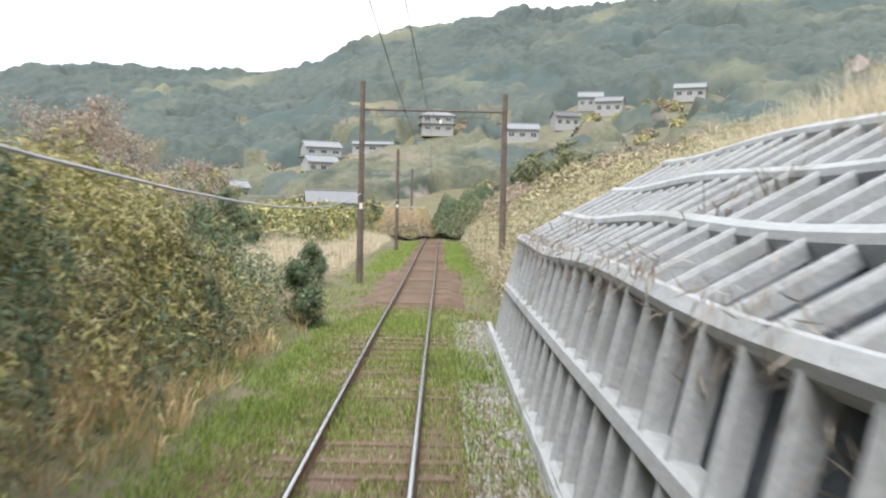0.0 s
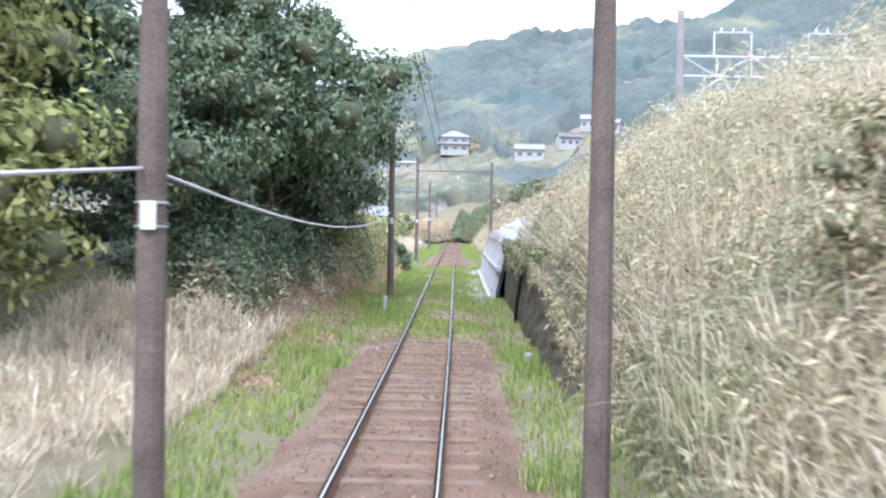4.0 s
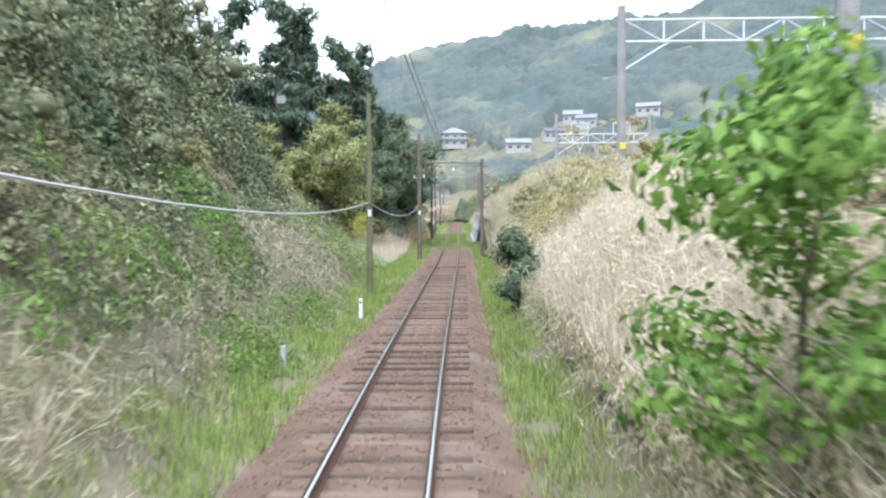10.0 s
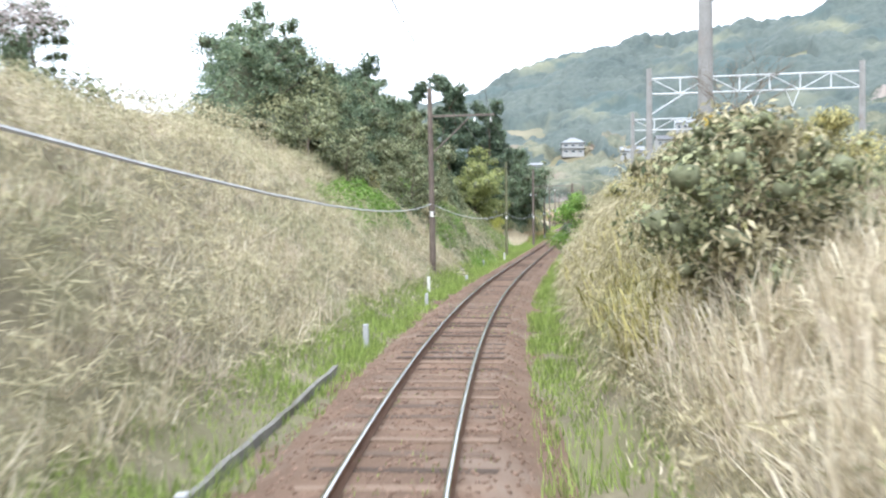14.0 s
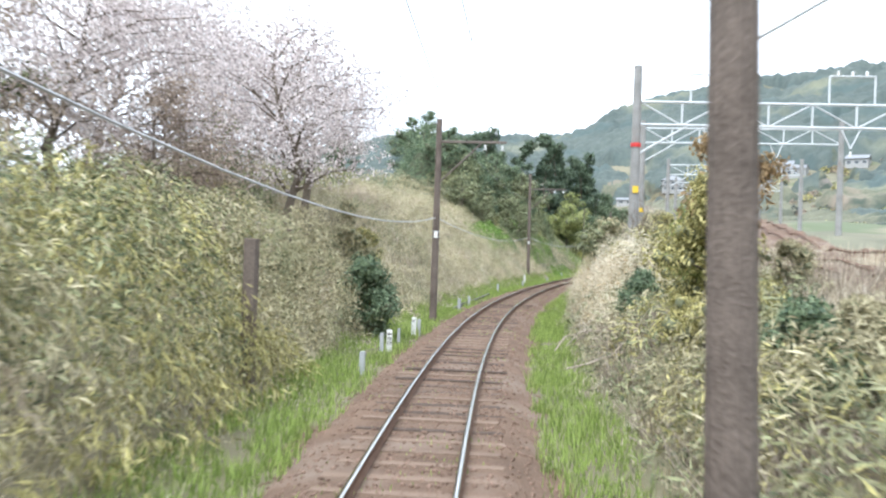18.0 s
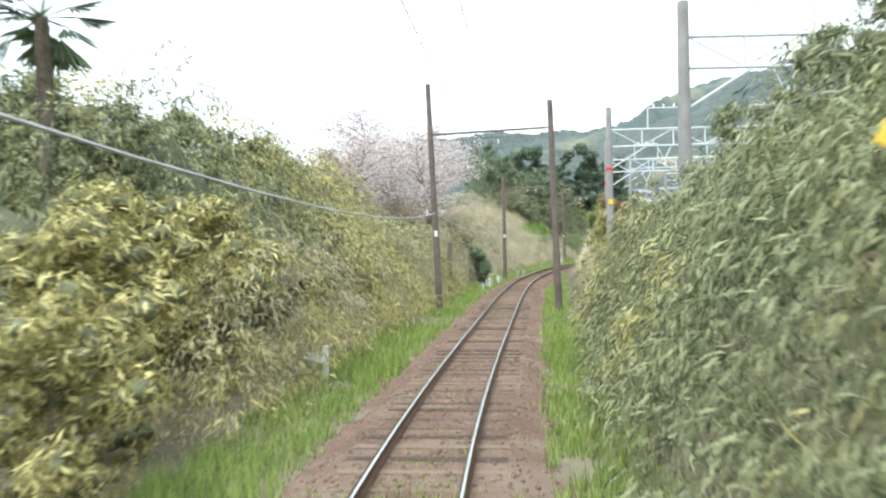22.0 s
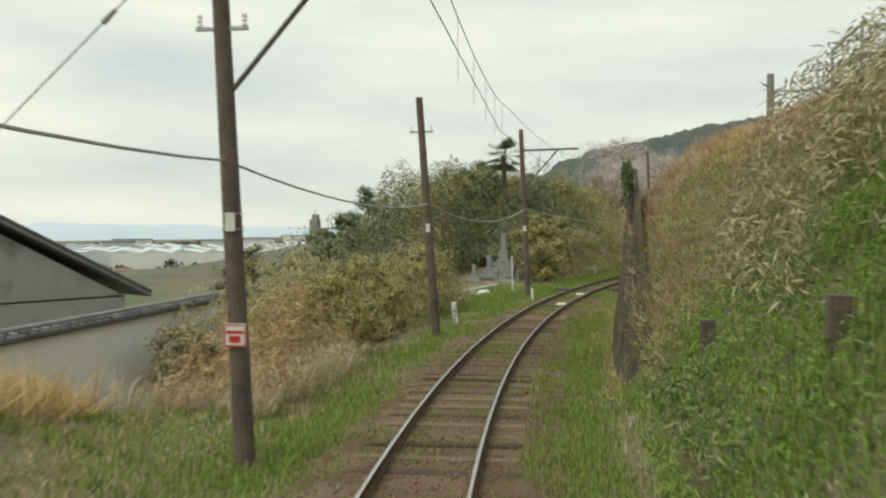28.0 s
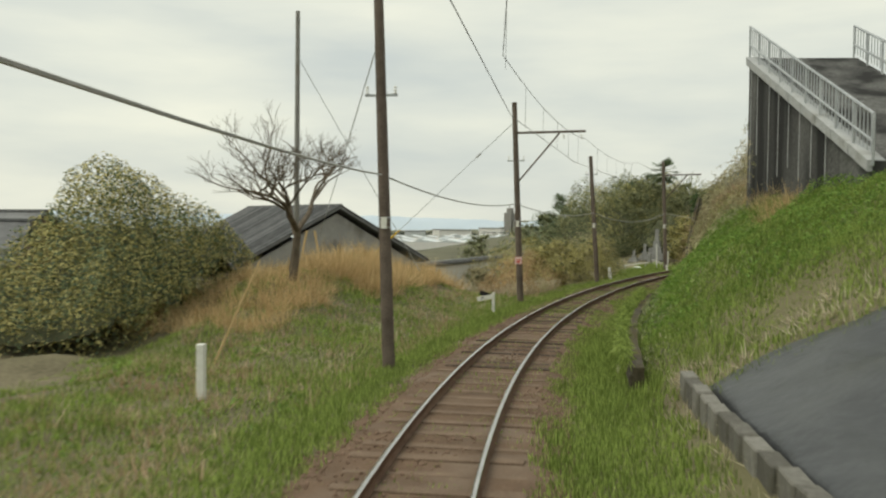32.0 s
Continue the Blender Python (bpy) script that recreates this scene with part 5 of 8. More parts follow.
leaf_bank("ivy", 183, 186.5, 2.75, 3.4, 260, 0.4, M_MOSSLEAF, "ivy over the edge of a wall", 69, "ivy", leaf=(0.09, 0.07))
# the green slope by the ramp
grass_patch("grass", 191, 214, 2.6, 9, 620, 0.26, M_GREEN, "lush green grass on a slope", 70, width=0.022)
grass_patch("grass", 205, 228, 1.3, 3.3, 800, 0.24, M_GREEN, "green grass below a block kerb", 69, width=0.022)
leaf_bank("weeds", 191, 213.5, 2.7, 8, 170, 0.3, M_LIME, "green weeds on a slope", 71, "weeds", leaf=(0.09, 0.04), patchy=-0.2)
tufts("dry_grass", 190, 206, 6.0, 12, 14, 24, 0.8, M_STRAW, "brown dry grass on top of a slope", 72)
leaf_bank("brush", 192, 201.5, 4.0, 10, 460, 2.4, M_SASA, "withered brush on top of a slope", 73, "brush", patchy=-0.2)
# left below the crossing
leaf_bank("bamboo_grass", 172.5, 189.5, -3.9, -9.5, 380, 3.3, M_YELLOWBAMBOO, "olive bamboo bushes beside the track", 74, "bamboo", leaf=(0.18, 0.032), clump=0.6, alt=(M_SASA, 0.45), spray=7)
leaf_bank("bamboo_grass", 172.5, 189.5, -3.6, -9, 170, 2.9, M_BAMBOO, "yellowish bamboo bushes beside the track", 75, "bamboo", leaf=(0.18, 0.03), patchy=-0.1, alt=(M_YELLOWBAMBOO, 0.5), spray=7)
tufts("dry_grass", 187.5, 194, -3.0, -6, 11, 26, 1.1, M_DRYGRASS, "pale dry pampas grass by a pole", 76, patchy=-0.5)
tufts("dry_grass", 194.5, 204, -5.6, -8.4, 24, 26, 1.05, M_STRAW, "golden-brown dry grass mound", 77, width=0.02)
tufts("dry_grass", 203, 210, -6.2, -11, 18, 26, 0.75, M_STRAW, "golden-brown dry grass under a bare tree", 74, patchy=-0.6)
grass_patch("grass", 192, 229, -1.6, -9, 420, 0.22, M_GREEN, "green grass beside the track", 78, width=0.024, patchy=-0.35)
tufts("dry_grass", 193, 229, -2.4, -8, 6.0, 18, 0.36, M_TANSTRAW, "dry grass among green grass", 79, patchy=-0.15, spread=1.2)
# verges along the ballast
for k, (u0, u1, dens, hi) in enumerate(((-60, -20, 130, 0.25), (-20, 8, 380, 0.22), (8, 40, 420, 0.3), (40, 100, 480, 0.32), (100, 140, 480, 0.32), (140, 172, 520, 0.42), (172, 226, 460, 0.24))):
    grass_patch("grass", u0, u1, 1.5, 2.85, dens, hi, M_GREEN, "fresh green grass along the ballast", 90 + k, patchy=-0.1)
    grass_patch("grass", u0, u1, -1.5, -3.3, dens, hi, M_GREEN, "fresh green grass along the ballast", 100 + k, patchy=-0.1)
# grass between the rails
grass_patch("grass", -76, -38, -2.8, -0.95, 330, 0.16, M_GREEN, "bright green grass beside the track", 167, patchy=-0.4, width=0.03)
grass_patch("grass", -76, -38, 0.95, 2.6, 330, 0.16, M_GREEN, "bright green grass beside the track", 168, patchy=-0.4, width=0.03)
grass_patch("grass", -24, 10, -2.3, 1.7, 900, 0.15, M_GREEN, "short green grass grown over the track", 110, patchy=-0.35, width=0.022)
grass_patch("dry_grass", -24, 12, -2.2, 1.8, 160, 0.12, M_DRYGRASS, "dry grass blades among green on the track", 108, patchy=0.1, width=0.02, leaning=1.2)
grass_patch("grass", 7, 18, -1.5, 1.5, 160, 0.10, M_GREEN, "thin grass on the track", 111, patchy=0.45)
grass_patch("grass", 163, 176, -2.2, -5.4, 560, 0.42, M_GREEN, "tall fresh grass beside the path", 160, width=0.022)
tufts("dry_grass", 163, 174, -4.6, -8, 7, 18, 0.4, M_DRYGRASS, "dry grass below a handrail", 161, spread=1.2)
grass_patch("grass", 160, 178, -1.6, 2.3, 620, 0.13, M_GREEN, "short green grass on the track", 112, patchy=0.15)
grass_patch("grass", 176, 228, 1.05, 2.4, 900, 0.15, M_GREEN, "green grass spreading over the ballast", 113, patchy=-0.3)
grass_patch("grass", 176, 226, -1.2, 1.2, 120, 0.10, M_GREEN, "thin grass on the track", 105, patchy=0.35)
grass_patch("grass", 80, 160, -1.3, 1.6, 50, 0.1, M_GREEN, "sparse grass on the track", 114, patchy=0.6)


def hang(name, u0, u1, s_of, h_of, n, drop, material, label, seed, leaf=(0.14, 0.04), category="creeper"):
    """Leaves that spill over the top of a wall and hang down its face."""
    g = np.random.default_rng(seed)
    u = g.uniform(u0, u1, n)
    fall = drop * g.uniform(0, 1, n) ** 1.6 * np.clip(0.6 + 0.8 * wobble(u, 0 * u, 1.1, seed), 0.1, 1.6)
    h = np.array([h_of(a) for a in u]) + 0.15 - fall + g.normal(size=n) * 0.06
    s = np.array([s_of(a) for a in u]) - g.uniform(0.02, 0.22, n)
    x, y, z, p = line(u)
    pos = np.stack([x + s * np.cos(p), y + s * np.sin(p), z + h], 1)
    d = g.normal(size=(n, 3)) * 0.5 + np.array([0, 0, -0.7])
    return stuff(name, leaf_mesh(name, pos, d, leaf[0] * g.uniform(0.6, 1.4, n), leaf[1] * g.uniform(0.6, 1.4, n), material, seed), label, category)


hang("creeper", -2.5, 17, lambda u: 2.72 + 0.008 * u, lambda u: float(np.interp(u, [-3, 8, 13, 17], [1.95, 1.85, 1.2, 0.5])), 5200, 0.85, M_SASA, "withered brush spilling over a mossy wall", 120, leaf=(0.13, 0.022))
hang("creeper", -2.5, 10, lambda u: 2.72 + 0.008 * u, lambda u: 1.9, 6500, 0.9, M_BAMBOO, "green leaves spilling over a mossy wall", 121, leaf=(0.10, 0.035))
hang("creeper", 44, 72, lambda u: 2.78, lambda u: 0.7, 5200, 0.8, M_SASA, "withered bamboo grass hanging over a low wall", 122, leaf=(0.15, 0.02))
hang("creeper", 178, 191, lambda u: 3.05, lambda u: float(np.interp(u, [176, 178, 180, 183, 185, 186.5, 188.5, 190, 192], [1.0, 1.65, 2.5, 3.6, 4.3, 3.6, 2.3, 1.2, 0.4])), 420, 0.2, M_TANSTRAW, "dry straw hanging over a wall", 123, leaf=(0.14, 0.012))
hang("creeper", -18.5, -3.5, lambda u: 2.7, lambda u: 2.1, 900, 1.0, M_TWIG, "dry creepers hanging over the concrete lattice", 124, leaf=(0.3, 0.012))
grass_patch("leaf_litter", -8, 18, -2.1, -6.5, 330, 0.10, M_LITTER, "brown fallen leaves on a slope", 125, "leaf litter", width=0.07, leaning=1.9)
leaf_bank("brush", -4, 11.5, -4.0, -7.5, 330, 2.6, M_EVERGREEN, "dense evergreen undergrowth beside the track", 109, "brush", leaf=(0.15, 0.07), clump=0.4)
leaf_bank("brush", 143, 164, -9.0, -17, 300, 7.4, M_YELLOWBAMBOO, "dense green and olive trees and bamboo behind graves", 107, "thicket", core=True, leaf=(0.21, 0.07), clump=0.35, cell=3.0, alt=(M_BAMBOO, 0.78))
leaf_bank("brush", 152, 168, -8.4, -10.4, 260, 1.7, M_BAMBOO, "low green bushes behind graves", 176, "brush", leaf=(0.16, 0.06), clump=0.5, alt=(M_YELLOWBAMBOO, 0.3), cell=1.4)
leaf_bank("brush", 150, 168, -12.0, -19, 30, 5.0, M_EVERGREEN, "dark evergreen thicket behind graves", 106, "thicket", leaf=(0.24, 0.10), clump=0.45)
for k, (u0, u1) in enumerate(((-20, 40), (40, 100), (100, 160), (160, 214))):
    for sgn in ((1,) if k == 0 else (-1, 1)):
        grass_patch("thatch", u0, u1, sgn * 2.35, sgn * 5.2, 130, 0.2, M_DRYGRASS, "fallen dry stems on the ground", 300 + 2 * k + sgn, "dry grass", patchy=-0.3, width=0.022, leaning=1.5)
leaf_bank("brush", 0, 30, -9.0, -17, 60, 2.4, M_EVERGREEN, "dark undergrowth below cedars", 103, "brush", leaf=(0.2, 0.09), clump=0.4)
leaf_bank("brush", -19, -3.5, -2.9, -7.5, 330, 3.0, M_YELLOWBAMBOO, "olive and yellowish brush beside the track", 141, "brush", leaf=(0.15, 0.05), clump=0.5, alt=(M_EVERGREEN, 0.35), cell=1.7)
tufts("dry_grass", -16, -1, -2.6, -4.2, 6, 24, 0.5, M_STRAW, "orange-brown dry grass among brush", 142)
leaf_bank("brush", -10, 14, -3.2, -6.0, 120, 1.3, M_SASA, "withered undergrowth below evergreens", 126, "brush", leaf=(0.16, 0.045), patchy=-0.1)
leaf_bank("brush", 117, 132, -3.0, -8.5, 280, 3.2, M_SASA, "yellow-green brush beside the track", 127, "brush", leaf=(0.15, 0.045), clump=0.5, alt=(M_BAMBOO, 0.55))
hang("weeds", 198.2, 215, lambda u: 2.56, lambda u: 0.42, 4200, 0.34, M_GREEN, "green grass hanging over a low wall", 177, leaf=(0.16, 0.02), category="weeds")
hang("ivy", 183.6, 186.2, lambda u: 3.12, lambda u: float(np.interp(u, [183, 185, 186.5, 188.5], [3.6, 4.3, 3.6, 2.3])), 700, 1.0, M_MOSSLEAF, "dark ivy hanging over the top of a wall", 138, leaf=(0.1, 0.075))
leaf_bank("brush", 126.5, 141, 3.0, 6.2, 260, 1.3, M_SASA, "tall olive and withered brush beside the track", 137, "brush", leaf=(0.19, 0.035), clump=0.7)
leaf_bank("brush", 122, 140, 3.0, 6.0, 140, 1.2, M_YELLOWBAMBOO, "yellowish bamboo grass beside the track", 136, "bamboo", leaf=(0.2, 0.034), patchy=0.0)
leaf_bank("thicket", 43, 64, -5.7, -9, 260, 3.4, M_BAMBOO, "green trees and creepers above the cutting", 147, "thicket", leaf=(0.22, 0.09), clump=0.5, alt=(M_EVERGREEN, 0.3), cell=1.9)
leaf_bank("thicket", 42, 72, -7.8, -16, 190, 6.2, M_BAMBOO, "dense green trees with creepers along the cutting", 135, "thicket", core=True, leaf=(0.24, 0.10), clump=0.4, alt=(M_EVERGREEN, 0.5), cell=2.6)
leaf_bank("brush", 86, 112, -9.5, -16, 110, 1.1, M_BAMBOO, "green brush along the crest of the cutting", 145, "brush", leaf=(0.19, 0.08), clump=0.6, alt=(M_SASA, 0.5))
leaf_bank("brush", 68, 86, -9.0, -15, 60, 1.2, M_SASA, "withered brush along the crest of the cutting", 134, "brush", leaf=(0.2, 0.05), clump=0.6)
tufts("dry_grass", 54, 112, -3.6, -10, 2.2, 22, 0.9, M_TWIG, "grey tangles of bare twigs on the cutting", 133, patchy=0.0, spread=1.1, width=0.012)
tufts("dry_grass", 99, 109, 3.1, 6.5, 9, 26, 1.5, M_DRYGRASS, "tall golden pampas grass beside the track", 132)
tufts("bamboo_grass", 84, 99, 2.9, 5.5, 7, 22, 1.5, M_YELLOWBAMBOO, "arching yellow-green bamboo grass", 131, "bamboo grass", width=0.03)
leaf_bank("brush", 66, 112, 2.7, 3.8, 200, 0.7, M_SASA, "withered grass hanging at the foot of the bank", 128, "brush", leaf=(0.18, 0.03))
leaf_bank("brush", 192, 214, 2.72, 3.4, 200, 0.5, M_BAMBOO, "olive weeds at the foot of a slope", 129, "weeds", leaf=(0.13, 0.03), patchy=-0.3)

leaf_bank("withered_bush", 186.5, 194, -2.9, -5.2, 300, 2.4, M_BROWNLEAF, "withered orange-brown bush by a pole", 151, "bush", leaf=(0.3, 0.03), clump=0.6, patchy=-0.3)
leaf_bank("weeds", 193, 229, -2.6, -8, 34, 0.26, M_LIME, "broad-leaved weeds in green grass", 152, "weeds", leaf=(0.10, 0.04), patchy=0.1)
tufts("dry_grass", 193, 229, -2.5, -7.5, 5.0, 18, 0.42, M_TANSTRAW, "golden withered grass among green grass", 158, patchy=-0.1, spread=0.8, width=0.014)
leaf_bank("weeds", 192, 213, 2.9, 8.0, 200, 0.35, M_LIME, "lush green weeds on a slope", 153, "weeds", leaf=(0.10, 0.026), patchy=-0.5, loose=0.9)
grass_patch("grass", 206, 217, 3.3, 10, 560, 0.26, M_GREEN, "green grass above a black sheet", 146, width=0.022)
grass_patch("grass", 158, 181, -0.75, 0.75, 260, 0.07, M_GREEN, "moss and short grass between the sleepers", 170, patchy=-0.1, width=0.03)
grass_patch("straw", 166, 184, 1.25, 2.55, 300, 0.16, M_TANSTRAW, "flattened tan straw at the foot of a wall", 171, "straw", patchy=-0.2, width=0.02, leaning=1.5)
grass_patch("grass", 180, 203, -2.0, 1.3, 420, 0.11, M_GREEN, "short green grass on the track", 154, patchy=0.1)
grass_patch("grass", 190, 229, -1.25, -2.6, 520, 0.16, M_GREEN, "green grass spreading over the ballast", 155, patchy=-0.1)
leaf_bank("bamboo_grass", 151, 166, 2.5, 3.5, 260, 1.3, M_BAMBOO, "low bamboo at the foot of a thicket", 156, "bamboo", leaf=(0.2, 0.032), spray=6)
leaf_bank("bamboo_grass", 124, 158, -2.75, -4.0, 240, 1.5, M_YELLOWBAMBOO, "low yellowish bamboo at the foot of a thicket", 157, "bamboo", leaf=(0.2, 0.032), spray=6)
# the dry hump, the dark shrub and the dead branches on the right above the bend
leaf_bank("brush", 109.5, 118.5, 3.2, 5.4, 330, 2.5, M_DRYGRASS, "pale pinkish withered brush beside the track", 158, "brush", leaf=(0.3, 0.018), droop=0.3, clump=0.5)
leaf_bank("brush", 110, 118, 3.0, 4.8, 110, 2.2, M_BROWNLEAF, "reddish withered brush beside the track", 159, "brush", leaf=(0.22, 0.02), clump=0.5)


# ---- trees along the line ----
def grove(kind, places, sink=0.15):
    for u, s, k, t in places:
        replant(kind, u, s, k, t, sink)


cedar = plant("cedar_tree", 2, -8.0, "tall dark green cedar", "tree", "cedars by the cutting", seed=21, height=16, spread=3.2, trunk_r=0.2, leaf_n=9000, leaf=(0.5, 0.17), material=M_CEDAR, shape="cone", bare=0.10, limbs=34, droop=0.9)
grove(cedar, ((8, -8.5, 1.0, 40), (-4, -9.5, 1.1, 120), (-9, -11, 1.0, 10), (13, -12.5, 1.15, 200), (17, -15, 1.2, 250), (6, -13, 1.2, 20), (24, -19, 1.2, 60), (30, -21, 1.15, 90), (-14, -14, 1.0, 33), (0, -15, 1.2, 77), (36, -17, 1.0, 140), (20, -24, 1.3, 170)))
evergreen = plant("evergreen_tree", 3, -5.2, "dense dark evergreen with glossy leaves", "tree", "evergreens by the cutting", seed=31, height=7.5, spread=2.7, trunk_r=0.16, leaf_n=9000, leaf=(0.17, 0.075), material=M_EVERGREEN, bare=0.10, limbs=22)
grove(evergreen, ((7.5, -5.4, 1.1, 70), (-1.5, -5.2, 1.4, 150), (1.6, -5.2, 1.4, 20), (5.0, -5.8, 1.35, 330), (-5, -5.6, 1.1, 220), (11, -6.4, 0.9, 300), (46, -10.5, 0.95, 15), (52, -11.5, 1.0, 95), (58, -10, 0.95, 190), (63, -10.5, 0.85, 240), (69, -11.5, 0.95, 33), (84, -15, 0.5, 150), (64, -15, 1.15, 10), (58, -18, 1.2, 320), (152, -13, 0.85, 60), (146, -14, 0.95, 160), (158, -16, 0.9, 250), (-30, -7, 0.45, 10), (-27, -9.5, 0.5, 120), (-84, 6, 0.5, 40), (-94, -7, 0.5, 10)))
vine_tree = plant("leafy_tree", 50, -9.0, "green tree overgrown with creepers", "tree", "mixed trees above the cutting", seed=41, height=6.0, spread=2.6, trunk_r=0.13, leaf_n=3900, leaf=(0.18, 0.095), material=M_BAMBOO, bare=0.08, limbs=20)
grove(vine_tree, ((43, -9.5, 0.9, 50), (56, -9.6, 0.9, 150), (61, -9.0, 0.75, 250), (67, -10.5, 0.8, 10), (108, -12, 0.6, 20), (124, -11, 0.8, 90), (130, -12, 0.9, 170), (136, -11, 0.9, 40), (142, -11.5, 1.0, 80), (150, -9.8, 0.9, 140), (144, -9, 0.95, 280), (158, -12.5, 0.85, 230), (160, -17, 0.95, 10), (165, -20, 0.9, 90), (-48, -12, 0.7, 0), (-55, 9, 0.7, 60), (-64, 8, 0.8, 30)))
spring_tree = plant("young_tree", 16.8, -8.6, "pale yellow-green tree in new leaf", "tree", seed=51, height=10.5, spread=3.2, trunk_r=0.10, leaf_n=13000, leaf=(0.22, 0.11), material=M_SPRING, shape="round", bare=0.06, limbs=34, droop=0.2)
grove(spring_tree, ((19, -12.0, 0.85, 100),))
M_BUD = mat("pinkish_brown_buds", (0.27, 0.21, 0.165), (0.50, 0.41, 0.33), 0.6, 0.7, 0, island=0.7, through_light=0.3)
budding = plant("budding_tree", -25, -9.6, "small tree with pinkish brown buds behind brush", "tree", "budding trees in the valley", seed=63, height=5.6, spread=2.3, trunk_r=0.09, leaf_n=4200, leaf=(0.15, 0.06), material=M_BUD, dense=False, bare=0.12, limbs=26)
grove(budding, ((-31, -12.5, 1.0, 40), (-36, -10, 0.8, 160), (-42, -15, 1.1, 270), (-20, -7.6, 0.8, 80)))
plant("yellow_bush", 24.0, -5.1, "small bush with bright yellow-green leaves", "bush", seed=61, height=2.6, spread=1.25, trunk_r=0.03, leaf_n=950, leaf=(0.10, 0.055), material=M_YELLOWBUSH, dense=False, bare=0.35, limbs=10, bark=M_TWIG)
cherry = plant("cherry_tree", 111, -7.4, "cherry tree in pale pink blossom", "tree", "cherries in blossom", seed=71, height=9.0, spread=4.6, trunk_r=0.2, leaf_n=9500, leaf=(0.12, 0.10), material=M_BLOSSOM, dense=False, bare=0.25, limbs=26)
grove(cherry, ((117, -11, 0.85, 130), (122, -9.5, 0.8, 220), (104, -14, 1.0, 40), (106, -8.6, 0.95, 300), (88, -13.5, 0.75, 50), (94, -16, 0.75, 150)))
round_shrub = plant("evergreen_shrub", 51.7, 2.5, "round dark evergreen shrub on the bank", "shrub", seed=81, height=2.4, spread=0.78, trunk_r=0.05, leaf_n=5200, leaf=(0.13, 0.055), material=M_EVERGREEN, bare=0.05, limbs=18)
grove(round_shrub, ((117.2, -2.95, 0.95, 70), (-20.5, -2.6, 0.7, 20), (-30, -3.8, 0.6, 60), (112, 5.0, 0.7, 150)))
plant("green_bush", 70.6, 2.95, "bright fresh green bush on the bank", "bush", seed=91, height=3.3, spread=1.35, trunk_r=0.05, leaf_n=4200, leaf=(0.13, 0.06), material=M_LIME, dense=False, bare=0.08, limbs=16)
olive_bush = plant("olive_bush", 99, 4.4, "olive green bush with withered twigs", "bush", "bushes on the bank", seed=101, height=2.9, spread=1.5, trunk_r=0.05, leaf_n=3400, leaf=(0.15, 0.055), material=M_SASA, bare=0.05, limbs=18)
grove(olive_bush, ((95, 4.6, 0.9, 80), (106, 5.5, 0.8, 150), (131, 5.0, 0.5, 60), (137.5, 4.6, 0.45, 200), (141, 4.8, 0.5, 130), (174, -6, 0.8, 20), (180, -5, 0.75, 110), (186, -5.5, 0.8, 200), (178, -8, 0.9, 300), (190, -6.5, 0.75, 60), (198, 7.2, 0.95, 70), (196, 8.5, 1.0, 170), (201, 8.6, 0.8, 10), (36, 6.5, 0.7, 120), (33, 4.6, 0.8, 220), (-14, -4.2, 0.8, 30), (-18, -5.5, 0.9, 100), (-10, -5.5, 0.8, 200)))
yellow_bamboo = plant("bamboo_bush", 159, -4.5, "rounded yellow-green bamboo bush beside the track", "bush", "yellow bamboo bushes", seed=103, height=3.3, spread=1.5, trunk_r=0.04, leaf_n=4600, leaf=(0.20, 0.046), material=M_YELLOWBAMBOO, bare=0.03, limbs=24, droop=0.7)
grove(yellow_bamboo, ((160.9, -3.9, 0.75, 120), (156, -5.6, 1.15, 220), (153, -5.2, 1.05, 20), (138, 4.4, 0.42, 60), (134.5, 5.2, 0.4, 160), (186, -4.6, 0.8, 90), (181, -5.4, 1.0, 10), (174, -5.4, 0.95, 200)))
withered = plant("withered_bamboo", 165, 5.4, "bamboo with hanging withered orange-brown leaves", "bamboo", "withered bamboo clumps", seed=105, height=3.8, spread=1.0, trunk_r=0.04, leaf_n=520, leaf=(0.24, 0.035), material=M_BROWNLEAF, dense=False, bare=0.5, limbs=10, bark=M_SPRING, droop=1.4)
grove(withered, ((163.5, 6.6, 1.1, 80), (167, 4.6, 0.55, 150)))
tall_bamboo = plant("bamboo_clump", 162.5, 6.2, "tall leaning bamboo clump with some withered leaves", "bamboo", "bamboo clumps", seed=111, height=6.2, spread=1.6, trunk_r=0.05, leaf_n=5200, leaf=(0.24, 0.035), material=M_BAMBOO, bare=0.15, limbs=24, bark=M_SPRING, droop=0.8)
grove(tall_bamboo, ((158, 6.5, 0.9, 60), (154, 6.6, 0.8, 120), (150, 6.0, 0.75, 200), (165.5, 8.2, 0.75, 280), (147, -8.5, 0.95, 30), (151, -8.2, 0.9, 90), (143, -7.6, 0.95, 150), (139, -8, 0.9, 220), (148, -11.5, 1.1, 300), (155, -10.8, 0.95, 10), (152, -12, 1.05, 100)))
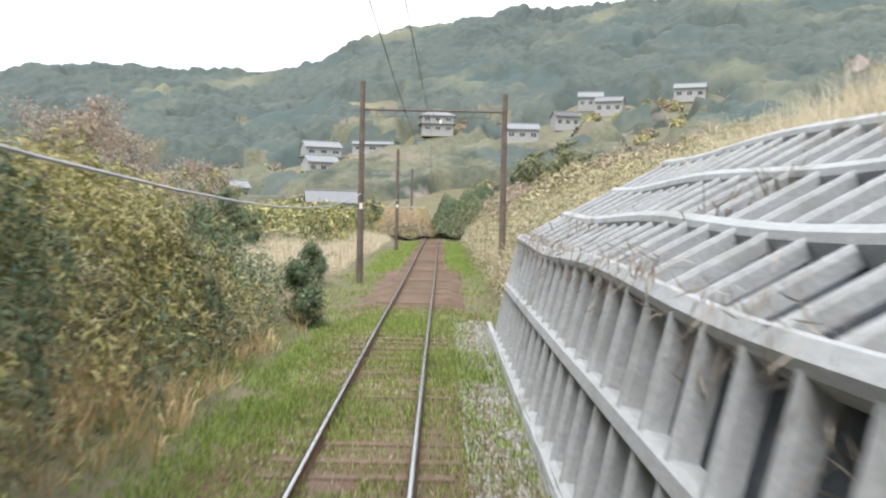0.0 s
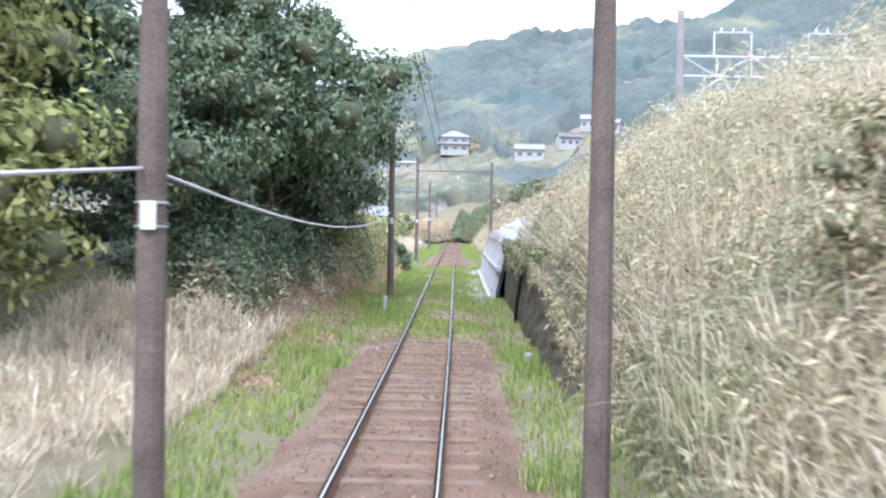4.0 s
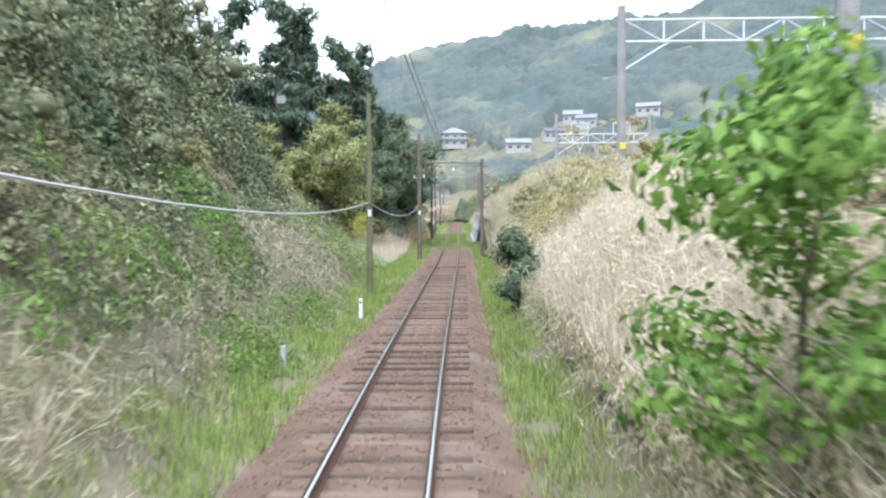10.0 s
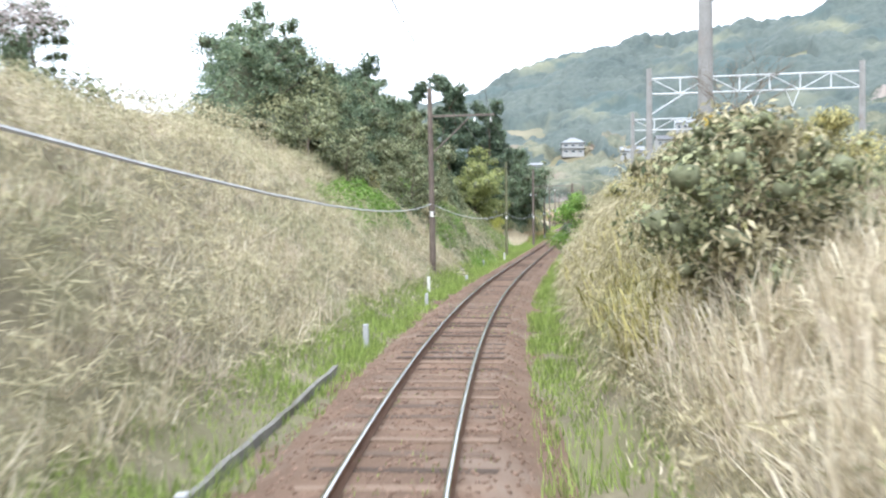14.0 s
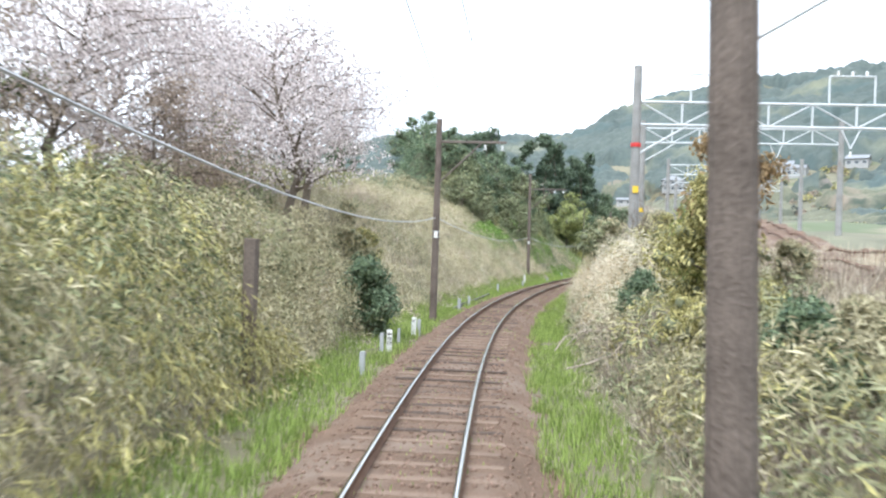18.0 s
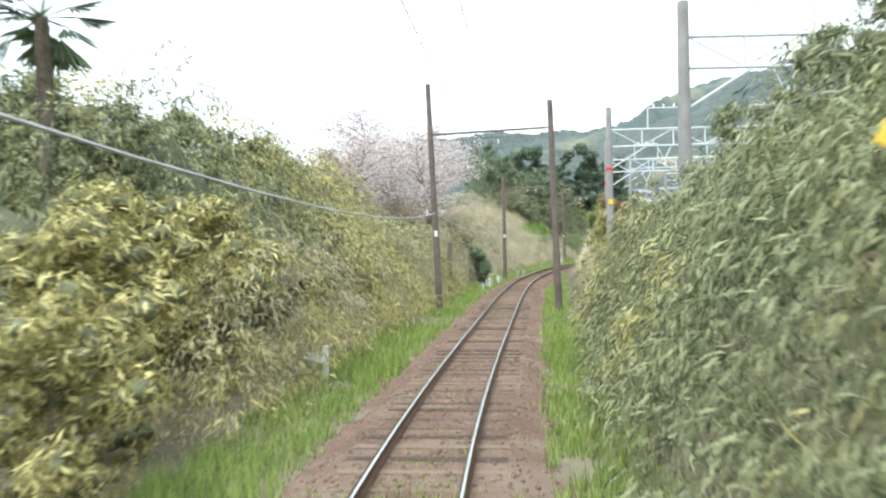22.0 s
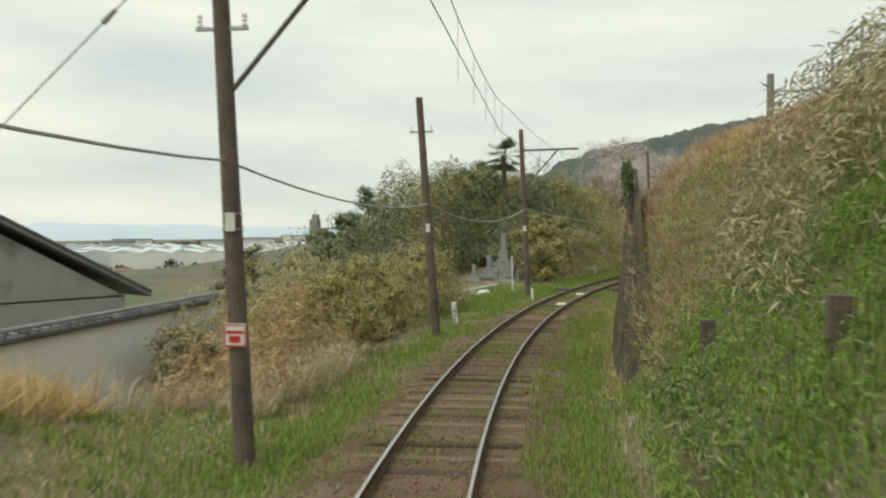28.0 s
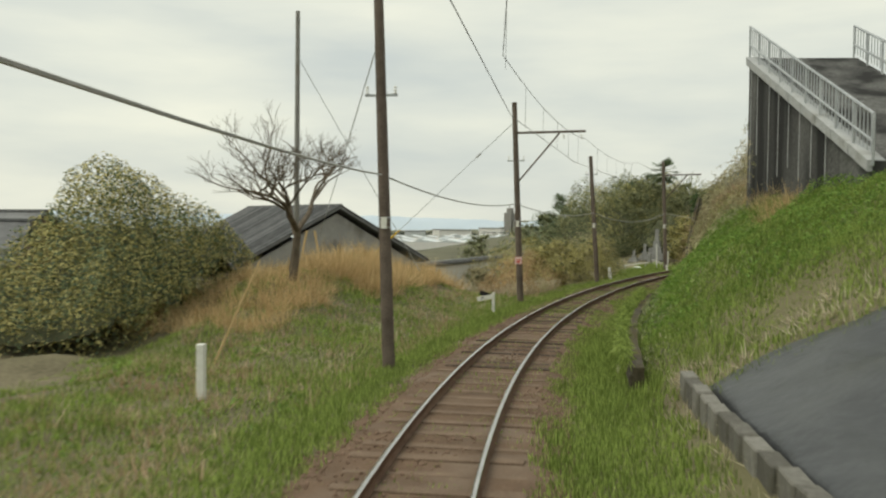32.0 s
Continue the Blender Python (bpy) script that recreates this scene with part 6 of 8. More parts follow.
# bushes strewn over the banks
_rb = random.Random(77)
for u0, u1, s0, s1, n, kinds in ((52, 72, -4.5, -8.5, 9, (olive_bush, yellow_bamboo, vine_tree)), (104, 124, -5.0, -10, 9, (olive_bush, yellow_bamboo)), (22, 46, 4.2, 8.5, 9, (olive_bush, yellow_bamboo)), (66, 100, 4.0, 7.5, 9, (olive_bush, yellow_bamboo)), (104, 140, 4.2, 7.0, 12, (olive_bush, yellow_bamboo, round_shrub)), (-18, -6, -4.0, -7.0, 6, (olive_bush, yellow_bamboo))):
    for k in range(n):
        kd = kinds[k % len(kinds)]
        replant(kd, u0 + (u1 - u0) * (k + _rb.random()) / n, _rb.uniform(s0, s1), _rb.uniform(0.4, 0.75) * (0.6 if kd is vine_tree else 1.0), _rb.uniform(0, 360), 0.25)
replant(vine_tree, 99.5, 4.0, 0.55, 40, 0.3)
for u, s, k, t in ((66, -5.6, 0.5, 10), (70, -7.4, 0.6, 80), (62.5, -7.0, 0.6, 200), (58, -6.4, 0.5, 300), (74, -8.6, 0.6, 140)):
    replant(vine_tree, u, s, k, t, 0.3)
for u, s, k, t in ((119, -8.2, 1.0, 30), (124, -10.5, 1.1, 130), (116, -9.5, 0.9, 220)):
    replant(budding, u, s, k, t, 0.3)
for u, s, k, t in ((60, -8.2, 0.55, 10), (68, -9.0, 0.6, 80), (54, -7.6, 0.5, 200)):
    replant(evergreen, u, s, k, t, 0.4)
# the palm behind the graves
palm_at = on_land(152, -9.3, -0.2)
palm = thing("palm_tree", Matrix.Translation(palm_at), "fan palm with a shaggy trunk above the bushes", "palm")
_ph = float(line(152)[2]) + 7.7 - palm_at.z
part("trunk", bent_tube([(0, 0, 0), (0.08, 0, _ph * 0.4), (0.02, 0.05, _ph * 0.8), (0, 0, _ph)], [0.14, 0.12, 0.17, 0.15], 8), M_BARK, palm)
for k in range(46):
    an, el = k * 2.4, -0.75 + 1.9 * ((k * 7) % 46) / 46
    d = Vector((math.cos(an) * math.cos(el), math.sin(an) * math.cos(el), math.sin(el)))
    side = d.cross(Vector((0, 0, 1))).normalized()
    bm = bmesh.new()
    c = Vector((0, 0, _ph)) + d * 0.75
    add_bent(bm, [Vector((0, 0, _ph)), c], [0.015, 0.01], 4)
    for j in range(-5, 6):
        w = (d + side * j * 0.22).normalized()
        e = c + w * (0.95 - 0.03 * abs(j)) - Vector((0, 0, 0.12 + 0.03 * abs(j)))
        n = w.cross(d).normalized() if j else side
        v = [bm.verts.new(c), bm.verts.new(c.lerp(e, 0.5) + side * 0.055), bm.verts.new(e), bm.verts.new(c.lerp(e, 0.5) - side * 0.055)]
        bm.faces.new(v)
    part("frond", bm, M_EVERGREEN, palm)


# bare trees: limbs that fork four times
def bare_tree(name, u, s, height, spread, seed, label, trunk_r=0.16, levels=4, lean=0.0):
    rnd = random.Random(seed)
    v = on_land(u, s, -0.2)
    root = thing(name, Matrix.Translation(v), label, "tree")
    bm, twigs = bmesh.new(), bmesh.new()

    def limb(p, d, length, r, level):
        mid = p + d * length * 0.5 + Vector((rnd.uniform(-1, 1), rnd.uniform(-1, 1), rnd.uniform(-0.3, 0.6))) * length * 0.08
        e = p + d * length + Vector((rnd.uniform(-1, 1), rnd.uniform(-1, 1), 0)) * length * 0.08
        add_bent(bm if level < 3 else twigs, [p, mid, e], [r, r * 0.85, r * 0.62], 7 if level < 2 else 4)
        if level < levels:
            for _ in range(3 if level else 4):
                nd = (d * 0.75 + Vector((rnd.uniform(-1, 1), rnd.uniform(-1, 1), rnd.uniform(-0.15, 0.55))) * (0.85 if level else spread)).normalized()
                limb(mid.lerp(e, rnd.uniform(0.3, 1.0)), nd, length * rnd.uniform(0.6, 0.85), r * 0.55, level + 1)

    limb(Vector((0, 0, 0)), Vector((lean, 0.05, 1)).normalized(), height * 0.42, trunk_r, 0)
    part("trunk", bm, M_BARK, root)
    part("twig_work", twigs, M_BARK, root)
    return root


bare_tree("bare_tree", 205.6, -7.7, 4.4, 1.1, 5, "bare spreading tree behind golden dry grass", levels=6)
for k, (u, s, h) in enumerate(((34, 5.2, 3.0), (108, 4.6, 2.6), (110.5, 5.4, 3.0), (91, 6.0, 4.2), (103, -11, 6.0), (-12, -8, 7.0))):
    bare_tree("bare_sapling", u, s, h, 0.7, 50 + k, "slender bare sapling in the brush", trunk_r=0.035)

HOUSES = [(-0.3, 244.4), (-30.9, 223), (-29.5, 212), (-17.8, 232.3), (51.6, 252.4), (47.3, 261), (36.6, 241.5), (-16.4, 135), (-42.4, 174.6), (23.1, 230.8), (75, 250)]
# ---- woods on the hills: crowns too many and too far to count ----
# the far woods' green carries a slight blue of haze in its colour
M_FARWOOD = mat("hazed_evergreen_wood", (0.046, 0.064, 0.062), (0.115, 0.132, 0.115), 0.035, 0.95, 0.0, fine=0.4, stain=[((0.175, 0.18, 0.125), 0.016, 0.56, 0.68), ((0.075, 0.10, 0.095), 0.03, 0.56, 0.64)])
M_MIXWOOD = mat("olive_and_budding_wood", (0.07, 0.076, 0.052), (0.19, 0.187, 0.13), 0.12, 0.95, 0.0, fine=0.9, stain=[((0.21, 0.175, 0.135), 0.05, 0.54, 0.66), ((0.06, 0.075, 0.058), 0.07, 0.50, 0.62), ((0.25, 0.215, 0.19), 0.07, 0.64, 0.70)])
_th, _r = np.meshgrid(np.radians(np.linspace(-44, 47, 640)), np.geomspace(118, 760, 260), indexing="ij")
_x, _y = -np.sin(_th) * _r, np.cos(_th) * _r
_heap = 4.6 * mounds(_x, _y, 7.5, 2.0)[0] + 2.2 * mounds(_x, _y, 3.4, 5.0)[0] + 1.6 * wobble(_x, _y, 11.0, 3.0)
_field = wobble(_x, _y, 45.0, 4.0) + 0.5 * wobble(_x, _y, 17.0, 6.0)
_heap = _heap + np.clip((300 - _r) / 120, 0, 1) * (1.3 * mounds(_x, _y, 1.7, 8.0)[0] + 0.5 * wobble(_x, _y, 0.8, 9.0))
_wood = np.clip((_field + 0.42 - 0.2 * (_r < 230) + 0.2 * (_r > 270) + 0.3 * (_r > 360)) * 6, 0, 1) * np.clip((_r - 118) / 12, 0, 1)
_wood = np.where((_r < 160) & (np.abs(_x) < 14), 0, _wood)
for _hx, _hy in HOUSES:
    _wood *= np.clip((np.hypot(_x - _hx, (_y - _hy + 6) * 0.7) - 8) / 5, 0, 1)
_z = far_land(_x, _y) - 1.2 + _wood * (2.2 + _heap * (0.75 + _r / 1500) * np.clip(0.5 + (_r - 170) / 160, 0.5, 1))
_ids = np.arange(_x.size).reshape(_x.shape)
_f = np.stack([_ids[:-1, :-1], _ids[:-1, 1:], _ids[1:, 1:], _ids[1:, :-1]], -1).reshape(-1, 4)
_f = _f[(_wood.ravel()[_f] > 0.05).any(1)]
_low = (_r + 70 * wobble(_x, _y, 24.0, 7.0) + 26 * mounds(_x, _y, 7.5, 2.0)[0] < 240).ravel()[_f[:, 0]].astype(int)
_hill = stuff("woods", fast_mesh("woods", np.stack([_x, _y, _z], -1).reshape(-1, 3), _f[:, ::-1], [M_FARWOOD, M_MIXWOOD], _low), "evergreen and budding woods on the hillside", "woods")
_hill.data.polygons.foreach_set("use_smooth", np.ones(len(_f), bool))
# bushes and small trees among the fields of the valley
_g = np.random.default_rng(35)
_n, _m = 700, 75
_a, _r = np.radians(_g.uniform(-44, 47, _n)), 116 + 150 * _g.uniform(0, 1, _n)
_x, _y = -np.sin(_a) * _r, np.cos(_a) * _r
_keep = (np.abs(_x) > 7) & (np.array([min(math.hypot(a - p, b - q) for p, q in HOUSES) for a, b in zip(_x, _y)]) > 7)
_x, _y = _x[_keep], _y[_keep]
_n = len(_x)
_size = _g.uniform(0.9, 2.6, _n)
_d = unit(_g.normal(size=(_n, _m, 3)))
_d[..., 2] = np.abs(_d[..., 2]) * 1.2
_c = np.stack([_x, _y, far_land(_x, _y)], 1)[:, None] + _d * _size[:, None, None] * _g.uniform(0.8, 1.0, (_n, _m, 1))
for _k, (_mt, _lb) in enumerate(((M_BAMBOO, "green bushes among fields in the valley"), (M_BUD, "brown budding bushes among fields in the valley"), (M_YELLOWBAMBOO, "olive bushes among fields in the valley"), (M_FARWOOD, "dark small trees among fields in the valley"))):
    _sel = np.arange(_n) % 4 == _k
    p, q = _c[_sel].reshape(-1, 3), np.repeat(_size[_sel], _m)
    stuff("bushes", leaf_mesh("bushes", p, _g.normal(size=(len(p), 3)), q * 0.42, q * 0.28, _mt, 60 + _k, face=_d[_sel].reshape(-1, 3) + np.array([0, 0, 0.3]), loose=0.35), _lb, "bushes")
# the trees that close the line off at its far end
leaf_bank("thicket", -96, -79, -0.4, 6.5, 260, 4.6, M_EVERGREEN, "dense dark green trees where the line runs out of sight", 166, "thicket", core=True, leaf=(0.2, 0.09), clump=0.3, alt=(M_BAMBOO, 0.5), cell=2.2)
leaf_bank("thicket", -92, -77.5, -5.5, 0.1, 220, 3.0, M_YELLOWBAMBOO, "golden and olive brush where the line runs out of sight", 169, "thicket", core=True, leaf=(0.2, 0.06), clump=0.5, alt=(M_TANSTRAW, 0.5), cell=1.6)
# thickets between the line and the hills
for _k, (s0, s1, _ma, _mb, _lb) in enumerate(((-6, -24, M_YELLOWBAMBOO, M_BAMBOO, "olive and green thickets in the valley"), (-16, -44, M_SASA, M_BUD, "pale and budding thickets in the valley"), (4.2, 24, M_SASA, M_BUD, "budding and withered thickets in the valley"), (16, 44, M_BAMBOO, M_SASA, "green thickets in the valley"))):
    leaf_bank("thicket", -116, -45, s0, s1, 34, 2.3, _ma, _lb, 19 + _k, "thicket", leaf=(0.34, 0.17), clump=0.5, alt=(_mb, 0.5), cell=2.4, patchy=-0.9)

# the shrubs above the bend
M_RUSTLEAF = mat("rust_coloured_young_leaf", (0.22, 0.15, 0.07), (0.44, 0.31, 0.16), 0.6, 0.6, 0, island=0.9, through_light=0.4)
plant("evergreen_shrub", 124.9, 4.8, "tall olive evergreen shrub among withered brush", "shrub", seed=181, height=3.3, spread=0.9, trunk_r=0.06, leaf_n=7000, leaf=(0.10, 0.04), material=M_YELLOWBAMBOO, bare=0.1, limbs=18)
plant("young_tree", 124.4, 5.2, "small tree with rust-coloured young leaves", "tree", seed=182, height=3.9, spread=0.9, trunk_r=0.05, leaf_n=2600, leaf=(0.15, 0.06), material=M_RUSTLEAF, dense=False, bare=0.5, limbs=16)
plant("olive_bush", 123.4, 5.0, "yellow-green bush behind withered brush", "bush", seed=183, height=2.7, spread=0.8, trunk_r=0.05, leaf_n=3000, leaf=(0.15, 0.055), material=M_SPRING, bare=0.3, limbs=16)
_rd = random.Random(77)
for k in range(9):
    u, s = 117.5 + 0.85 * k, _rd.uniform(2.8, 3.6)
    st = thing("dead_branch", facing(u, s, float(ground_h(u, s)) + 0.1, _rd.uniform(-40, 40)), "pale dead branch lying over the brush", "branch", "dead branches on the bank")
    a = Vector((_rd.uniform(-0.9, -0.4), 0, 0))
    for q in range(4):
        b = a + Vector((_rd.uniform(0.25, 0.5), _rd.uniform(-0.25, 0.25), _rd.uniform(-0.02, 0.4)))
        part("stick", tube(tuple(a), tuple(b), 0.016 - 0.003 * q, 0.013 - 0.003 * q, 6), M_TWIG, st)
        if q == 1:
            part("twig", tube(tuple(b), tuple(b + Vector((0.2, 0.3, 0.35))), 0.008, 0.004, 5), M_TWIG, st)
        a = b


# ---- small things beside the track ----
def stake(u, s, h=0.55, w=0.11, material=None, label="short white concrete post beside the track", name="marker_post", bars=0, lean=0.0):
    root = thing(name, facing(u, s, float(ground_h(u, s)), random.Random(int(u * 10)).uniform(-8, 8)), label, "marker post", "posts along the line")
    turn = Euler((0, radians(lean), 0)).to_matrix().to_4x4()
    part("post", box(0, 0, h / 2 - 0.1, w, w * 0.8, h + 0.2, bevel=0.012, turn=turn), material or M_WHITE, root)
    for k in range(bars):
        part("mark", box(0, -w * 0.4 - 0.004, h * (0.8 - 0.22 * k), w * 0.5, 0.006, h * 0.12), M_BLACK, root)
    return root


stake(52.4, -1.95, 0.55, 0.1, bars=1)
stake(60.5, -2.4, 0.45, 0.09, M_CONCRETE, "grey concrete post in the grass")
stake(71.5, -1.9, 0.3, 0.14, M_CONCRETE, "low grey concrete block beside the track")
stake(78.5, -2.5, 0.6, 0.1)
stake(82.8, -1.9, 0.45, 0.1, M_CONCRETE, "grey concrete post at the foot of a bank")
stake(92, -2.0, 0.55, 0.12, M_CONCRETE, "post with a reddish cap beside the track")
stake(103, -1.75, 0.45, 0.11, M_CONCRETE, "grey concrete post of a low edge")
stake(105.5, -1.8, 0.5, 0.13, M_CONCRETE, "grey concrete post of a low edge")
stake(117.6, -2.0, 0.42, 0.08, M_CONCRETE, "thin grey concrete post in the grass")
stake(119.55, -2.12, 0.5, 0.09, M_CONCRETE, "thin grey concrete post beside a white board")
stake(115.7, -1.72, 0.52, 0.1, M_CONCRETE, "grey concrete post behind a white post")
stake(123.1, -1.93, 0.5, 0.11, M_CONCRETE, "grey concrete post in the grass")
stake(2, -1.7, 0.5, 0.12, M_CONCRETE, "grey concrete post in the grass")
stake(170.5, -1.75, 0.5, 0.1, lean=-6)
stake(216.3, -4.57, 0.95, 0.14, label="white post at the edge of a gravel patch")
stake(12, 2.3, 0.2, 0.16, M_CONCRETE, "small concrete block in the grass")
stake(176.8, 3.4, 0.4, 0.18, M_POLE, "short wooden stump in straw")
stake(199, 4.0, 0.5, 0.2, M_POLE, "short dark wooden stump on a grassy slope")
stake(195, 3.6, 0.4, 0.2, M_POLE, "short dark wooden stump on a grassy slope")
stake(126.5, -3.3, 2.6, 0.22, M_POLE, "old brown pole stump among bamboo grass", "pole_stump")


def text_part(word, size, material, parent, m, name="figure"):
    cu = bpy.data.curves.new(name, "FONT")
    cu.body, cu.size, cu.align_x, cu.align_y, cu.extrude = word, size, "CENTER", "CENTER", 0.003
    ob = new(name, cu)
    cu.materials.append(material)
    ob.parent = parent
    ob.matrix_local = m
    return ob


# white boards with figures by the bend
_s = thing("distance_post", facing(119.3, -1.97, float(ground_h(119.3, -1.97))), "narrow white board with black figures set upright", "sign")
part("board", box(0, 0, 0.25, 0.14, 0.03, 0.62, bevel=0.006), M_WHITE, _s)
for k, w in enumerate("600"):
    text_part(w, 0.15, M_BLACK, _s, pose(0, -0.021, 0.45 - 0.115 * k, 90, 90, 0))
_s = thing("distance_post", facing(115.9, -1.84, float(ground_h(115.9, -1.84))), "white concrete post with one black figure", "sign")
part("post", box(0, 0, 0.28, 0.13, 0.11, 0.6, bevel=0.012), M_WHITE, _s)
part("foot", box(0, 0, -0.02, 0.17, 0.15, 0.14, bevel=0.01), M_POLE, _s)
text_part("6", 0.14, M_BLACK, _s, pose(0, -0.06, 0.48, 90, 0, 0))
# white board with the figures of a curve, standing in the grass
_s = thing("curve_post", facing(180, -2.55, float(ground_h(180, -2.55))), "white board with black figures standing in grass", "sign")
_tilt = Euler((0, radians(-6), 0)).to_matrix().to_4x4()
part("board", box(0, 0, 0.32, 0.17, 0.04, 0.85, bevel=0.008, turn=_tilt), M_WHITE, _s)
for k, w in enumerate(("1", "2", "0")):
    text_part(w, 0.24, M_BLACK, _s, pose(0.02 - 0.022 * k + 0.012, -0.027, 0.60 - 0.24 * k, 90, 0, 0))
part("rung", box(-0.012, -0.026, 0.47, 0.12, 0.006, 0.018), M_BLACK, _s)
# gradient post: a white and a black arm
_s = thing("gradient_post", facing(201, -2.4, float(ground_h(201, -2.4))), "white gradient post with a white and a black arm", "sign")
part("post", box(0.0, 0, 0.3, 0.09, 0.09, 0.9, bevel=0.01), M_WHITE, _s)
part("arm", box(-0.28, -0.055, 0.56, 0.58, 0.02, 0.15, bevel=0.004, turn=Euler((0, radians(-13), 0)).to_matrix().to_4x4()), M_WHITE, _s, "white arm with black figures")
part("arm", box(-0.26, 0.055, 0.66, 0.5, 0.02, 0.15, bevel=0.004, turn=Euler((0, radians(17), 0)).to_matrix().to_4x4()), M_BLACK, _s, "black arm")
text_part("10", 0.12, M_BLACK, _s, pose(-0.38, -0.068, 0.535, 90, -13, 0))
# the low white sign post at the bamboo
_s = thing("gradient_post", facing(152.4, -2.9, float(ground_h(152.4, -2.9))), "weathered white gradient post among grass", "sign")
part("post", box(0, 0, 0.25, 0.1, 0.1, 0.9, bevel=0.01), M_WHITE, _s)
part("arm", box(-0.24, -0.06, 0.45, 0.45, 0.02, 0.13, bevel=0.004, turn=Euler((0, radians(14), 0)).to_matrix().to_4x4()), M_WHITE, _s)

# ---- the foot crossing ----
cross = thing("crossing_sign", facing(165.3, 3.7, 0.6), "leaning yellow-black crossbuck on a white post", "crossing sign")
_lean = Euler((0, radians(-14), 0)).to_matrix().to_4x4()


def leaned(bm):
    bmesh.ops.transform(bm, matrix=_lean, verts=bm.verts)
    return bm


part("post", leaned(tube((0, 0, -0.4), (0, 0, 2.6), 0.055, 0.05, 10)), M_WHITE, cross)
for a in (43, -43):
    t = Euler((0, radians(a), 0)).to_matrix().to_4x4()
    arm = part("arm", leaned(box(0, -0.07, 2.36, 0.76, 0.02, 0.13, bevel=0.004, turn=t)), M_YELLOW, cross, "yellow arm with black stripes")
    for k in (-0.215, 0.0, 0.215):
        q = t @ Vector((k, 0, 0))
        part("stripe", leaned(box(q.x, -0.084 if a > 0 else -0.088, 2.36 + q.z, 0.097, 0.006, 0.124, turn=t)), M_BLACK, arm)
plate = part("plate", leaned(box(0.02, -0.07, 1.84, 0.43, 0.015, 0.21, bevel=0.004)), mat("faded_pink_white_plate", (0.52, 0.42, 0.38), (0.68, 0.60, 0.56), 4, 0.6, 0.05), cross, "faded plate with dark writing")
text_part("とまれみよ", 0.079, M_RAIL, plate, _lean @ pose(0.02, -0.082, 1.84, 90, 0, 0), "writing")
planks = thing("crossing_planks", facing(165.9, 0, -0.2), "dark worn timber planks of a foot crossing", "crossing")
for k, (x, w) in enumerate(((-1.45, 0.42), (-1.0, 0.42), (-0.32, 0.32), (0.02, 0.32), (0.34, 0.28), (0.85, 0.36), (1.12, 0.3))):
    part("plank", box(x, random.Random(k).uniform(-0.04, 0.04), 0.05 + random.Random(k + 9).uniform(-0.02, 0.01), w, 0.55, 0.14, bevel=0.015), M_PLANK, planks)
for u, s in ((169.5, 0.17), (174.5, 0.22)):
    t = thing("track_unit", facing(u, s, -0.17), "white flat device between the rails", "track device", "devices between the rails")
    part("housing", box(0, 0, 0.06, 0.36, 0.24, 0.1, bevel=0.02), M_WHITE, t)
    part("base", box(0, 0, 0.0, 0.42, 0.3, 0.04, bevel=0.005), M_STEEL, t)

# ---- the path and graves left of the crossing ----
_pu = [(167, -2.4, 1.2), (164.5, -4.2, 1.3), (161, -6.0, 1.3), (156.5, -7.6, 1.3), (151, -8.8, 1.2), (147, -10.0, 1.0)]
V, F = [], []
for k in range(len(_pu) * 6 - 5):
    i, f = min(k // 6, len(_pu) - 2), (k - 6 * min(k // 6, len(_pu) - 2)) / 6
    u, s, w = (a + (b - a) * f for a, b in zip(_pu[i], _pu[i + 1]))
    for e in (-1, -0.33, 0.33, 1):
        V.append(on_land(u + e * w * 0.6, s + e * w * 0.8, 0.03 - 0.02 * abs(e)))
for k in range(len(_pu) * 6 - 6):
    for j in range(3):
        F.append((4 * k + j, 4 * k + j + 1, 4 * k + j + 5, 4 * k + j + 4))
tagged(mesh_object("path", V, F, M_GRAVEL), "pale trodden gravel path up from the crossing", "path", kind="structure")


def grave(u, s, size, label, turn=0.0, h=1.0, low=1.0):
    """A slim stone on a base, a step and a plinth; low stretches those three upwards."""
    root = thing("gravestone", facing(u, s, float(on_land(u, s).z - line(u)[2]) - 0.03, turn), label, "gravestone", "graves by the line")
    k, q = size, size * low
    part("plinth", box(0, 0, 0.12 * q, 1.1 * k, 1.1 * k, 0.26 * q, bevel=0.015), M_GRANITE, root)
    part("step", box(0, 0, 0.36 * q, 0.74 * k, 0.74 * k, 0.24 * q, bevel=0.012), M_GRANITE, root)
    part("base", box(0, 0, 0.6 * q, 0.46 * k, 0.46 * k, 0.26 * q, bevel=0.012), M_GRANITE, root)
    part("stone", box(0, 0, 0.73 * q + 0.4 * h * k, 0.26 * k, 0.26 * k, 0.8 * h * k, bevel=0.015), M_GRANITE, root)
    for e in (-0.4, 0.4):
        part("vase", tube((e * k, -0.4 * k, 0.24 * q), (e * k, -0.4 * k, 0.24 * q + 0.22 * k), 0.05 * k, sides=8), M_GRANITE, root)
    return root


grave(160.4, -6.2, 1.1, "tall grey gravestone on a stepped base", 10, 1.1, 1.9)
grave(162.6, -6.3, 0.85, "grey gravestone on a stepped base", 14)
grave(163.3, -6.9, 0.7, "small grey gravestone beside the path", 5, 0.8)
grave(156.5, -8.9, 0.9, "grey gravestone before a hedge", 20)
_e = thing("grave_fence", facing(158.3, -6.6, float(on_land(158.3, -6.6).z - line(158.3)[2])), "low stone fence round a grave", "fence")
for z in (0.15, 0.5):
    part("rail", box(-0.2, 0, z, 1.9, 0.16, 0.2, bevel=0.012), M_GRANITE, _e)
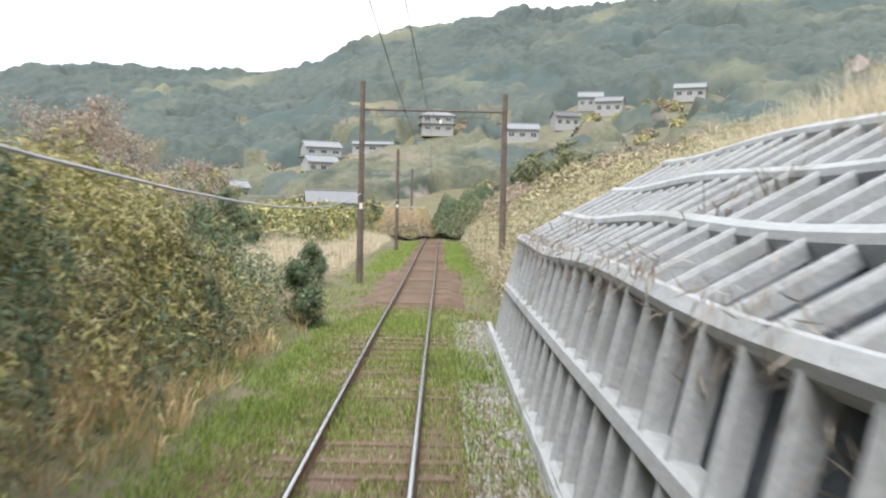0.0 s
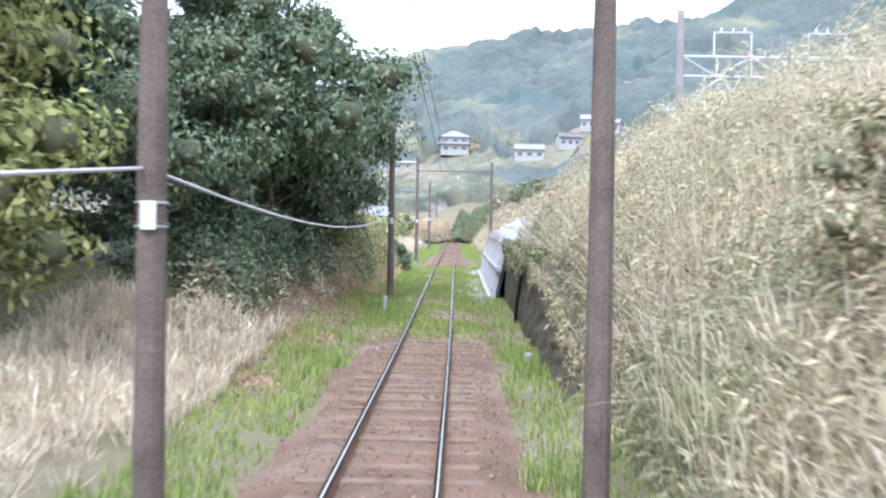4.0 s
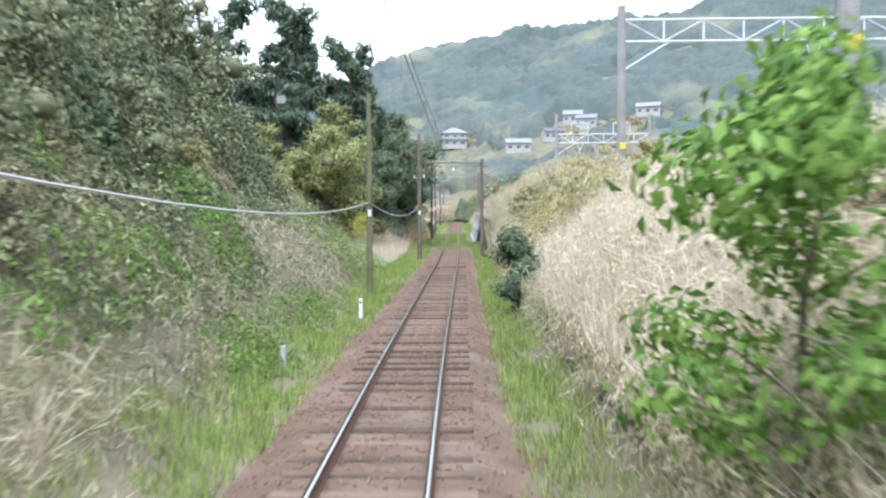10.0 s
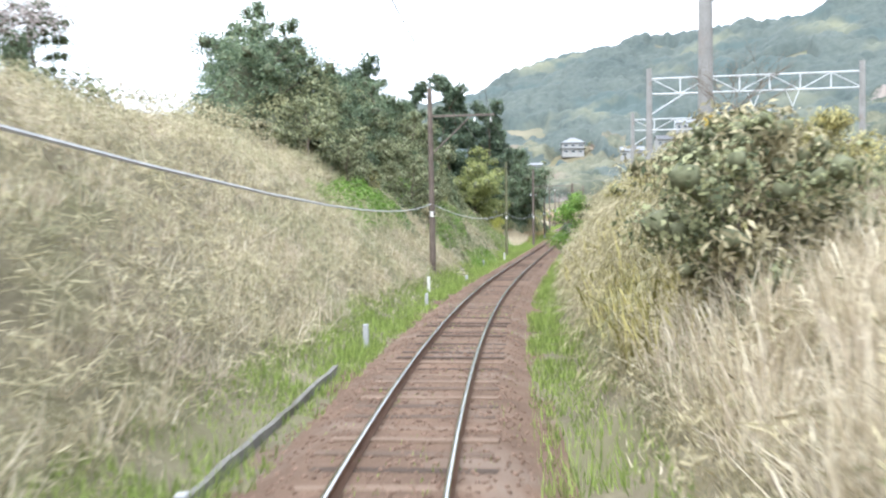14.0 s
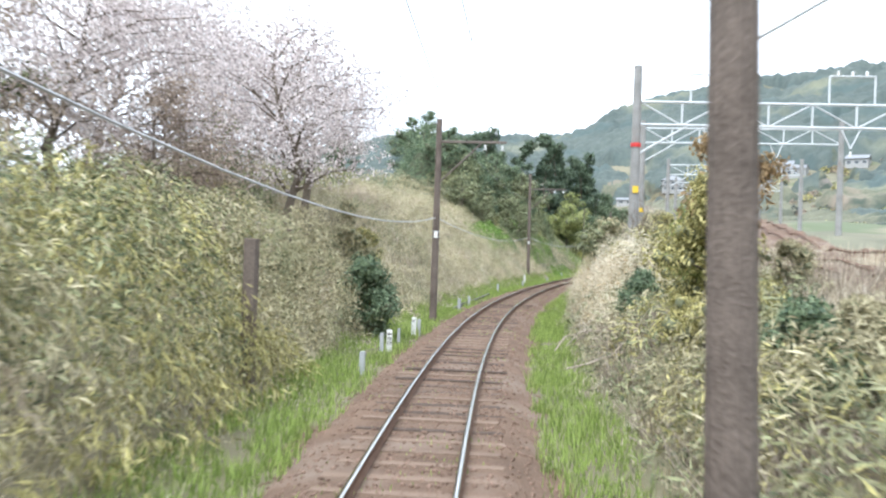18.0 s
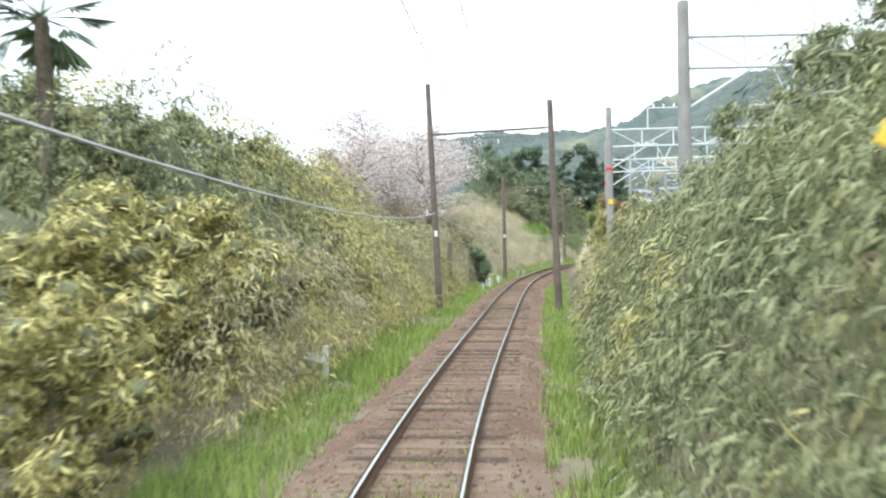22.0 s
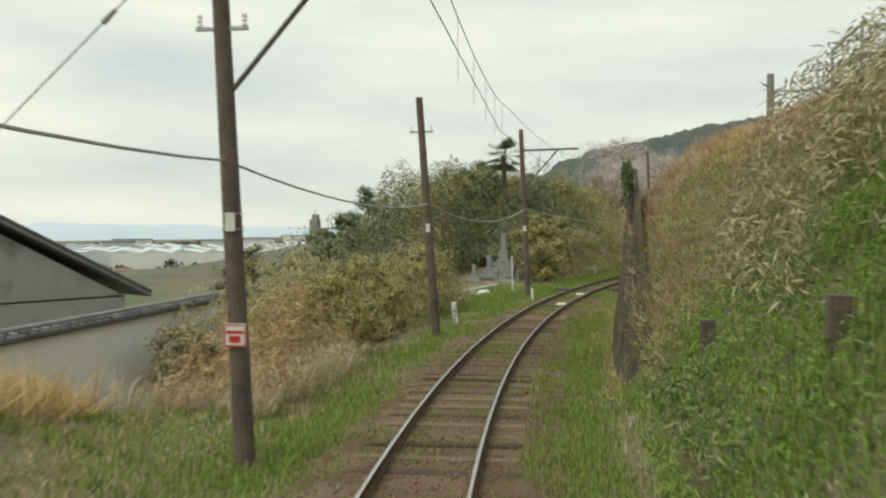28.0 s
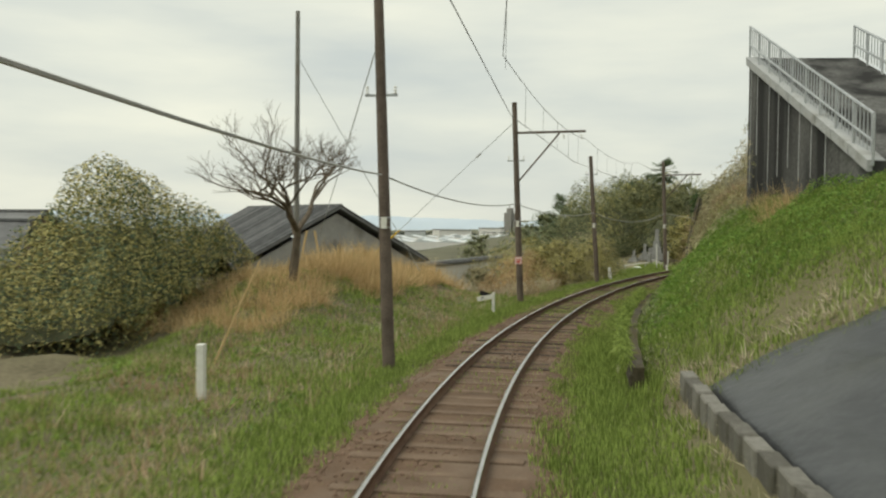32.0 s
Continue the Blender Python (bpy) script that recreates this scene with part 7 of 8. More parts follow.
for x in (-1.1, 0.0, 0.75):
    part("post", box(x, 0.0, 0.35, 0.18, 0.2, 0.8, bevel=0.012), M_GRANITE, _e)
for u, s, h in ((163.4, -5.6, 0.7), (160.6, -5.3, 0.5)):
    t = thing("stone_pillar", facing(u, s, float(on_land(u, s).z - line(u)[2])), "squared grey stone pillar by the path", "stone")
    part("pillar", box(0, 0, h / 2 - 0.05, 0.24, 0.24, h + 0.1, bevel=0.015), M_GRANITE, t)
_e = thing("handrail", pose(0, 0, 0), "white pipe handrail beside the path", "handrail")
_a, _b = on_land(172.4, -5.7), on_land(167.4, -4.2)
part("rail", tube(_a + Vector((0, 0, 0.55)), _b + Vector((0, 0, 0.5)), 0.035, sides=8), M_WHITE, _e)
for f in (0.05, 0.5, 0.95):
    p = _a.lerp(_b, f)
    part("post", tube(p - Vector((0, 0, 0.2)), p + Vector((0, 0, 0.52)), 0.028, sides=8), M_STEEL, _e)
_e = thing("white_pole", Matrix.Translation(on_land(168, -3.3, -0.2)), "slim white pole beside the path", "pole")
part("pole", tube((0, 0, 0), (-0.05, 0, 2.05), 0.04, 0.035, 8), M_WHITE, _e)
_e = thing("white_pole", Matrix.Translation(on_land(166.8, -2.9, -0.2)), "short white pole beside a brown pole", "pole")
part("pole", tube((0, 0, 0), (0, 0, 1.5), 0.04, 0.04, 8), M_WHITE, _e)


def heap_sheet(name, u, s, w, d, h, material, label, seed, category="sheet"):
    """A crumpled sheet spread over the ground."""
    g = np.random.default_rng(seed)
    n = 14
    V, F = [], []
    for i in range(n):
        for j in range(n):
            x, y = i / (n - 1) - 0.5, j / (n - 1) - 0.5
            p = on_land(u + y * d, s + x * w)
            V.append(p + Vector((0, 0, 0.04 + h * max(0, 1 - 4 * (x * x + y * y)) + g.normal() * 0.02)))
    for i in range(n - 1):
        for j in range(n - 1):
            F.append((i * n + j, i * n + j + 1, (i + 1) * n + j + 1, (i + 1) * n + j))
    ob = mesh_object(name, V, F, material)
    m = ob.modifiers.new("thickness", "SOLIDIFY")
    m.thickness = 0.01
    return tagged(ob, label, category)


heap_sheet("tarpaulin", 168.0, -4.75, 0.8, 1.7, 0.2, M_TARP, "crumpled white tarpaulin by a handrail", 3)
heap_sheet("tarpaulin", 169.9, -5.2, 0.4, 0.6, 0.15, M_TARP, "small crumpled white sheet by a handrail", 4)
heap_sheet("tarpaulin", 8.5, -8.2, 1.6, 2.2, 0.5, M_CONCRETE, "grey tarpaulin over a heap in the field", 5)
heap_sheet("orange_sheet", 11.5, -6.4, 0.5, 0.6, 0.35, M_STRAW, "orange-brown sheet on a heap in the field", 6)

_dp = thing("drain_pipe", facing(5.2, 2.5), "dark drain pipe leaning on a mossy wall", "pipe")
part("pipe", bent_tube([(0.02, 0.5, -0.4), (0.02, 0.1, 0.3), (0.12, -0.3, 1.2), (0.2, -0.45, 1.6)], 0.06, 8), M_BLACK, _dp)

_rl = thing("pipe_railing", pose(0, 0, 0), "grey steel pipe railing on top of the slope", "railing")
_rp = [on_land(187 + 2.2 * k, 7.4, 0.0) for k in range(5)]
for p in _rp:
    part("post", tube(p - Vector((0, 0, 0.3)), p + Vector((0, 0, 1.15)), 0.035, sides=8), M_STEEL, _rl)
for p, q in zip(_rp, _rp[1:]):
    for z in (0.55, 1.1):
        part("rail", tube(p + Vector((0, 0, z)), q + Vector((0, 0, z)), 0.028, sides=8), M_STEEL, _rl)

# ---- black sheet bed and block kerb at the lower end ----
kerb = thing("block_kerb", pose(0, 0, 0), "low kerb of weathered concrete blocks", "kerb", kind="structure")
for k in range(15):
    u = 215.9 + k * 0.62
    s = float(np.interp(u, [214, 218, 224], [3.35, 3.45, 3.65]))
    m = facing(u, s, 0.05 + random.Random(k).uniform(-0.02, 0.02), random.Random(k + 5).uniform(-3, 3) + (180 if k % 2 else 0))
    b = part("block", box(0, 0, 0, 0.22, 0.59, 0.62, bevel=0.02), M_OLDBLOCK, kerb)
    b.matrix_world = m
V, F = [], []
_g = np.random.default_rng(8)
_us2, _ss2 = np.linspace(216.2, 226, 26), np.linspace(3.62, 8.2, 22)
for i, u in enumerate(_us2):
    for j, s in enumerate(_ss2):
        edge = min(1.0, j / 3, (i + 0.0) / 3, (21 - j) / 2)
        h = 0.22 + 0.36 * edge ** 0.6 + 0.02 * (s - 3.6) + 0.05 * math.sin(s * 3.1 + u * 0.4) + 0.03 * math.sin(u * 2.3 + s) + _g.normal() * 0.012
        V.append(spot(u, s, max(h, float(ground_h(u, s)) + 0.04)))
for i in range(25):
    for j in range(21):
        F.append((i * 22 + j, i * 22 + j + 1, (i + 1) * 22 + j + 1, (i + 1) * 22 + j))
_sh = tagged(mesh_object("weed_sheet", V, F, M_SHEET), "black plastic weed sheet over a raised bed", "sheet")
_sh.data.polygons.foreach_set("use_smooth", [True] * len(F))
_sh.modifiers.new("thickness", "SOLIDIFY").thickness = 0.01
tufts("straw", 214.7, 216.1, 3.3, 6.5, 14, 18, 0.35, M_DRYGRASS, "dry straw along the edge of a black sheet", 88, "straw", spread=1.7)
tufts("straw", 214, 224, 3.15, 3.6, 9, 14, 0.3, M_DRYGRASS, "dry grass on a block kerb", 89, "straw", spread=1.4)

# ---- concrete ramp with steel railing over the green slope ----
ramp = thing("road_ramp", facing(199.6, 5.8, 0), "tall streaked concrete ramp wall with steel railings", "ramp", kind="structure")
# local x runs away from the line, y up the line; the ramp falls towards lower right
_len, _wide = 9.5, 3.4
_dir = Vector((0.24, -0.97, 0)).normalized()
_nrm = Vector((0.97, 0.24, 0)).normalized()


def ramp_top(d):
    return 8.3 - 0.43 * d


bm = bmesh.new()
_n = 24
for k in range(_n + 1):
    d = _len * k / _n
    p = _dir * d
    for q, z in ((0, 1.0), (0, ramp_top(d)), (_wide, ramp_top(d)), (_wide, 1.0)):
        bm.verts.new(p + _nrm * q + Vector((0, 0, z)))
bm.verts.ensure_lookup_table()
for k in range(_n):
    for j in range(4):
        bm.faces.new([bm.verts[4 * k + j], bm.verts[4 * k + (j + 1) % 4], bm.verts[4 * k + 4 + (j + 1) % 4], bm.verts[4 * k + 4 + j]])
bm.faces.new([bm.verts[j] for j in range(4)][::-1])
bm.faces.new([bm.verts[4 * _n + j] for j in range(4)])
bmesh.ops.recalc_face_normals(bm, faces=bm.faces)
part("wall", bm, M_STREAKED, ramp)
for k in range(9):
    d0, d1 = _len * k / 9, _len * (k + 1) / 9
    a, b = _dir * (d0 + 0.02), _dir * (d1 - 0.02)
    bm = bmesh.new()
    vs = [bm.verts.new(p + _nrm * q + Vector((0, 0, ramp_top(d) + z))) for p, d in ((a, d0), (b, d1)) for q in (-0.12, 0.28) for z in (-0.22, 0.03)]
    for f in ((0, 1, 3, 2), (4, 6, 7, 5), (0, 4, 5, 1), (2, 3, 7, 6), (1, 5, 7, 3), (0, 2, 6, 4)):
        bm.faces.new([vs[i] for i in f])
    part("coping", bm, M_CONCRETE, ramp)
for off in (0.0, _wide - 0.1):
    for z in (0.42, 1.02):
        part("rail", tube(_nrm * off + Vector((0, 0, ramp_top(0) + z)), _dir * _len + _nrm * off + Vector((0, 0, ramp_top(_len) + z)), 0.035, sides=8), M_STEEL, ramp)
    for k in range(10):
        d = _len * k / 9
        part("rail_post", tube(_dir * d + _nrm * off + Vector((0, 0, ramp_top(d) - 0.1)), _dir * d + _nrm * off + Vector((0, 0, ramp_top(d) + 1.04)), 0.035, sides=6), M_STEEL, ramp)
    for k in range(46):
        d = _len * (k + 0.5) / 46
        part("baluster", tube(_dir * d + _nrm * off + Vector((0, 0, ramp_top(d) + 0.14)), _dir * d + _nrm * off + Vector((0, 0, ramp_top(d) + 1.0)), 0.016, sides=5), M_STEEL, ramp)
for k, (d, lo) in enumerate(((0.3, 4.2), (1.0, 5.2), (2.2, 4.0), (3.1, 4.4), (4.0, 4.6), (4.9, 4.2), (5.8, 4.2), (6.8, 4.0))):
    part("lime_streak", box(_dir.x * d - _nrm.x * 0.012, _dir.y * d - _nrm.y * 0.012, (lo + ramp_top(d)) / 2 - 0.15, 0.045, 0.012, ramp_top(d) - lo, turn=Euler((0, 0, math.atan2(_dir.y, _dir.x))).to_matrix().to_4x4()), M_CONCRETE, ramp, "pale lime streak down the wall")


# ---- houses ----
def house(m, w, d, h, roof_h, label, wall=None, roof=None, storeys=1, hip=False, windows=3, name="house", eave=0.6, group="houses on the hillside"):
    """A tiled house: walls, gable or hip roof with thickness, windows with frame and pane."""
    wall, roof = wall or M_HOUSEWALL, roof or M_TILE
    root = thing(name, m, label, "house", group)
    part("wall", box(0, 0, h / 2 - 0.5, w, d, h + 1.0, bevel=0.03), wall, root)
    bm = bmesh.new()
    x, y = w / 2 + (eave if hip else 0.4 * eave), d / 2 + eave
    in_x = w / 2 - d / 2 if hip else x
    low = [(-x, -y, h), (x, -y, h), (x, y, h), (-x, y, h)]
    top = [(-in_x, 0, h + roof_h), (in_x, 0, h + roof_h)]
    v = [bm.verts.new(p) for p in low + top]
    u = [bm.verts.new((p[0], p[1], p[2] - 0.15)) for p in low]
    sides = [(v[0], v[1], v[5], v[4]), (v[2], v[3], v[4], v[5])]
    if hip:
        sides += [(v[1], v[2], v[5]), (v[3], v[0], v[4])]
    for f in sides:
        bm.faces.new(f)
    for sgn in (() if hip else (-1, 1)):
        g = bmesh.new()
        tri = [(-d / 2, h - 0.1), (d / 2, h - 0.1), (0, h + roof_h * d / (d + 2 * eave) + 0.02)]
        ends = [[g.verts.new((sgn * (w / 2 - t), p, q)) for p, q in tri] for t in (0.0, 0.2)]
        g.faces.new(ends[0])
        g.faces.new(ends[1][::-1])
        for k in range(3):
            g.faces.new((ends[0][k], ends[1][k], ends[1][(k + 1) % 3], ends[0][(k + 1) % 3]))
        bmesh.ops.recalc_face_normals(g, faces=g.faces)
        part("gable", g, wall, root)
    if hip:
        for k in range(4):
            bm.faces.new((v[k], u[k], u[(k + 1) % 4], v[(k + 1) % 4]))
        bm.faces.new(u)
    else:
        t = [bm.verts.new((p[0], 0, p[2] - 0.16)) for p in top]
        bm.faces.new((u[0], u[1], t[1], t[0]))
        bm.faces.new((u[2], u[3], t[0], t[1]))
        for a, b in ((0, 1), (2, 3)):
            bm.faces.new((v[a], v[b], u[b], u[a]))
        for e, a, b in ((0, 0, 3), (1, 1, 2)):
            bm.faces.new((v[a], u[a], t[e], v[4 + e]))
            bm.faces.new((v[b], u[b], t[e], v[4 + e]))
    bmesh.ops.recalc_face_normals(bm, faces=bm.faces)
    rf = part("roof", bm, roof, root)
    part("ridge", box(0, 0, h + roof_h + 0.05, 2 * in_x + 0.1, 0.3, 0.2, bevel=0.04), roof, rf)
    if storeys == 2:
        bm = bmesh.new()
        add_box(bm, 0, 0, h * 0.52, w + 1.6, d + 1.6, 0.18, bevel=0.02)
        part("lower_eave", bm, roof, root)
    for k in range(windows):
        for st in range(storeys):
            xx = (k + 0.5) / windows * w - w / 2
            zz = h * (0.5 if storeys == 1 else (0.26 + 0.5 * st))
            wn = part("window", box(xx, -d / 2 - 0.02, zz, w / windows * 0.55, 0.08, h * (0.42 if storeys == 1 else 0.22), bevel=0.01), M_STEEL, root)
            for q in (-0.25, 0.25):
                part("pane", box(xx + q * w / windows * 0.5, -d / 2 - 0.07, zz, w / windows * 0.22, 0.02, h * (0.36 if storeys == 1 else 0.17)), M_PANE, wn)
    return root


def on_hill(x, y, turn=0.0):
    return pose(x, y, float(far_land(x, y)), 0, 0, turn)


M_GREYTILE = mat("grey_roof_tile", (0.17, 0.175, 0.185), (0.30, 0.31, 0.32), 2, 0.5, 0.2)
house(on_hill(-0.3, 244.4, 5), 9, 7, 5.0, 2.2, "two-storey white house with a grey hip roof", roof=M_GREYTILE, storeys=2, hip=True)
house(on_hill(-30.9, 223, 20), 9.5, 7, 5.2, 1.8, "grey two-storey house with tiled roofs", roof=M_GREYTILE, storeys=2)
house(on_hill(-29.5, 212, 25), 8, 6, 2.8, 1.8, "low house with a pale gable below others", roof=M_GREYTILE)
house(on_hill(-17.8, 232.3, 0), 11, 4, 2.2, 0.9, "long low shed with a pale roof", roof=M_GREYTILE)
house(on_hill(51.6, 252.4, -20), 8, 6, 3.6, 1.8, "white house on the hillside")
house(on_hill(47.3, 261, -10), 7.5, 6, 3.4, 2.0, "pale house with a dark gable on the hillside", roof=M_GREYTILE)
house(on_hill(36.6, 241.5, 10), 7, 5, 3.2, 1.6, "small white house among trees")
house(on_hill(-16.4, 135, 12), 8.5, 7, 2.4, 2.0, "small house with a dark tiled gable roof in the valley", hip=False)
house(on_hill(-42.4, 174.6, 30), 6, 5, 2.6, 1.6, "small house among trees in the valley", roof=M_GREYTILE)
house(on_hill(23.1, 230.8, 0), 9, 5, 3.0, 1.8, "pale house with a grey roof on the hillside", roof=M_GREYTILE)
house(on_hill(75, 250, -20), 9, 6, 3.2, 1.8, "white house with a grey roof on the hillside", roof=M_GREYTILE)
# crossing gate signal far up the line
_sg = thing("signal_lamp", facing(-95, 9.5, float(on_land(-95, 9.5).z - line(-95)[2])), "far signal mast with a green light", "signal")
part("mast", tube((0, 0, -0.3), (0, 0, 5.2), 0.08, sides=8), M_POLE, _sg)
part("head", box(0, 0, 4.9, 0.45, 0.25, 1.1, bevel=0.08), M_BLACK, _sg)
_lit = bpy.data.materials.new("green_signal_light")
_lit.use_nodes = True
_lit.node_tree.nodes["Principled BSDF"].inputs["Base Color"].default_value = (0.0, 0.4, 0.25, 1)
_lit.node_tree.nodes["Principled BSDF"].inputs["Emission Color"].default_value = (0.0, 0.9, 0.5, 1)
_lit.node_tree.nodes["Principled BSDF"].inputs["Emission Strength"].default_value = 2.5
part("lens", tube((0, -0.12, 5.15), (0, -0.17, 5.15), 0.13, sides=12), _lit, _sg)

# ---- the tiled houses, wall and plain to the left at the lower end ----
def low_pose(u, s, h, turn):
    return facing(u, s, h, turn)


old_house = house(pose(-5.2, -187.4, -5.6, 0, 0, 0), 13, 13, 4.2, 3.8, "old house with a broad dark tiled gable roof", wall=M_GREYWALL, group="houses by the lower end", eave=1.0)
for sgn in (-1, 1):
    for k in range(46):
        xx = -6.7 + 13.4 * k / 45
        part("roof_tile", tube((xx, sgn * 0.2, 8.02), (xx, sgn * 7.45, 4.28), 0.055, sides=6), M_TILE, old_house)
for sgn in (-1, 1):
    part("verge_tile", tube((6.86, 0, 8.06), (6.86, sgn * 7.5, 4.28), 0.08, sides=8), M_TILE, old_house)
house(pose(-14, -205, -5.6, 0, 0, 20), 11, 8, 5.0, 2.4, "dark wooden house behind a bare tree", wall=M_WOODWALL, group="houses by the lower end", eave=0.8)
house(pose(-3, -210, -5.4, 0, 0, 70), 9, 7, 4.4, 2.2, "dark wooden house behind a hedge", wall=M_WOODWALL, group="houses by the lower end", eave=0.7)
gw = thing("garden_wall", pose(0, 0, 0), "long pale plastered wall with a tiled coping", "wall", kind="structure")
_a, _b = Vector((22.0, -198.8, 0)), Vector((8.5, -175.5, 0))
_dw = (_b - _a).normalized()
_tw = Euler((0, 0, math.atan2(_dw.y, _dw.x))).to_matrix().to_4x4()
_mid, _len = (_a + _b) / 2, (_b - _a).length
part("wall", box(_mid.x, _mid.y, -2.6, _len, 0.2, 3.9, turn=_tw), M_PLASTER, gw)
part("coping", box(_mid.x, _mid.y, -0.62, _len + 0.3, 0.5, 0.12, bevel=0.03, turn=_tw), M_TILE, gw)
part("ridge", box(_mid.x, _mid.y, -0.5, _len + 0.3, 0.16, 0.12, bevel=0.03, turn=_tw), M_TILE, gw)
for k in range(int(_len / 0.3)):
    c = _a.lerp(_b, (k + 0.5) / int(_len / 0.3))
    part("coping_tile", box(c.x, c.y, -0.55, 0.06, 0.52, 0.1, bevel=0.02, turn=_tw), M_TILE, gw)
for u, s, k in ((197.5, -9.6, 0), (199.5, -10.2, 1), (195.5, -9.4, 2)):
    t = thing("timber_frame", low_pose(u, s, float(ground_h(u, s)) - 0.1, 20 * k), "pale timber rack behind the dry grass", "rack")
    for x in (-0.5, 0.5):
        part("leg", tube((x, 0, 0), (x * 0.3, 0, 1.9), 0.05, sides=6), M_STRAW if k else M_TARP, t)
    part("bar", tube((-0.35, 0, 0.9), (0.35, 0, 0.9), 0.04, sides=6), M_STRAW if k else M_TARP, t)
# hedge and shrubs by the lower end
leaf_bank("hedge", 205, 212.5, -9.2, -13.5, 900, 4.6, M_YELLOWBAMBOO, "dense tall olive hedge", 130, "hedge", core=True, leaf=(0.11, 0.05), clump=0.5, cell=2.6)
leaf_bank("hedge", 205, 212.5, -9.2, -13.5, 450, 4.6, M_EVERGREEN, "dense tall dark green hedge", 131, "hedge", leaf=(0.11, 0.055), clump=0.5, cell=2.6)
_cane = thing("bamboo_cane", Matrix.Translation(on_land(212.8, -6.2, 0.0)), "yellow bamboo cane leaning in the grass", "cane")
part("cane", tube((0, 0, -0.1), (0.5, 0.9, 2.3), 0.03, 0.02, 6), M_STRAW, _cane)
_p = thing("line_pole", Matrix.Translation(on_land(203.5, -8.6, -0.3)), "thin grey pole behind a bare tree", "utility pole")
part("shaft", tube((0, 0, 0), (0, 0, 9.0), 0.1, 0.07, 10), M_CONPOLE, _p)
part("stay", tube((0, 0, 7.5), (1.6, 4.0, 0.3), 0.012, sides=5), M_STEEL, _p)
wire("stay_wire", [spot(212.5, -2.6, 6.5), spot(190, -16, 0.8)], 0.012, M_STEEL, "thin grey stay wire beside the line", category="wire")
# the guy of the pole by the distance board, with its yellow guard
_ga, _gb = spot(196.5, -2.8, 6.9), spot(196.1, -9.2, 1.35)
_guy = thing("guy_wire", pose(0, 0, 0), "grey guy wire with a yellow guard at its foot", "guy wire")
part("wire", tube(tuple(_ga), tuple(_gb), 0.012, sides=5), M_STEEL, _guy)
part("guard", tube(tuple(_gb), tuple(_gb.lerp(_ga, 0.2)), 0.04, sides=8), M_YELLOW, _guy, "yellow plastic guard tube")
part("insulator", tube(tuple(_gb.lerp(_ga, 0.74)), tuple(_gb.lerp(_ga, 0.77)), 0.045, 0.03, 8), M_CABLE, _guy)

# greenhouses, halls and a tower on the plain
def plain_box(x, y, w, d, h, turn, label, name, material, roofm, category, z=None):
    z = float(far_land(x, y)) - 0.4 if z is None else z
    root = thing(name, pose(x, y, z, 0, 0, turn), label, category, "buildings on the plain")
    part("wall", box(0, 0, h / 2, w, d, h, bevel=0.05), material, root)
    n = max(3, int(w / 8))
    for k in range(n):
        x0, x1 = -w / 2 + w * k / n, -w / 2 + w * (k + 1) / n
        pts = [(x0, h - 0.1), (x0 + (x1 - x0) * 0.35, h + 0.8), (x1, h - 0.1)]
        bm = bmesh.new()
        a = [bm.verts.new((p[0], -d / 2 - 0.05, p[1])) for p in pts]
        b = [bm.verts.new((p[0], d / 2 + 0.05, p[1])) for p in pts]
        for q in range(3):
            bm.faces.new((a[q], a[(q + 1) % 3], b[(q + 1) % 3], b[q]))
        bm.faces.new(a[::-1])
        bm.faces.new(b)
        part("roof_bay", bm, roofm, root)
    return root


def by_heading(deg, dist):
    return 45 - math.sin(radians(deg)) * dist, -212 + math.cos(radians(deg)) * dist


for k, (deg, dist, w, h) in enumerate(((52, 290, 70, 6.0), (60, 300, 60, 6.0), (49, 330, 50, 5.5), (55, 350, 70, 6.0), (63, 360, 60, 6.0), (70, 340, 60, 6.5), (52, 410, 80, 6.0), (60, 430, 70, 6.5), (47.5, 460, 60, 6.0))):
    x, y = by_heading(deg, dist)
    plain_box(x, y, w, 22, h, deg - 4 + 5 * (k % 3), "long pale greenhouse on the plain" if k % 3 else "grey industrial hall on the plain", "greenhouse" if k % 3 else "hall", M_GREENHOUSE if k % 3 else M_PLASTER, M_GREENHOUSE, "greenhouse" if k % 3 else "hall")
_x, _y = by_heading(47.1, 620)
_tz = float(far_land(_x, _y))
tw = thing("works_tower", pose(_x, _y, _tz + 1.0, 0, 0, 20), "far grey works tower with a stepped top", "tower", "buildings on the plain")
part("shaft", box(0, 0, 9, 6, 6, 20, bevel=0.1), M_CONPOLE, tw)
part("top", box(0.5, 0, 20.5, 4, 4, 4, bevel=0.1), M_CONPOLE, tw)
part("mast", tube((0, 0, 22), (0, 0, 26), 0.4, 0.2, 8), M_CONPOLE, tw)
part("silo", tube((6, 0, -1), (6, 0, 13), 3, sides=14), M_CONPOLE, tw)
_g2 = random.Random(3)
for k in range(26):
    x, y = by_heading(_g2.uniform(46, 78), _g2.uniform(330, 800))
    w = _g2.uniform(8, 26)
    t = thing("far_building", pose(x, y, float(far_land(x, y)) - 0.5, 0, 0, _g2.uniform(0, 90)), "small pale building far off on the plain", "building", "buildings on the plain")
    hh = _g2.uniform(4, 9)
    part("wall", box(0, 0, hh / 2, w, w * 0.6, hh, bevel=0.05), M_PLASTER if k % 2 else M_GREENHOUSE, t)
    part("roof", box(0, 0, hh + 0.3, w * 1.05, w * 0.65, 0.6, bevel=0.1), M_GREYTILE, t)
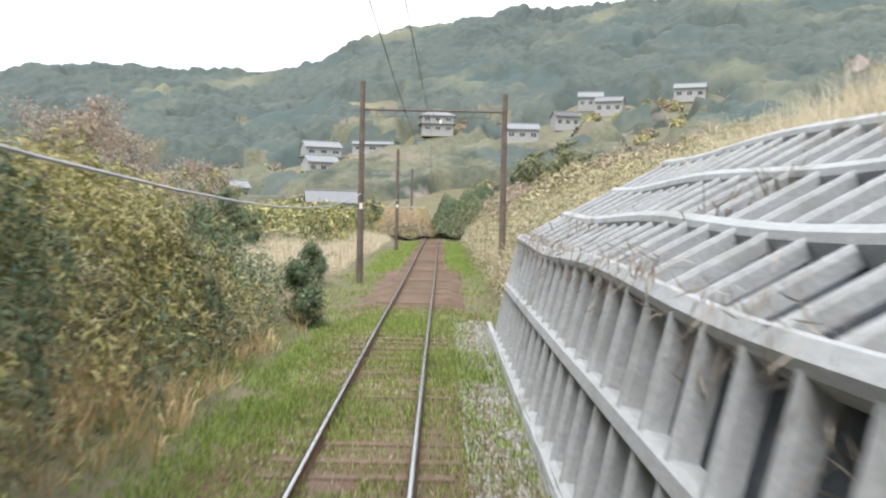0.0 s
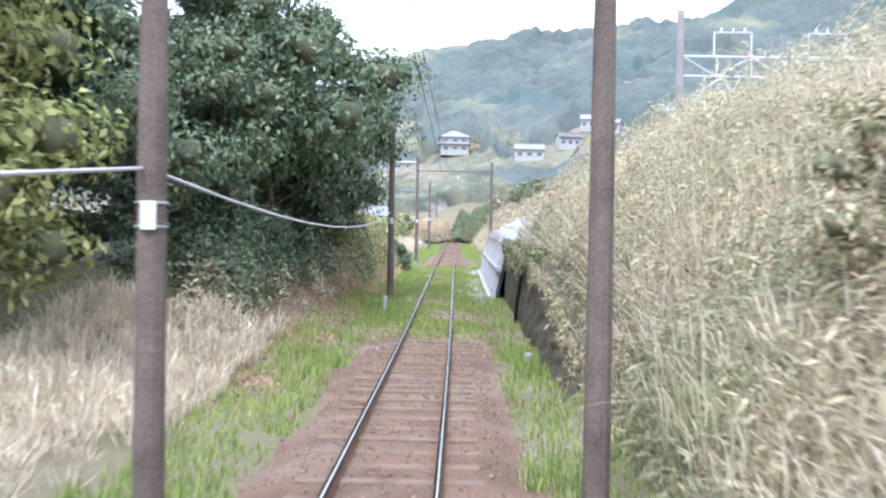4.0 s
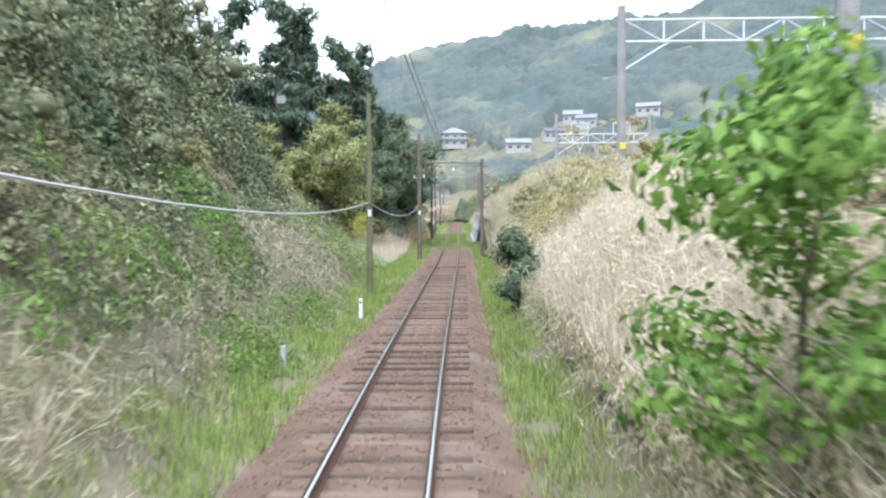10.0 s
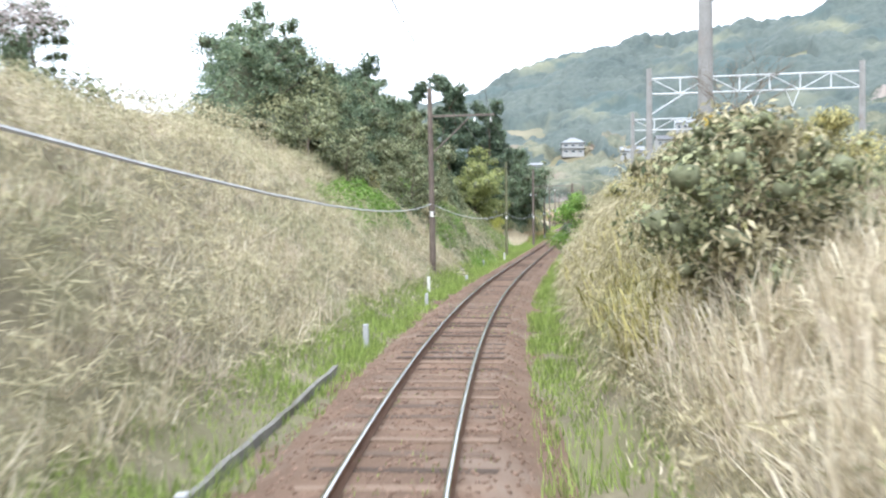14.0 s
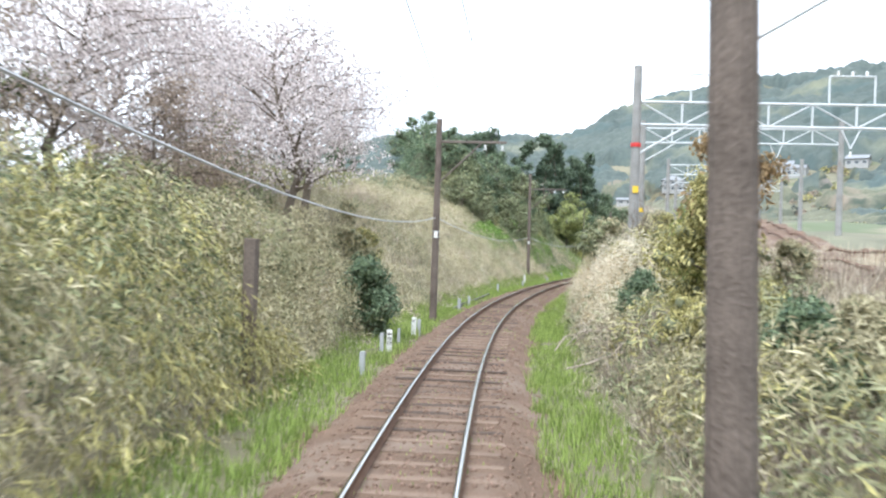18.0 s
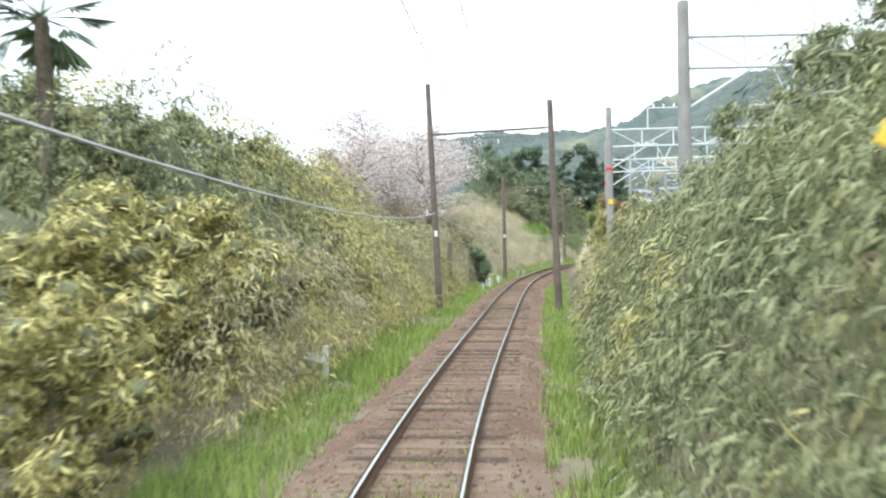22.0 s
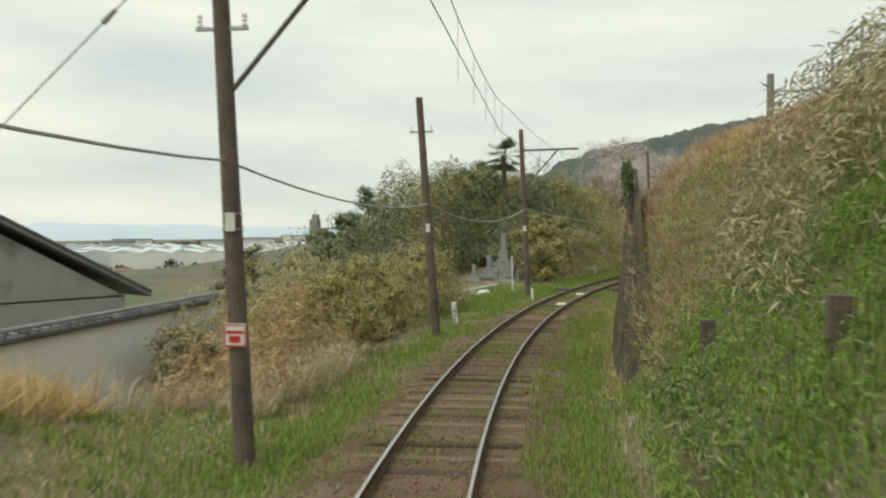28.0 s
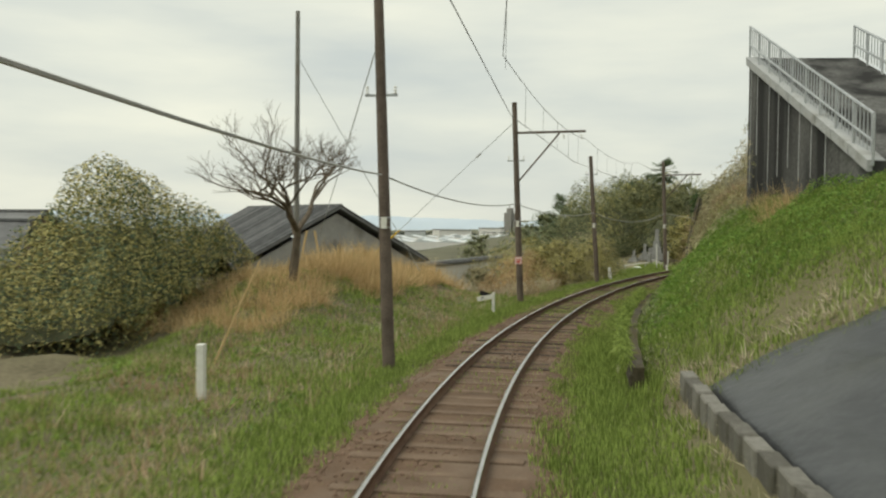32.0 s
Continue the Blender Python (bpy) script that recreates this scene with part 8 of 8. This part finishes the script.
# small houses between the wall and the halls
M_REDTILE = mat("brownish_red_roof_tile", (0.16, 0.09, 0.07), (0.30, 0.18, 0.14), 2, 0.6, 0.2)
for k in range(15):
    x, y = by_heading(_g2.uniform(49, 60), 140 + 9 * k + _g2.uniform(-4, 4))
    house(pose(x, y, float(far_land(x, y)) - 3.2, 0, 0, _g2.uniform(-30, 120)), _g2.uniform(8, 12), _g2.uniform(6, 8), _g2.uniform(2.5, 3.6), _g2.uniform(1.3, 1.9),
          ("small pale house with a grey tiled roof on the plain", "small house with a reddish roof on the plain", "small pale house with a dark roof on the plain")[k % 3], wall=M_PLASTER if k % 2 else M_HOUSEWALL, roof=(M_GREYTILE, M_REDTILE, M_TILE)[k % 3], group="houses on the plain", hip=k % 4 == 1)
# far mountains beyond the plain; their pale haze blue is put into the colour
_n = 160
_hd = np.linspace(40, 100, _n)
_rise = 8.0 + 7.0 * np.clip((_hd - 44) / 16, 0, 1) + 3.5 * wobble(_hd * 3.0, 0 * _hd, 9.0, 3.0) + 1.5 * wobble(_hd * 3.0, 0 * _hd, 2.6, 8.0)
_rows = [(1400, -30 + 0 * _hd), (1440, 0.55 * _rise - 3), (1500, _rise)]
_v = np.concatenate([np.stack([45 - np.sin(np.radians(_hd)) * r, -212 + np.cos(np.radians(_hd)) * r, z], 1) for r, z in _rows])
_f = np.array([(a * _n + i, a * _n + i + 1, (a + 1) * _n + i + 1, (a + 1) * _n + i) for a in range(2) for i in range(_n - 1)])
M_FARHAZE = mat("far_hazy_mountains", (0.46, 0.54, 0.63), (0.56, 0.63, 0.70), 0.01, 1.0, 0.0)
tagged(new("backdrop", fast_mesh("backdrop", _v, _f, [M_FARHAZE])), "far mountains beyond the plain in painted haze blue", "mountains", kind="structure")
# trees on the plain
_g = np.random.default_rng(25)
_n, _m = 900, 40
_a = np.radians(_g.uniform(44, 82, _n))
_r = 270 + 700 * _g.uniform(0, 1, _n) ** 1.2
_x, _y = 45 - np.sin(_a) * _r, -212 + np.cos(_a) * _r
_z = far_land(_x, _y)
_size = _g.uniform(1.2, 3.2, _n)
_d = _g.normal(size=(_n, _m, 3))
_d /= np.linalg.norm(_d, axis=2, keepdims=True)
_d[..., 2] = np.abs(_d[..., 2])
_c = (np.stack([_x, _y, _z], 1)[:, None] + _d * _size[:, None, None] * _g.uniform(0.5, 1, (_n, _m, 1))).reshape(-1, 3)
_q = np.repeat(_size, _m)
stuff("woods", leaf_mesh("woods", _c, _d.reshape(-1, 3) + _g.normal(size=(_n * _m, 3)) * 0.5, _q * 0.45, _q * 0.35, M_FARWOOD, 26), "scattered trees on the plain", "woods")

# ---- the tracks of the main line on the shelf ----
def shelf_s(u, k):
    return float(np.interp(u, [-60, 0, 60, 100, 140, 175], [20, 14.5, 10.5, 9.2, 10.0, 14.0])) + 4.0 * k


main = thing("main_line", pose(0, 0, 0), "double main line with brown ballast on the shelf", "railway track", kind="structure")
for k in range(2):
    V, F = [], []
    us = np.arange(-60, 176, 2.0)
    for i, u in enumerate(us):
        c = shelf_s(u, k)
        zb = float(ground_h(u, c)) + 0.32
        for off, dz in ((-2.0, -0.6), (-1.5, 0.0), (1.5, 0.0), (2.0, -0.6)):
            V.append(spot(u, c + off, zb + dz))
        if i:
            F += [(4 * i - 4 + j, 4 * i - 3 + j, 4 * i + 1 + j, 4 * i + j) for j in range(3)]
    mesh_object("ballast_bed", V, F, M_BALLAST, main)
    for off in (-0.5665, 0.5665):
        pts = [spot(u, shelf_s(u, k) + off, float(ground_h(u, shelf_s(u, k))) + 0.44) for u in us]
        bm = bmesh.new()
        add_bent(bm, pts, 0.06, 4)
        part("rail", bm, M_RAIL, main)
